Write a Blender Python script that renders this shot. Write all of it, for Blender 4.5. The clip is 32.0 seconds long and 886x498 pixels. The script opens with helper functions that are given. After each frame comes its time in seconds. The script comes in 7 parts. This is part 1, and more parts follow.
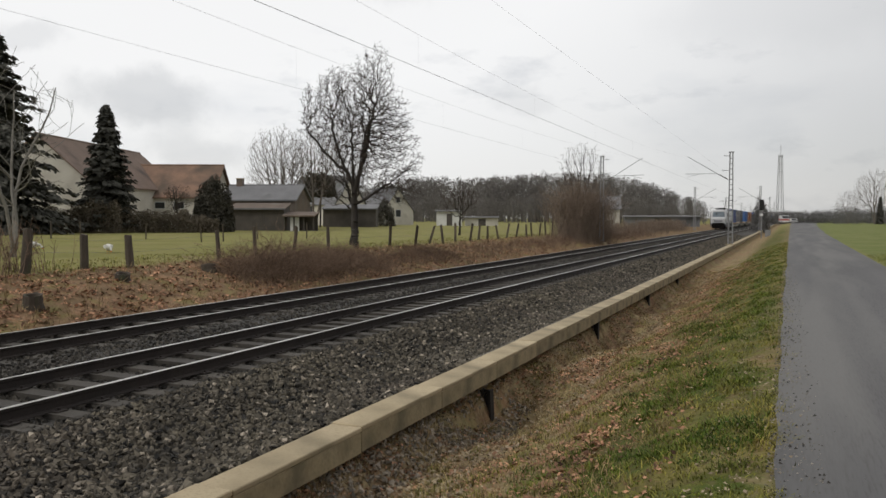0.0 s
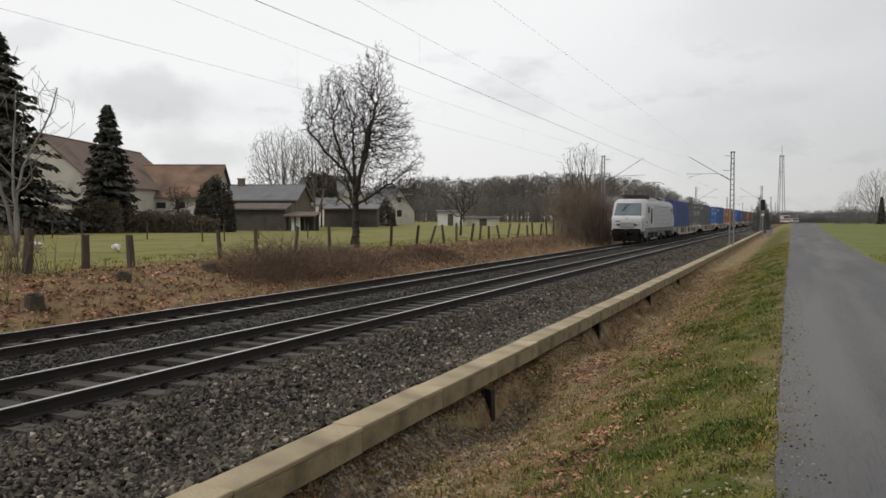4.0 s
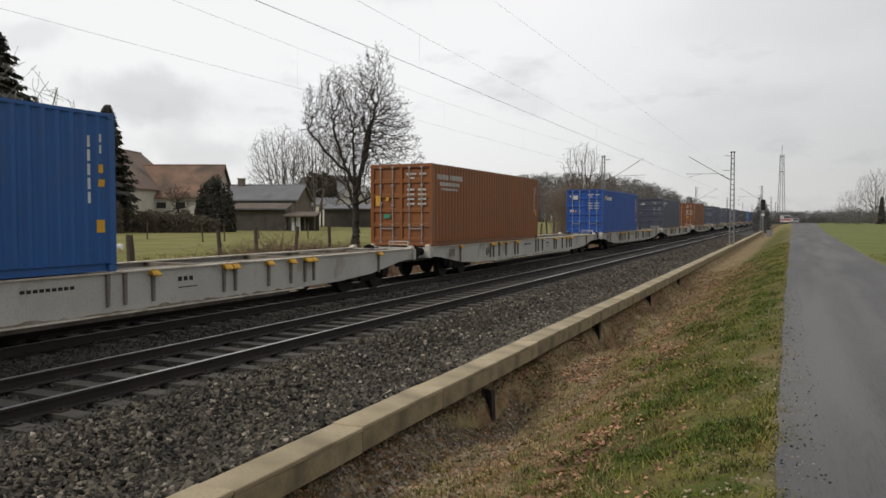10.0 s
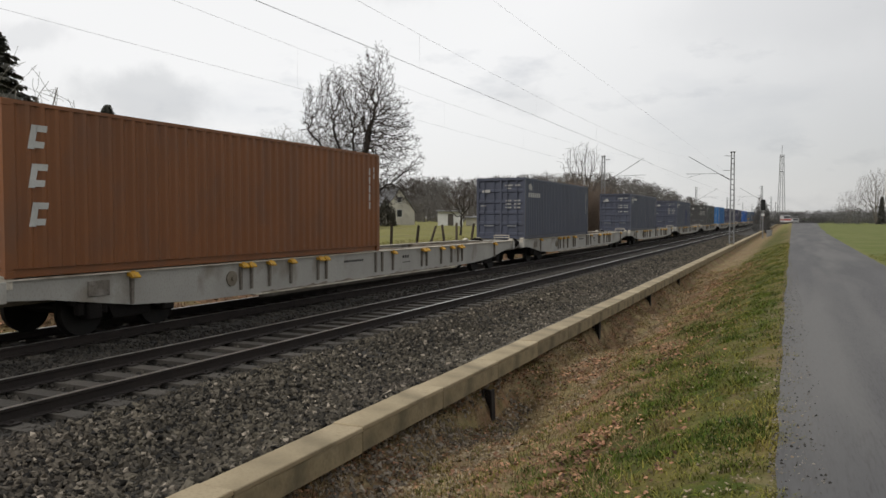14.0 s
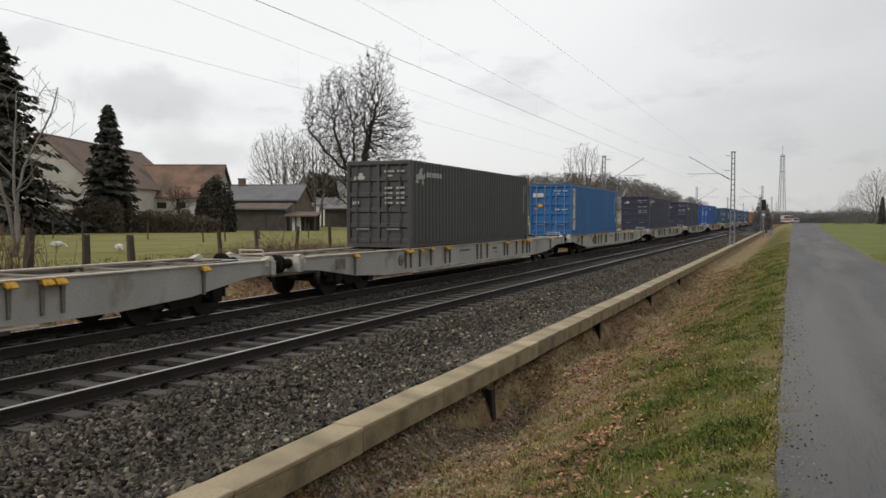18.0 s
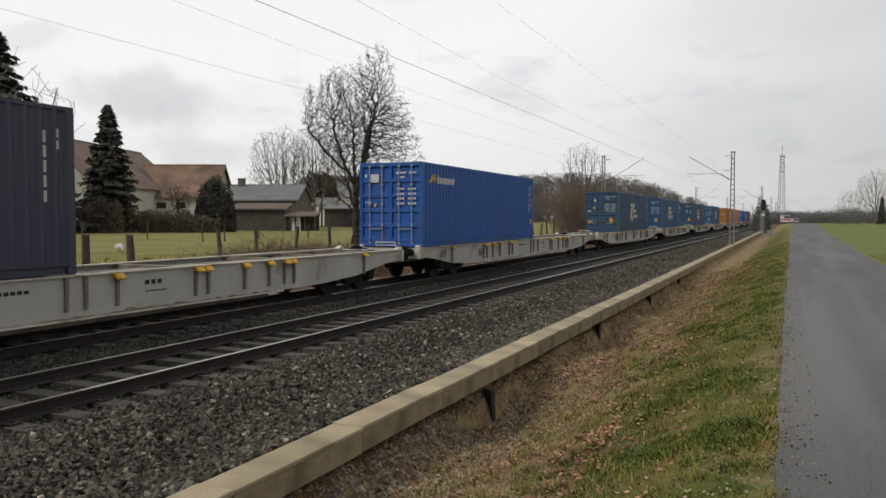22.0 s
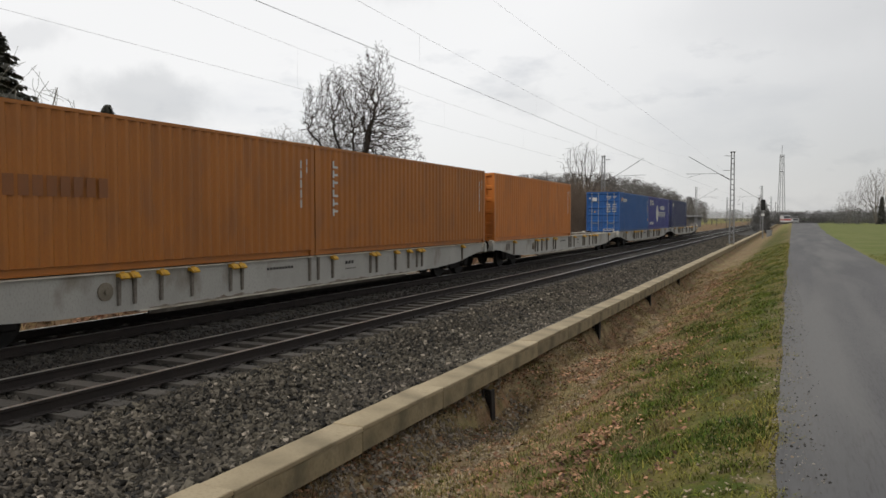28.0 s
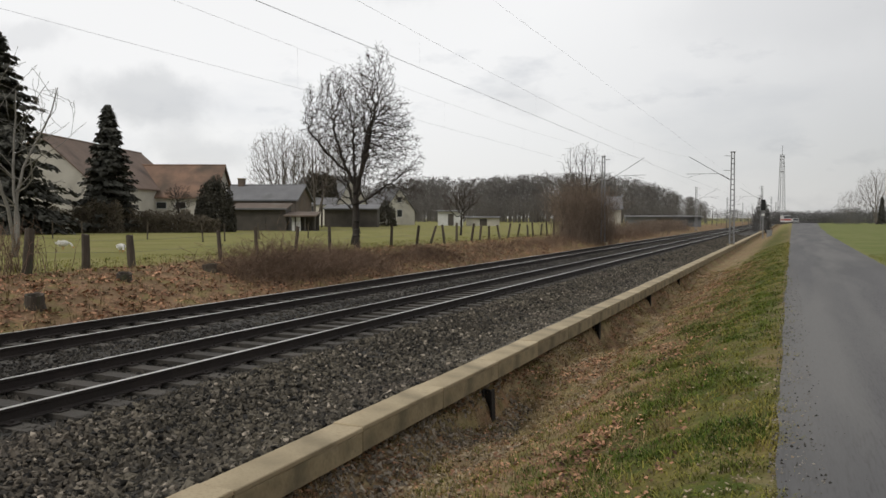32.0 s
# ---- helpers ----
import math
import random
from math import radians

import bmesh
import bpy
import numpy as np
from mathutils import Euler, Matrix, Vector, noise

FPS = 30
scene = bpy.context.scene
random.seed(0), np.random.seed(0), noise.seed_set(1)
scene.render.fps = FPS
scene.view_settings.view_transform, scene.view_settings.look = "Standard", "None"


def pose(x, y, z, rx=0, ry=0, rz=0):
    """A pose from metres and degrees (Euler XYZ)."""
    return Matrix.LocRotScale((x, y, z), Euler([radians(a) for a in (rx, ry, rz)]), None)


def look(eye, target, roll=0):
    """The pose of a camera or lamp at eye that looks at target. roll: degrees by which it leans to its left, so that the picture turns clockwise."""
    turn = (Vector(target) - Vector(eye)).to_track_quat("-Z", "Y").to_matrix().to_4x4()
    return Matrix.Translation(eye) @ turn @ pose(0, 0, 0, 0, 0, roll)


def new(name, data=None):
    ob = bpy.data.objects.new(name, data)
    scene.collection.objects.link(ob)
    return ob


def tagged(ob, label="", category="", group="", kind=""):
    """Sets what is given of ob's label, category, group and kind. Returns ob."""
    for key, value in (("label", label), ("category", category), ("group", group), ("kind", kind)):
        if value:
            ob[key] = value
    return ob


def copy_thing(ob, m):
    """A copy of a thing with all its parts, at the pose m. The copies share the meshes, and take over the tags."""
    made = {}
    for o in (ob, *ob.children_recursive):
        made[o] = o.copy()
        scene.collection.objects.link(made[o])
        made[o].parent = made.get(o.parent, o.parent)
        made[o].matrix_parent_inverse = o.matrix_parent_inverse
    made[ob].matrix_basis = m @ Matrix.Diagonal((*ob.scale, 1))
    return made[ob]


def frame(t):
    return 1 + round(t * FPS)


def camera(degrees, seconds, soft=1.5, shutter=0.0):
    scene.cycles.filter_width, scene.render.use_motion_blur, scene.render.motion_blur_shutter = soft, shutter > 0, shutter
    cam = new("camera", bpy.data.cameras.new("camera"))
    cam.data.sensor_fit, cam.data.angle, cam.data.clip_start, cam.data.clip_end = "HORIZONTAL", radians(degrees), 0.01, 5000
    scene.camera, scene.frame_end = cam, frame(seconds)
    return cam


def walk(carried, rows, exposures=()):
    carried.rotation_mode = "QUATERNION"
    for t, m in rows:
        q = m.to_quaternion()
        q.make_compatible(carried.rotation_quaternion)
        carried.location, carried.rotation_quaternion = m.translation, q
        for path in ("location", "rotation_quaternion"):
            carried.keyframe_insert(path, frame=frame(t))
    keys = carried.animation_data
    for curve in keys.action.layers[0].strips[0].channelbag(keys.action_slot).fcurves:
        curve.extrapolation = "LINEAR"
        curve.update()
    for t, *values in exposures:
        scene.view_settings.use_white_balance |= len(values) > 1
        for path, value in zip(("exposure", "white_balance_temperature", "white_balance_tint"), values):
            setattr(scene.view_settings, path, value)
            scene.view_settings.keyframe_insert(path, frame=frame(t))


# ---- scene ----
# ---- camera: a tripod beside the path, turned 24 degrees to the left of the line ----
# World: the line runs along Y, X points to the path side, z = 0 is the top of the rails.
YAW, PITCH, EYE = 24.29, -2.295, (0.0, 0.0, 2.15)


def aim(dyaw):
    a, b = radians(YAW + dyaw), radians(PITCH)
    way = (-math.sin(a) * math.cos(b), math.cos(a) * math.cos(b), math.sin(b))
    return look(EYE, (EYE[0] + way[0] * 10, EYE[1] + way[1] * 10, EYE[2] + way[2] * 10))


cam = camera(60.05, 32.0, soft=1.55)
walk(cam, [(0, aim(-0.09)), (1.5, aim(-0.085)), (2.5, aim(-0.03)), (3.5, aim(-0.02)), (5.5, aim(0.025)), (6.5, aim(0.02)),
           (8, aim(0)), (14.5, aim(0)), (17, aim(0.025)), (20, aim(0.04)), (23, aim(0)), (28, aim(0)), (30, aim(0.03)), (32, aim(0.01))])

NEAR_TRACK, FAR_TRACK, PATH_Z, MEADOW_Z = -8.79, -12.58, 0.5, 0.62


# the rails run a hair towards the path as they go away
LINE = pose(0, 12, 0, 0, 0, -0.19) @ pose(0, -12, 0)


def train_y(t):
    """Where the front of the first container is along the line at t seconds."""
    u = t - 16.0
    return -(0.0485 * u * u + 23.8939 * u + 194.880)


def polar(bearing, depth):
    """The plan position at that bearing, degrees right of the camera's axis, and depth along the axis."""
    a, k = radians(YAW), math.tan(radians(bearing)) * depth
    return k * math.cos(a) - depth * math.sin(a), k * math.sin(a) + depth * math.cos(a)


# ---- world: a bright overcast with grey cloud bellies, and a weak wide sun ----
world = bpy.data.worlds.new("sky")
scene.world = world
world.use_nodes = True
wt = world.node_tree
wt.nodes.clear()


def wnode(kind, **values):
    n = wt.nodes.new(kind)
    for k, v in values.items():
        n.inputs[k].default_value = v
    return n


SUN_UP, SUN_TURN = 42.0, 212.0
nishita = wt.nodes.new("ShaderNodeTexSky")
nishita.sky_type, nishita.sun_disc = "NISHITA", False
nishita.sun_elevation, nishita.sun_rotation = radians(SUN_UP), radians(SUN_TURN)
blue = wnode("ShaderNodeBackground", Strength=0.08)
wt.links.new(nishita.outputs["Color"], blue.inputs["Color"])
where = wt.nodes.new("ShaderNodeTexCoord")
squash = wt.nodes.new("ShaderNodeMapping")
squash.inputs["Scale"].default_value = (1.0, 1.0, 2.6)
squash.inputs["Location"].default_value = (3.1, 0.4, 0.2)
wt.links.new(where.outputs["Generated"], squash.inputs["Vector"])
big = wnode("ShaderNodeTexNoise", Scale=2.3, Detail=6.0, Roughness=0.55)
wt.links.new(squash.outputs["Vector"], big.inputs["Vector"])
ramp = wt.nodes.new("ShaderNodeValToRGB")
ramp.color_ramp.elements[0].position, ramp.color_ramp.elements[0].color = 0.25, (0.80, 0.81, 0.83, 1)
ramp.color_ramp.elements[1].position, ramp.color_ramp.elements[1].color = 0.44, (0.96, 0.955, 0.95, 1)
wt.links.new(big.outputs["Fac"], ramp.inputs["Fac"])
# the cloud is thinnest and brightest over the farm
a, b = radians(SUN_TURN), radians(SUN_UP)
SUN_WAY = Vector((math.sin(a) * math.cos(b), math.cos(a) * math.cos(b), math.sin(b)))
near_sun = wt.nodes.new("ShaderNodeVectorMath")
near_sun.operation = "DOT_PRODUCT"
near_sun.inputs[1].default_value = (-0.47, 0.60, 0.64)
wt.links.new(where.outputs["Generated"], near_sun.inputs[0])
glow = wnode("ShaderNodeMapRange", **{"From Min": 0.57, "From Max": 0.85, "To Min": 0.64, "To Max": 1.04})
wt.links.new(near_sun.outputs["Value"], glow.inputs["Value"])
puffs = wnode("ShaderNodeTexNoise", Scale=6.5, Detail=7.0, Roughness=0.6)
wt.links.new(squash.outputs["Vector"], puffs.inputs["Vector"])
puff_ramp = wt.nodes.new("ShaderNodeValToRGB")
puff_ramp.color_ramp.elements[0].position, puff_ramp.color_ramp.elements[0].color = 0.57, (1, 1, 1, 1)
puff_ramp.color_ramp.elements[1].position, puff_ramp.color_ramp.elements[1].color = 0.74, (0.80, 0.81, 0.83, 1)
wt.links.new(puffs.outputs["Fac"], puff_ramp.inputs["Fac"])
layers = wt.nodes.new("ShaderNodeMix")
layers.data_type, layers.blend_type = "RGBA", "MULTIPLY"
layers.inputs["Factor"].default_value = 1.0
wt.links.new(ramp.outputs["Color"], layers.inputs["A"])
wt.links.new(puff_ramp.outputs["Color"], layers.inputs["B"])
# low grey cumulus bellies that hang still over the farm and the wood: bearing and height in degrees, width, depth of grey
stir = wnode("ShaderNodeTexNoise", Scale=7.0, Detail=6.0, Roughness=0.6)
wt.links.new(where.outputs["Generated"], stir.inputs["Vector"])
shifted = wt.nodes.new("ShaderNodeVectorMath")
shifted.operation = "MULTIPLY_ADD"
wt.links.new(stir.outputs["Color"], shifted.inputs[0])
shifted.inputs[1].default_value, shifted.inputs[2].default_value = (0.16, 0.16, 0.10), (-0.08, -0.08, -0.05)
drift = wt.nodes.new("ShaderNodeVectorMath")
drift.operation = "ADD"
wt.links.new(where.outputs["Generated"], drift.inputs[0])
wt.links.new(shifted.outputs["Vector"], drift.inputs[1])
flat = wt.nodes.new("ShaderNodeVectorMath")
flat.operation = "MULTIPLY"
flat.inputs[1].default_value = (1.0, 1.0, 2.4)
wt.links.new(drift.outputs["Vector"], flat.inputs[0])
sky_colour = layers.outputs["Result"]
for bearing, up, wide, grey in ((-20.6, 8.2, 0.09, 0.32), (-17.3, 5.2, 0.075, 0.22), (-28.0, 11.5, 0.05, 0.18), (-4.5, 18.3, 0.11, 0.30), (6.0, 8.6, 0.06, 0.14), (26.0, 14.5, 0.20, 0.12), (23.0, 5.5, 0.20, 0.07), (-48.0, 13.0, 0.2, 0.3), (52.0, 11.0, 0.25, 0.25)):
    a, b = radians(YAW - bearing), radians(up)
    gap = wt.nodes.new("ShaderNodeVectorMath")
    gap.operation = "DISTANCE"
    gap.inputs[1].default_value = (-math.sin(a) * math.cos(b), math.cos(a) * math.cos(b), 2.4 * math.sin(b))
    wt.links.new(flat.outputs["Vector"], gap.inputs[0])
    belly = wnode("ShaderNodeMapRange", **{"From Min": wide * 1.1, "From Max": wide * 0.45, "To Min": 0.0, "To Max": grey})
    belly.interpolation_type = "SMOOTHSTEP"
    wt.links.new(gap.outputs["Value"], belly.inputs["Value"])
    dim = wt.nodes.new("ShaderNodeMix")
    dim.data_type = "RGBA"
    dim.inputs["B"].default_value = (0.30, 0.315, 0.34, 1)
    wt.links.new(belly.outputs["Result"], dim.inputs["Factor"])
    wt.links.new(sky_colour, dim.inputs["A"])
    sky_colour = dim.outputs["Result"]
cloud = wnode("ShaderNodeBackground")
wt.links.new(sky_colour, cloud.inputs["Color"])
wt.links.new(glow.outputs["Result"], cloud.inputs["Strength"])
blend = wnode("ShaderNodeMixShader", Fac=0.9)
wt.links.new(blue.outputs[0], blend.inputs[1])
wt.links.new(cloud.outputs[0], blend.inputs[2])
wout = wt.nodes.new("ShaderNodeOutputWorld")
wt.links.new(blend.outputs[0], wout.inputs["Surface"])

sun = new("sun", bpy.data.lights.new("sun", "SUN"))
sun.data.energy, sun.data.angle, sun.data.color = 1.25, radians(16), (1.0, 0.96, 0.9)
sun.matrix_basis = look(SUN_WAY * 50, (0, 0, 0))
scene.view_settings.exposure = 0.0


# ---- materials ----
def mat(name, c1, c2=None, scale=2.0, fine=30.0, rough=0.7, metal=0.0, bump=0.15, dist=0.02, rnd=0.0, island=0.0, stain=None, stain_scale=0.8,
        stain_at=(0.55, 0.7), stretch=(1, 1, 1), c3=None, spec=0.5, wear=0.0):
    """Two scales of noise between c1 and c2 (grain of c3), optional stains, relief, and a shift in brightness by object or island."""
    m = bpy.data.materials.new(name)
    m.use_nodes = True
    t = m.node_tree
    bsdf = t.nodes["Principled BSDF"]
    c2 = c2 or tuple(v * 0.75 for v in c1)
    co = t.nodes.new("ShaderNodeTexCoord")
    mp = t.nodes.new("ShaderNodeMapping")
    mp.inputs["Scale"].default_value = stretch
    t.links.new(co.outputs["Object"], mp.inputs["Vector"])

    def tex(s, detail=4.0):
        n = t.nodes.new("ShaderNodeTexNoise")
        n.inputs["Scale"].default_value, n.inputs["Detail"].default_value = s, detail
        t.links.new(mp.outputs["Vector"], n.inputs["Vector"])
        return n

    def mix(fac, a, b):
        n = t.nodes.new("ShaderNodeMix")
        n.data_type = "RGBA"
        for sock, v in ((n.inputs["Factor"], fac), (n.inputs["A"], a), (n.inputs["B"], b)):
            if isinstance(v, tuple):
                sock.default_value = (*v, 1)
            elif isinstance(v, float):
                sock.default_value = v
            else:
                t.links.new(v, sock)
        return n.outputs["Result"]

    def ramp(src, lo, hi):
        n = t.nodes.new("ShaderNodeMapRange")
        n.inputs["From Min"].default_value, n.inputs["From Max"].default_value = lo, hi
        t.links.new(src, n.inputs["Value"])
        return n.outputs["Result"]

    coarse, grain = tex(scale), tex(fine, 3.0)
    col = mix(ramp(coarse.outputs["Fac"], 0.35, 0.65), c1, c2)
    dark = c3 or tuple(v * 0.8 for v in c2)
    col = mix(ramp(grain.outputs["Fac"], 0.5, 0.85), col, dark)
    if stain:
        st = tex(stain_scale, 6.0)
        col = mix(ramp(st.outputs["Fac"], *stain_at), col, stain)
    if rnd or island:
        src = t.nodes.new("ShaderNodeObjectInfo").outputs["Random"] if rnd else t.nodes.new("ShaderNodeNewGeometry").outputs["Random Per Island"]
        k = rnd or island
        hs = t.nodes.new("ShaderNodeHueSaturation")
        t.links.new(ramp2(t, src, 1 - k, 1 + k), hs.inputs["Value"])
        t.links.new(col, hs.inputs["Color"])
        col = hs.outputs["Color"]
    t.links.new(col, bsdf.inputs["Base Color"])
    bsdf.inputs["Metallic"].default_value = metal
    bsdf.inputs["Specular IOR Level"].default_value = spec
    t.links.new(ramp2(t, grain.outputs["Fac"], max(0.03, rough - 0.12), min(1.0, rough + 0.12)), bsdf.inputs["Roughness"])
    if bump:
        b = t.nodes.new("ShaderNodeBump")
        b.inputs["Strength"].default_value, b.inputs["Distance"].default_value = bump, dist
        t.links.new(grain.outputs["Fac"], b.inputs["Height"])
        t.links.new(b.outputs["Normal"], bsdf.inputs["Normal"])
    return m


def ramp2(t, src, lo, hi):
    n = t.nodes.new("ShaderNodeMapRange")
    n.inputs["To Min"].default_value, n.inputs["To Max"].default_value = lo, hi
    t.links.new(src, n.inputs["Value"])
    return n.outputs["Result"]


M_ASPHALT = mat("worn_asphalt", (0.112, 0.109, 0.109), (0.086, 0.084, 0.085), 1.2, 55.0, 0.9, bump=0.5, dist=0.012, stain=(0.142, 0.138, 0.132), stain_scale=0.9, stain_at=(0.47, 0.66), stretch=(1, 0.09, 1), c3=(0.065, 0.062, 0.06))
M_BALLAST = mat("ballast_bed", (0.046, 0.042, 0.036), (0.030, 0.028, 0.024), 0.7, 16.0, 0.95, bump=1.0, dist=0.06, stain=(0.075, 0.065, 0.052), stain_scale=0.4, c3=(0.012, 0.011, 0.01))
M_STONE = mat("ballast_stone", (0.094, 0.081, 0.059), (0.056, 0.048, 0.036), 0.8, 25.0, 0.9, bump=0.4, island=0.95, stain=(0.085, 0.07, 0.055), stain_scale=0.35)
# oily stones, darkened too for shade between sleepers and below the train
M_CRIB = mat("oily_shaded_crib_stone", (0.050, 0.043, 0.033), (0.030, 0.026, 0.021), 0.8, 25.0, 0.85, bump=0.4, island=0.8, stain=(0.022, 0.019, 0.016), stain_scale=0.5)
M_SLEEPER = mat("weathered_concrete_sleeper", (0.072, 0.064, 0.053), (0.050, 0.044, 0.037), 2.0, 30.0, 0.9, bump=0.3, rnd=0.2)
M_RAIL_SIDE = mat("rusty_rail", (0.028, 0.020, 0.016), (0.018, 0.013, 0.011), 3.0, 40.0, 0.85, bump=0.3)
M_RAIL_TOP = mat("polished_rail_head", (0.62, 0.60, 0.57), (0.52, 0.50, 0.47), 2.0, 60.0, 0.32, metal=0.9, bump=0.05)
M_CONCRETE = mat("old_concrete", (0.41, 0.33, 0.21), (0.29, 0.235, 0.14), 1.4, 22.0, 0.9, bump=0.5, dist=0.012, stain=(0.15, 0.125, 0.075), stain_scale=1.7, stain_at=(0.46, 0.66), rnd=0.10)
M_CONCRETE_LID = mat("sandy_concrete_lid", (0.45, 0.365, 0.235), (0.36, 0.29, 0.18), 0.9, 40.0, 0.9, bump=0.35, dist=0.008, stain=(0.24, 0.195, 0.12), stain_scale=1.1, stain_at=(0.52, 0.72), rnd=0.08)
M_STEEL_DARK = mat("dark_rusty_steel", (0.03, 0.026, 0.024), (0.018, 0.016, 0.015), 4.0, 40.0, 0.8, metal=0.2, bump=0.2)


def zoned(name):
    """The land: green meadow, brown leaf litter and dry grass on the banks, green verge along the path, with ragged limits."""
    m = mat(name, (0.185, 0.182, 0.055), (0.24, 0.22, 0.085), 0.4, 14.0, 0.95, bump=0.7, dist=0.05, stain=(0.25, 0.205, 0.10), stain_scale=0.3, stain_at=(0.55, 0.8), spec=0.1)
    t = m.node_tree
    bsdf = t.nodes["Principled BSDF"]
    green = bsdf.inputs["Base Color"].links[0].from_socket
    co = t.nodes.new("ShaderNodeTexCoord").outputs["Object"]

    def tex(s, d=5.0):
        n = t.nodes.new("ShaderNodeTexNoise")
        n.inputs["Scale"].default_value, n.inputs["Detail"].default_value = s, d
        t.links.new(co, n.inputs["Vector"])
        return n.outputs["Fac"]

    def math_node(op, a, b):
        n = t.nodes.new("ShaderNodeMath")
        n.operation = op
        for sock, v in zip(n.inputs, (a, b)):
            if isinstance(v, (int, float)):
                sock.default_value = v
            else:
                t.links.new(v, sock)
        return n.outputs[0]

    def span(src, lo, hi):
        n = t.nodes.new("ShaderNodeMapRange")
        n.inputs["From Min"].default_value, n.inputs["From Max"].default_value = lo, hi
        t.links.new(src, n.inputs["Value"])
        return n.outputs["Result"]

    def blend_col(f, a, b):
        n = t.nodes.new("ShaderNodeMix")
        n.data_type = "RGBA"
        t.links.new(f, n.inputs["Factor"])
        for sock, v in ((n.inputs["A"], a), (n.inputs["B"], b)):
            if isinstance(v, tuple):
                sock.default_value = (*v, 1)
            else:
                t.links.new(v, sock)
        return n.outputs["Result"]

    sep = t.nodes.new("ShaderNodeSeparateXYZ")
    t.links.new(co, sep.inputs[0])
    x = math_node("ADD", sep.outputs["X"], math_node("MULTIPLY", math_node("SUBTRACT", tex(0.6), 0.5), 2.2))
    x = math_node("ADD", x, math_node("MULTIPLY", math_node("SUBTRACT", tex(4.5), 0.5), 2.0))
    litter = blend_col(span(tex(5.0), 0.38, 0.62), (0.27, 0.155, 0.088), (0.125, 0.075, 0.045))
    litter = blend_col(span(tex(22.0), 0.45, 0.75), litter, (0.36, 0.26, 0.17))
    straw = blend_col(span(tex(3.0), 0.42, 0.60), (0.31, 0.245, 0.135), (0.15, 0.122, 0.064))
    brown = blend_col(span(tex(2.2), 0.40, 0.60), litter, straw)
    ruddy = blend_col(span(tex(1.1), 0.40, 0.62), litter, (0.17, 0.118, 0.068))
    brown = blend_col(span(sep.outputs["X"], -12.0, -14.0), brown, ruddy)
    brown = blend_col(math_node("MULTIPLY", span(tex(1.3), 0.52, 0.66), 0.6), brown, green)
    near_side = math_node("MULTIPLY", span(x, -5.6, -5.4), span(x, -1.5, -2.6))
    far_side = math_node("MULTIPLY", span(x, -20.2, -19.2), span(x, -14.0, -14.8))
    turf = blend_col(span(tex(1.7), 0.42, 0.60), (0.066, 0.088, 0.016), (0.160, 0.140, 0.044))
    turf = blend_col(span(tex(9.0), 0.45, 0.70), turf, (0.10, 0.080, 0.038))
    verge = math_node("MULTIPLY", span(x, -3.2, -2.2), span(sep.outputs["X"], 0.6, 0.3))
    green = blend_col(math_node("MULTIPLY", verge, span(sep.outputs["Y"], 190.0, 110.0)), green, turf)
    green = blend_col(span(sep.outputs["X"], 3.0, 3.6), green, blend_col(span(tex(0.5), 0.4, 0.6), (0.135, 0.160, 0.048), (0.175, 0.185, 0.068)))
    edge = math_node("MULTIPLY", math_node("MULTIPLY", span(x, -0.5, 0.1), span(x, 0.9, 0.4)), 0.5)
    col = blend_col(math_node("MAXIMUM", math_node("MAXIMUM", near_side, far_side), edge), green, brown)
    t.links.new(col, bsdf.inputs["Base Color"])
    return m


M_LAND = zoned("land")
M_BLADE = mat("green_grass_blades", (0.095, 0.115, 0.016), (0.225, 0.195, 0.046), 1.6, 12, 0.8, bump=0, island=0.7, spec=0.2)
M_DEEP = mat("lush_green_blades", (0.040, 0.078, 0.010), (0.115, 0.145, 0.020), 1.3, 12, 0.8, bump=0, island=0.7, spec=0.2)
M_PALE_LEAF = mat("bleached_leaves", (0.33, 0.27, 0.185), (0.25, 0.195, 0.13), 0.8, 12, 0.8, bump=0, island=0.45, spec=0.2)
M_DRY = mat("dry_straw_blades", (0.32, 0.245, 0.125), (0.18, 0.132, 0.066), 0.8, 12, 0.9, bump=0, island=0.7, spec=0.1)
M_LEAF = mat("fallen_brown_leaves", (0.42, 0.235, 0.14), (0.20, 0.105, 0.064), 1.6, 12, 0.8, bump=0, island=0.85, spec=0.2)
M_BARK = mat("dark_bark", (0.042, 0.035, 0.029), (0.028, 0.023, 0.019), 2.0, 18, 0.95, bump=0.6, dist=0.03)
M_BARK_PALE = mat("pale_grey_bark", (0.24, 0.225, 0.20), (0.16, 0.148, 0.13), 2.0, 18, 0.95, bump=0.4, dist=0.02)
M_TWIG = mat("bare_twigs", (0.085, 0.068, 0.055), (0.06, 0.048, 0.04), 1.0, 12, 0.95, bump=0, spec=0.1)
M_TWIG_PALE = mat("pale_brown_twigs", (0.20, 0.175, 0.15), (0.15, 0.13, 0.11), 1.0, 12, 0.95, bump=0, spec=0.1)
M_BRAMBLE = mat("dry_bramble_stems", (0.23, 0.16, 0.115), (0.165, 0.115, 0.082), 0.6, 12, 0.95, bump=0, island=0.45, spec=0.1)
M_WOOD = mat("weathered_fence_wood", (0.095, 0.075, 0.055), (0.06, 0.048, 0.036), 3.0, 25, 0.95, bump=0.5, dist=0.01, stretch=(1, 1, 0.2), rnd=0.25, stain=(0.09, 0.10, 0.05), stain_scale=3)
# needle, evergreen, hedge and wood colours are lightened to carry distance haze
M_NEEDLE = mat("hazed_spruce_needles", (0.080, 0.080, 0.068), (0.105, 0.102, 0.086), 1.0, 12, 0.95, bump=0, island=0.3, spec=0.15)
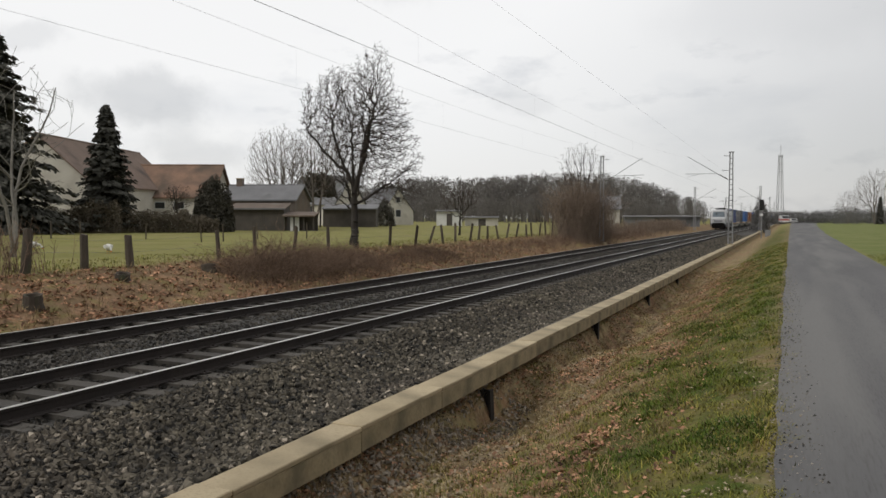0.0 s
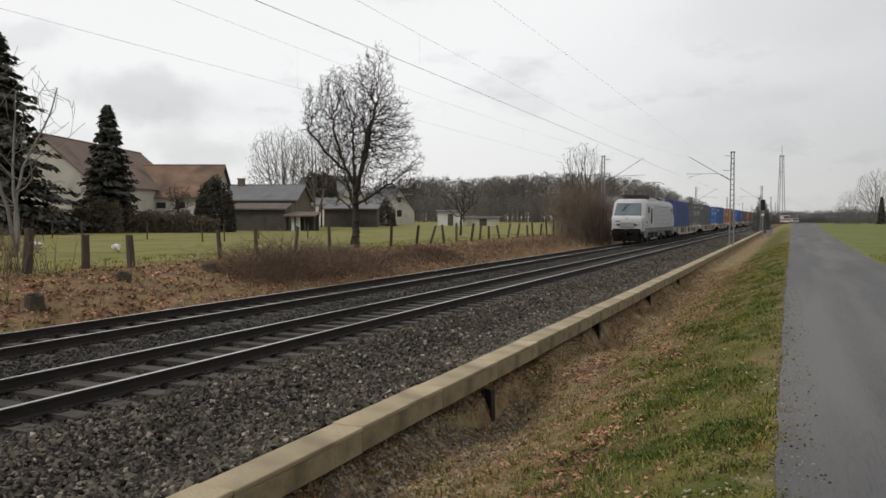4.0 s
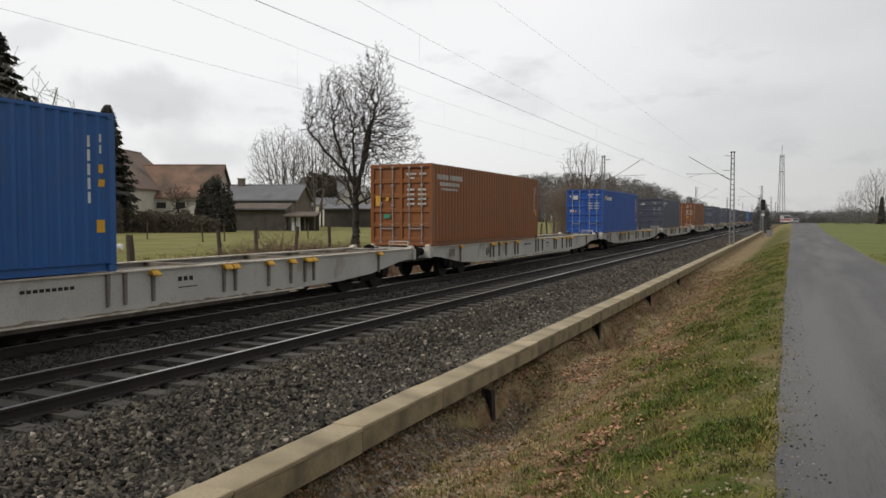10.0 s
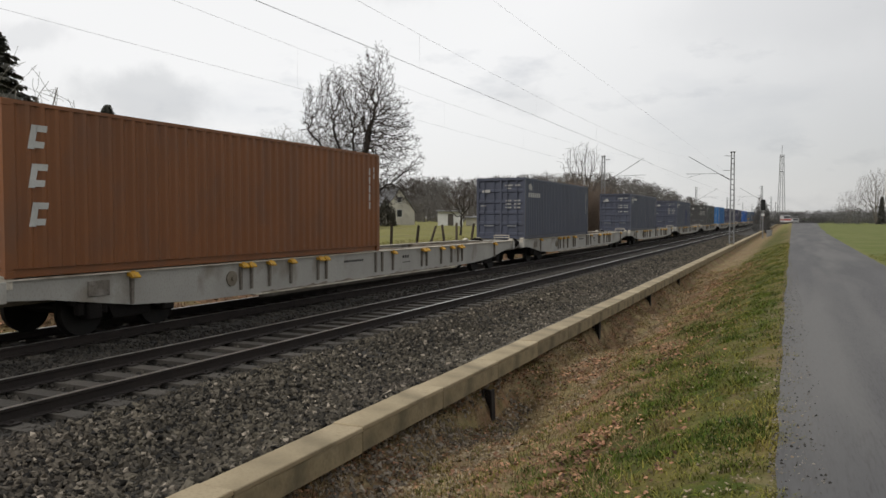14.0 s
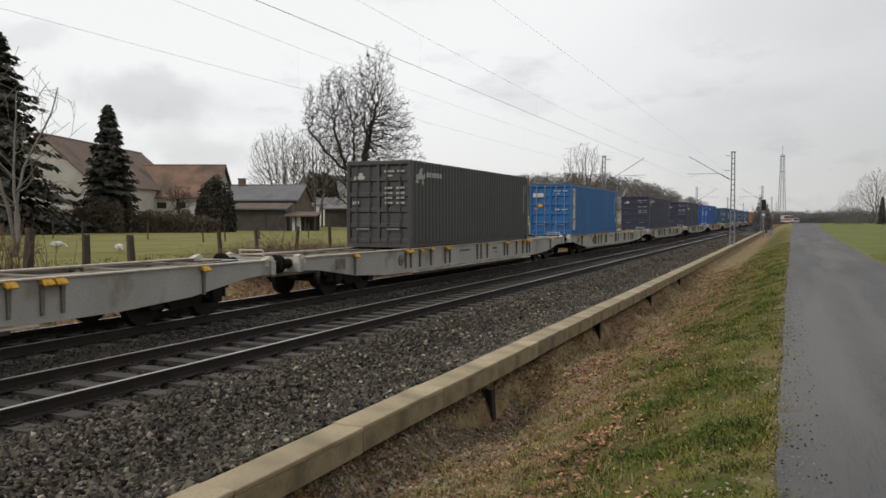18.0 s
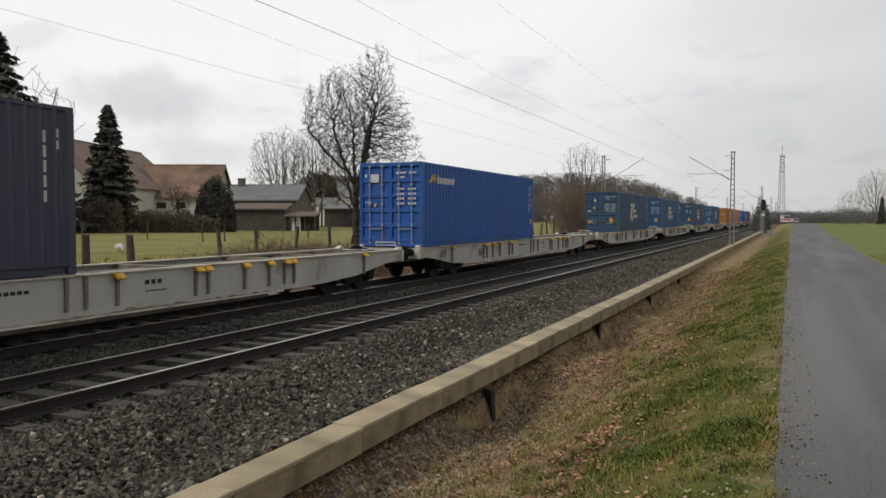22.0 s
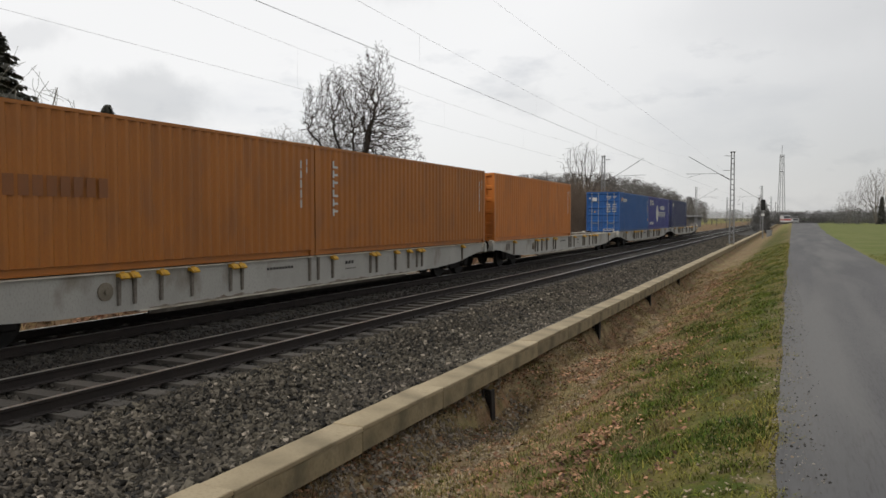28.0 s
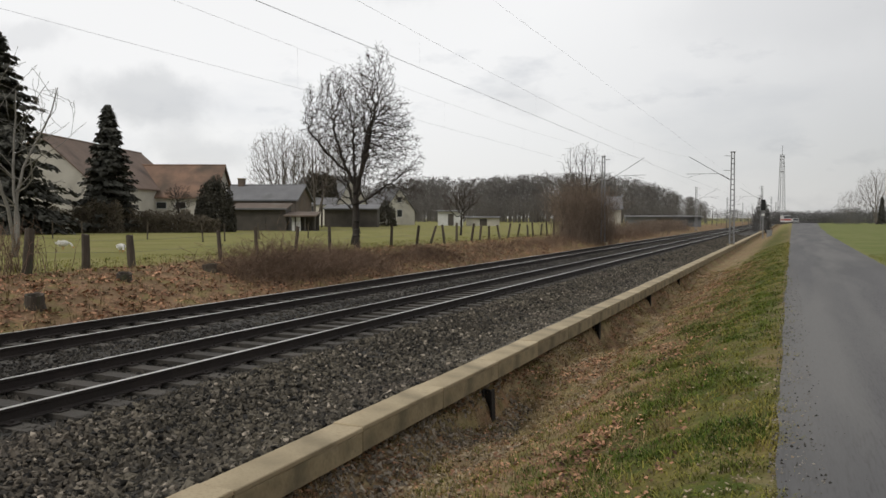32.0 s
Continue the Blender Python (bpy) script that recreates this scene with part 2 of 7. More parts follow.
M_EVERGREEN = mat("dark_evergreen_leaves", (0.064, 0.060, 0.048), (0.082, 0.076, 0.060), 1.0, 12, 0.95, bump=0, island=0.15, spec=0.2)
M_HEDGE = mat("winter_hedge_leaves", (0.175, 0.148, 0.112), (0.135, 0.114, 0.087), 0.6, 12, 0.95, bump=0, island=0.25, spec=0.1)
M_HEDGE_HAZED = mat("hazed_winter_hedgerow", (0.17, 0.165, 0.16), (0.14, 0.136, 0.132), 0.2, 6, 0.95, bump=0, island=0.2, spec=0.05)
M_FOREST = mat("hazed_bare_woodland", (0.175, 0.163, 0.152), (0.135, 0.126, 0.118), 0.05, 4, 0.95, bump=0, island=0.3, spec=0.05)
M_RENDER = mat("cream_render", (0.62, 0.59, 0.52), (0.52, 0.49, 0.43), 0.6, 20, 0.9, bump=0.15, stain=(0.36, 0.33, 0.28), stain_scale=0.5, stain_at=(0.55, 0.8))
M_TILES = mat("orange_clay_tiles", (0.255, 0.155, 0.105), (0.20, 0.125, 0.088), 0.5, 7, 0.9, bump=0.5, dist=0.04, stain=(0.10, 0.075, 0.055), stain_scale=0.25, stain_at=(0.45, 0.65))
M_TILES_RED = mat("brown_clay_tiles", (0.21, 0.148, 0.115), (0.165, 0.118, 0.092), 0.5, 7, 0.9, bump=0.5, dist=0.04, stain=(0.08, 0.06, 0.05), stain_scale=0.25)
M_SLATE = mat("grey_fibre_roofing", (0.19, 0.19, 0.195), (0.15, 0.15, 0.155), 0.5, 7, 0.9, bump=0.4, dist=0.03, stain=(0.10, 0.10, 0.095), stain_scale=0.3)
M_BRICK = mat("dark_old_brickwork", (0.16, 0.122, 0.095), (0.11, 0.085, 0.068), 0.9, 14, 0.95, bump=0.3, stain=(0.15, 0.13, 0.11), stain_scale=0.5)
M_PLANK = mat("dark_weatherboard", (0.10, 0.088, 0.076), (0.07, 0.062, 0.054), 1, 12, 0.95, bump=0.2)
M_PANE = mat("house_window_glass", (0.03, 0.033, 0.036), (0.02, 0.022, 0.024), 1, 10, 0.12, bump=0, spec=0.6)
M_HAZEL = mat("pale_hazel_stems", (0.24, 0.185, 0.145), (0.18, 0.14, 0.108), 0.6, 12, 0.95, bump=0, island=0.35, spec=0.1)
M_MAST = mat("grey_painted_mast_steel", (0.27, 0.272, 0.275), (0.20, 0.20, 0.20), 1.2, 20, 0.7, metal=0.1, bump=0.1)
M_WIRE = mat("overhead_wire", (0.12, 0.12, 0.12), (0.10, 0.10, 0.10), 2, 20, 0.6, bump=0)
M_BIRD = mat("white_feathers", (0.72, 0.71, 0.68), (0.6, 0.59, 0.56), 4, 30, 0.9, bump=0.2)
M_BEAK = mat("orange_beak", (0.5, 0.2, 0.03), (0.4, 0.16, 0.03), 4, 30, 0.6, bump=0)
M_VAN_RED = mat("red_vehicle_paint", (0.45, 0.05, 0.03), (0.4, 0.045, 0.03), 1, 20, 0.35, bump=0)
M_VAN_WHITE = mat("white_vehicle_paint", (0.7, 0.7, 0.7), (0.62, 0.62, 0.62), 1, 20, 0.35, bump=0)
M_RUBBER = mat("black_rubber", (0.02, 0.02, 0.02), (0.015, 0.015, 0.015), 3, 30, 0.9, bump=0)
M_WHITEPAINT = mat("white_painted_boards", (0.68, 0.68, 0.66), (0.58, 0.58, 0.56), 1, 20, 0.7, bump=0.05)


# ---- mesh kit ----
def solid(bm, x0, x1, y0, y1, z0, z1, bevel=0.0):
    """A box between two corners, with softened edges where asked."""
    vs = [bm.verts.new((x, y, z)) for x in (x0, x1) for y in (y0, y1) for z in (z0, z1)]
    fs = [bm.faces.new([vs[i] for i in f]) for f in ((0, 1, 3, 2), (4, 6, 7, 5), (0, 4, 5, 1), (2, 3, 7, 6), (0, 2, 6, 4), (1, 5, 7, 3))]
    if bevel:
        edges = list({e for f in fs for e in f.edges})
        bmesh.ops.bevel(bm, geom=edges, offset=bevel, segments=1, affect="EDGES", profile=0.5)
    return bm


def tube(bm, a, b, r0, r1=None, sides=8, caps=True):
    """A tapered round bar from a to b."""
    a, b = Vector(a), Vector(b)
    r1 = r0 if r1 is None else r1
    q = (b - a).to_track_quat("Z", "Y")
    rings = []
    for p, r in ((a, r0), (b, r1)):
        rings.append([bm.verts.new(p + q @ Vector((r * math.cos(2 * math.pi * i / sides), r * math.sin(2 * math.pi * i / sides), 0))) for i in range(sides)])
    for i in range(sides):
        j = (i + 1) % sides
        bm.faces.new((rings[0][i], rings[0][j], rings[1][j], rings[1][i]))
    if caps:
        bm.faces.new(rings[0][::-1])
        bm.faces.new(rings[1])
    return bm


def bar(bm, a, b, w, h):
    """A square bar from a to b, w wide and h deep."""
    a, b = Vector(a), Vector(b)
    q = (b - a).to_track_quat("Z", "Y")
    rings = [[bm.verts.new(p + q @ Vector((sx * w / 2, sy * h / 2, 0))) for sx, sy in ((-1, -1), (1, -1), (1, 1), (-1, 1))] for p in (a, b)]
    for i in range(4):
        j = (i + 1) % 4
        bm.faces.new((rings[0][i], rings[0][j], rings[1][j], rings[1][i]))
    bm.faces.new(rings[0][::-1])
    bm.faces.new(rings[1])
    return bm


def prism(bm, outline, axis, lo, hi):
    """An outline of two coordinates pulled along an axis; outline runs over the two other axes in their order."""
    def at(u, v, w):
        return {"x": (w, u, v), "y": (u, w, v), "z": (u, v, w)}[axis]
    a = [bm.verts.new(at(u, v, lo)) for u, v in outline]
    b = [bm.verts.new(at(u, v, hi)) for u, v in outline]
    n = len(a)
    for i in range(n):
        j = (i + 1) % n
        bm.faces.new((a[i], a[j], b[j], b[i]))
    bm.faces.new(a[::-1])
    bm.faces.new(b)
    return bm


def mesh_of(name, bm, material, smooth=False):
    bmesh.ops.recalc_face_normals(bm, faces=bm.faces)
    me = bpy.data.meshes.new(name)
    bm.to_mesh(me)
    bm.free()
    for m in (material if isinstance(material, (list, tuple)) else [material]):
        me.materials.append(m)
    if smooth:
        me.polygons.foreach_set("use_smooth", [True] * len(me.polygons))
    return me


def part(name, bm, material, parent, label="", smooth=False):
    """Links a bmesh, or a mesh made before, as one mesh object under a thing or a part."""
    me = bm if isinstance(bm, bpy.types.Mesh) else mesh_of(name, bm, material, smooth)
    ob = new(name, me)
    ob.parent = parent
    return tagged(ob, label)


def piece(name, me, parent, m=None):
    ob = new(name, me)
    ob.parent = parent
    if m is not None:
        ob.matrix_basis = m
    return ob


def thing(name, label, category, group="", kind="", m=None):
    ob = new(name)
    if m is not None:
        ob.matrix_basis = m
    return tagged(ob, label, category, group, kind)


def raw_mesh(name, verts, faces, material, smooth=False):
    me = bpy.data.meshes.new(name)
    v = np.asarray(verts, dtype=np.float32)
    f = np.asarray(faces, dtype=np.int32)
    k = f.shape[1]
    me.vertices.add(len(v))
    me.vertices.foreach_set("co", v.ravel())
    me.loops.add(f.size)
    me.loops.foreach_set("vertex_index", f.ravel())
    me.polygons.add(len(f))
    me.polygons.foreach_set("loop_start", np.arange(len(f), dtype=np.int32) * k)
    me.polygons.foreach_set("loop_total", np.full(len(f), k, dtype=np.int32))
    me.polygons.foreach_set("use_smooth", np.full(len(f), smooth))
    me.materials.append(material)
    me.update(calc_edges=True)
    me.validate()
    return me


# ---- ground, line and path ----
PROFILE = ((-4000, 1.6), (-400, 1.6), (-110, 1.25), (-60, 0.95), (-30, 0.72), (-21, 0.62), (-19.4, 0.58), (-17.6, 0.15), (-16.2, -0.3), (-15.0, -0.62), (-5.4, -0.62), (-4.75, -0.60),
           (-4.43, -0.58), (-4.15, -0.84), (-3.9, -0.90), (-3.4, -0.82), (-2.4, -0.42), (-1.3, 0.04), (-0.6, 0.32), (-0.1, 0.44), (0.2, 0.46), (3.2, 0.46), (3.8, 0.48), (30, 0.5), (400, 0.6), (4000, 0.6))

FILLED_X, FILLED_Z = (-4.7, -4.34, -4.05, -3.4, -2.4, -1.3, -1.0), (-0.60, -0.50, -0.80, -0.73, -0.38, 0.04, 0.16)


def lay(x):
    """The height of the land across the line."""
    for (a, za), (b, zb) in zip(PROFILE, PROFILE[1:]):
        if a <= x <= b:
            return za + (zb - za) * (x - a) / (b - a)
    return PROFILE[-1][1]


def ground_z(x, y):
    rough = 0.0
    if x < -15.4 or -4.5 < x < -0.3 or x > 3.6:
        k = 0.10 if -22 < x < -15.4 else 0.07
        rough = k * noise.noise((x * 0.55, y * 0.4, 0.0)) + 0.045 * noise.noise((x * 2.1, y * 1.7, 3.0))
        if abs(x) > 40:
            rough = 0.25 * noise.noise((x * 0.02, y * 0.02, 0.0))
    if -4.5 < x < -2.4:
        # hollows washed out round the first posts
        wash = 0.46 * math.exp(-((y - 11.4) / 1.5) ** 2) + 0.44 * math.exp(-((y - 19.3) / 2.2) ** 2) + 0.42 * math.exp(-((y - 27.1) / 2.6) ** 2) + 0.36 * math.exp(-((y - 34.9) / 2.2) ** 2)
        rough -= wash * min(1.0, (x + 4.5) / 0.14, (-2.4 - x) / 1.5)
    if -4.7 < x < -1.0 and y > 11.5:
        # beyond the first post the ditch is silted up to the trough
        k = min(1.0, (y - 11.5) / 3.5)
        k = k * k * (3 - 2 * k)
        full = float(np.interp(x, FILLED_X, FILLED_Z))
        return lay(x) + (full - lay(x)) * k + rough
    return lay(x) + rough


def steps(stops):
    out = []
    for (a, n), (b, _) in zip(stops, stops[1:]):
        out += [a + (b - a) * i / n for i in range(n)]
    return out + [stops[-1][0]]


gx = steps(((-4000, 6), (-600, 10), (-120, 24), (-24, 30), (-14.8, 6), (-5.2, 6), (-4.75, 4), (-4.6, 30), (0.2, 4), (3.2, 14), (12, 16), (120, 8), (600, 5), (4000, 1)))
gy = steps(((-4000, 5), (-700, 20), (-20, 20), (0, 130), (40, 80), (100, 50), (300, 20), (900, 8), (4500, 1)))
verts = [(x, y, ground_z(x, y)) for y in gy for x in gx]
n = len(gx)
faces = [(j * n + i, j * n + i + 1, (j + 1) * n + i + 1, (j + 1) * n + i) for j in range(len(gy) - 1) for i in range(n - 1)]
ground = new("ground", raw_mesh("ground", verts, faces, M_LAND, True))
tagged(ground, "rough verge, ditch bank and green meadow beside the line", "ground", kind="structure")

# asphalt path, slightly crowned, with a ragged edge
bm = bmesh.new()
rows = []
for y in steps(((-30, 60), (0, 120), (30, 80), (90, 40), (260, 20), (700, 1))):
    left = -0.06 + 0.0012 * max(0, y - 12) ** 1.2 + 0.03 * noise.noise((0, y * 1.3, 1)) + 0.05 * noise.noise((0, y * 0.25, 5))
    right = 3.08 + 0.06 * noise.noise((9, y * 1.1, 1)) + 0.0011 * max(0, y - 20) ** 1.55
    rows.append([bm.verts.new((left + (right - left) * u, y, PATH_Z + 0.035 * (1 - (2 * u - 1) ** 2) - (0.03 if u in (0, 1) else 0))) for u in (0, 0.12, 0.35, 0.5, 0.65, 0.88, 1)])
for a, b in zip(rows, rows[1:]):
    for i in range(6):
        bm.faces.new((a[i], a[i + 1], b[i + 1], b[i]))
path = new("path", mesh_of("path", bm, M_ASPHALT, True))
tagged(path, "narrow grey worn asphalt farm path", "path", kind="structure")

# ballast bed
BED = ((-15.2, -0.60), (-14.5, -0.34), (-14.2, -0.21), (-13.85, -0.195), (-13.2, -0.25), (-11.95, -0.25), (-11.3, -0.185), (-10.7, -0.20), (-10.1, -0.20), (-9.4, -0.25), (-8.15, -0.25), (-7.65, -0.215), (-7.35, -0.205), (-6.9, -0.25), (-6.2, -0.42), (-5.4, -0.40), (-4.72, -0.24))
bm = bmesh.new()
rows = []
for y in steps(((-700, 10), (-10, 10), (0, 90), (60, 40), (200, 10), (1000, 1))):
    rows.append([bm.verts.new((x, y, z + 0.03 * noise.noise((x * 2, y * 0.8, 7)))) for x, z in BED])
for a, b in zip(rows, rows[1:]):
    for i in range(len(BED) - 1):
        bm.faces.new((a[i], a[i + 1], b[i + 1], b[i]))
bed = new("ballast_bed", mesh_of("ballast_bed", bm, M_BALLAST, True))
tagged(bed, "dark grey crushed stone ballast bed", "ballast", kind="structure")

# rails: foot, web and head pulled along the line
RAIL = ((-0.075, -0.172), (0.075, -0.172), (0.075, -0.16), (0.012, -0.14), (0.010, -0.05), (0.036, -0.036), (0.036, -0.004), (-0.036, -0.004), (-0.036, -0.036), (-0.010, -0.05), (-0.012, -0.14), (-0.075, -0.16))
for centre, track in ((NEAR_TRACK, "track beside the path"), (FAR_TRACK, "track beside the meadow")):
    bm = bmesh.new()
    prism(bm, RAIL, "y", -700, 1000)
    top = bmesh.new()
    solid(top, -0.033, 0.033, -700, 1000, -0.0035, 0.0)
    rail_me, top_me = mesh_of("rail", bm, M_RAIL_SIDE), mesh_of("rail_head", top, M_RAIL_TOP)
    for side in (-0.75, 0.75):
        rail = new("rail", rail_me)
        rail.matrix_basis = LINE @ pose(centre + side, 0, 0)
        tagged(rail, "rusty steel rail with a polished running head, " + track, "rail", group="rails of the double track")
        part("rail_head", top_me, None, rail, "polished steel running surface")


# ---- concrete cable trough on steel posts along the ballast ----
trough = thing("cable_trough", "weathered sandy concrete cable trough raised on dark steel posts", "cable trough")
bm = solid(bmesh.new(), -4.72, -4.33, 0.006, 2.194, -0.49, -0.246, 0.010)
TROUGH_ME = mesh_of("trough_section", bm, M_CONCRETE)
bm = solid(bmesh.new(), -4.728, -4.322, 0.004, 2.196, -0.243, -0.19, 0.010)
LID_ME = mesh_of("lid", bm, M_CONCRETE_LID)
bm = solid(bmesh.new(), -4.36, -4.325, -0.075, 0.075, -1.6, -0.494)
solid(bm, -4.46, -4.36, -0.012, 0.012, -1.6, -0.494)
solid(bm, -4.50, -4.465, -0.075, 0.075, -1.6, -0.494)
POST_ME = mesh_of("post", bm, M_STEEL_DARK)
rnd = random.Random(4)
for i in range(70):
    y = -8.0 + 2.2 * i
    m = pose(rnd.uniform(-0.004, 0.004), y, rnd.uniform(-0.004, 0.004), 0, rnd.uniform(-0.08, 0.08), 0)
    piece("trough_section", TROUGH_ME, trough, m)
    piece("lid", LID_ME, trough, m)
for i in range(-2, 18):
    piece("post", POST_ME, trough, pose(0, 11.5 + 7.8 * i, 0, rnd.uniform(-1, 1), rnd.uniform(-2, 2), 0))
tail = new("trough_run", mesh_of("trough_run", solid(bmesh.new(), -4.72, -4.33, 146.1, 500, -0.49, -0.2), M_CONCRETE))
tail.parent = trough

# ---- sleepers ----
bm = prism(bmesh.new(), [(-1.30, -0.36), (1.30, -0.36), (1.30, -0.19), (1.25, -0.172), (-1.25, -0.172), (-1.30, -0.19)], "y", -0.13, 0.13)
SLEEPER_ME = mesh_of("sleeper", bm, M_SLEEPER)
bm = bmesh.new()
solid(bm, -0.17, 0.17, -0.08, 0.08, -0.172, -0.155)
for d in (-0.11, 0.11):
    tube(bm, (d, 0, -0.155), (d, 0, -0.125), 0.02, sides=6)
FASTENER_ME = mesh_of("rail_fastening", bm, M_RAIL_SIDE)
for centre, where_to in ((NEAR_TRACK, "beside the path"), (FAR_TRACK, "beside the meadow")):
    track = thing("track_sleepers", "dark weathered sleepers in ballast, track " + where_to, "sleepers", "sleepers of the double track", m=LINE)
    for i in range(150):
        m = pose(centre + rnd.uniform(-0.02, 0.02), 2.0 + 0.63 * i, rnd.uniform(-0.012, 0.004), 0, 0, rnd.uniform(-0.6, 0.6))
        piece("sleeper", SLEEPER_ME, track, m)
        if i < 60:
            for s in (-0.75, 0.75):
                piece("rail_fastening", FASTENER_ME, track, pose(centre + s, 2.0 + 0.63 * i, 0))
    bm = bmesh.new()
    for y in list(np.arange(-120, 1.6, 0.63)) + list(np.arange(2.0 + 0.63 * 150, 330, 0.63)):
        solid(bm, centre - 1.3, centre + 1.3, y - 0.13, y + 0.13, -0.36, -0.175)
    far = new("far_sleepers", mesh_of("far_sleepers", bm, M_SLEEPER))
    far.parent = track
    tagged(far, kind="stuff")


# ---- loose stones of the ballast, too many to count ----
def scatter_stones(name, label, count, x0, x1, y0, y1, size, lift, seed, power=1.0, bed=True, material=None):
    """Angular stones on the bed, denser towards y0."""
    r = np.random.default_rng(seed)
    y = y0 + (y1 - y0) * r.random(count) ** power
    x = x0 + (x1 - x0) * r.random(count)
    rest = np.interp(x, [p[0] for p in BED], [p[1] for p in BED]) if bed else np.array([ground_z(p, q) for p, q in zip(x, y)])
    z = rest + lift * r.random(count)
    s = size * (0.55 + 0.9 * r.random(count))
    octa = np.array([(1, 0, 0), (-1, 0, 0), (0, 1, 0), (0, -1, 0), (0, 0, 1), (0, 0, -1)], float)
    v = octa[None] * (0.6 + 0.8 * r.random((count, 6, 1))) * s[:, None, None]
    v += (r.random((count, 6, 3)) - 0.5) * s[:, None, None] * 0.7
    q = r.normal(size=(count, 4))
    q /= np.linalg.norm(q, axis=1)[:, None]
    w, a, b, c = q.T
    rot = np.stack([1 - 2 * (b * b + c * c), 2 * (a * b - c * w), 2 * (a * c + b * w), 2 * (a * b + c * w), 1 - 2 * (a * a + c * c), 2 * (b * c - a * w), 2 * (a * c - b * w), 2 * (b * c + a * w), 1 - 2 * (a * a + b * b)], 1).reshape(count, 3, 3)
    v = np.einsum("nij,nkj->nki", rot, v) + np.stack([x, y, z], 1)[:, None, :]
    f = np.array([(0, 2, 4), (2, 1, 4), (1, 3, 4), (3, 0, 4), (2, 0, 5), (1, 2, 5), (3, 1, 5), (0, 3, 5)])
    faces = (np.arange(count)[:, None, None] * 6 + f[None]).reshape(-1, 3)
    return tagged(new(name, raw_mesh(name, v.reshape(-1, 3), faces, material or M_STONE)), label, "ballast stones", kind="stuff")


scatter_stones("shoulder_stones", "loose dark crushed stones on the ballast shoulder", 45000, -7.5, -4.86, 2.0, 46.0, 0.034, 0.03, 11, 1.7)
scatter_stones("crib_stones", "crushed stones between sleepers and tracks", 36000, -14.6, -7.4, 3.0, 50.0, 0.034, 0.014, 12, 1.7, material=M_CRIB)
scatter_stones("far_shoulder_stones", "crushed stones on the ballast shoulder further out", 15000, -7.4, -4.86, 40.0, 120.0, 0.055, 0.03, 15, 1.5)
scatter_stones("far_crib_stones", "crushed stones between the tracks further out", 12000, -14.4, -7.4, 46.0, 120.0, 0.05, 0.012, 16, 1.5, material=M_CRIB)
# loose stone colour, lightened to offset the shade below the trough
M_SPILL = mat("lightened_loose_stone", (0.31, 0.265, 0.21), (0.21, 0.18, 0.14), 0.8, 25.0, 0.9, bump=0.3, island=0.6)
scatter_stones("pale_stones", "scattered paler stones on the ballast", 2600, -7.4, -4.86, 2.0, 46.0, 0.030, 0.045, 17, 1.7, material=M_SPILL)
scatter_stones("spilled_stones", "crushed stones spilled under the cable trough", 2600, -4.62, -3.95, 2.4, 12.5, 0.032, 0.02, 14, 1.3, bed=False, material=M_SPILL)


# ---- grass, straw and leaves ----
def blades(name, label, material, count, place, height, width, seed, lean=0.6):
    """Bent blades of two triangles and a tip; place(r, n) gives x and y."""
    r = np.random.default_rng(seed)
    x, y = place(r, count)
    keep = np.isfinite(x)
    x, y = x[keep], y[keep]
    n = len(x)
    z = np.array([ground_z(a, b) for a, b in zip(x, y)])
    tuft = np.array([noise.noise((p * 3.1, q * 3.1, 4.0)) for p, q in zip(x, y)])
    h = height * (0.4 + 0.9 * r.random(n)) * np.clip(1 + 1.3 * tuft, 0.35, 2.2)
    a = r.random(n) * 2 * math.pi
    ln = lean * h * r.random(n)
    dx, dy = np.cos(a), np.sin(a)
    wx, wy = -dy * width / 2, dx * width / 2
    base = np.stack([x, y, z - 0.01], 1)
    mid = base + np.stack([dx * ln * 0.35, dy * ln * 0.35, h * 0.6], 1)
    tip = base + np.stack([dx * ln, dy * ln, h], 1)
    off = np.stack([wx, wy, np.zeros(n)], 1)
    v = np.stack([base - off, base + off, mid - off * 0.7, mid + off * 0.7, tip], 1).reshape(-1, 3)
    f = np.array([(0, 1, 3), (0, 3, 2), (2, 3, 4)])
    faces = (np.arange(n)[:, None, None] * 5 + f[None]).reshape(-1, 3)
    return tagged(new(name, raw_mesh(name, v, faces, material)), label, "grass", kind="stuff")


def clumped(x0, x1, y0, y1, power, seed, lo=-0.05, freq=2.4):
    def place(r, n):
        x, y = x0 + (x1 - x0) * r.random(n), y0 + (y1 - y0) * r.random(n) ** power
        chance = 0.5 * (r.random(n) - 0.5)
        keep = np.array([noise.noise((a * freq, b * freq * 0.6, seed)) > lo + c for a, b, c in zip(x, y, chance)])
        return np.where(keep, x, np.nan), y
    return place


def ragged(x0, x1, y0, y1, power, seed, depth):
    """Grass up to a limit on the ditch side that wanders in and out."""
    def place(r, n):
        x, y = x0 - depth + (x1 - x0 + depth) * r.random(n), y0 + (y1 - y0) * r.random(n) ** power
        limit = np.array([x0 + depth * (noise.noise((0.0, b * 0.35, seed)) + 0.8 * noise.noise((a * 1.3, b * 1.1, seed + 3))) for a, b in zip(x, y)])
        thin = np.array([0.85 + 1.1 * noise.noise((a * 1.6, b * 1.0, seed + 7)) for a, b in zip(x, y)])
        return np.where((x > limit + 0.5 * (r.random(n) - 0.5)) & (r.random(n) < thin), x, np.nan), y
    return place



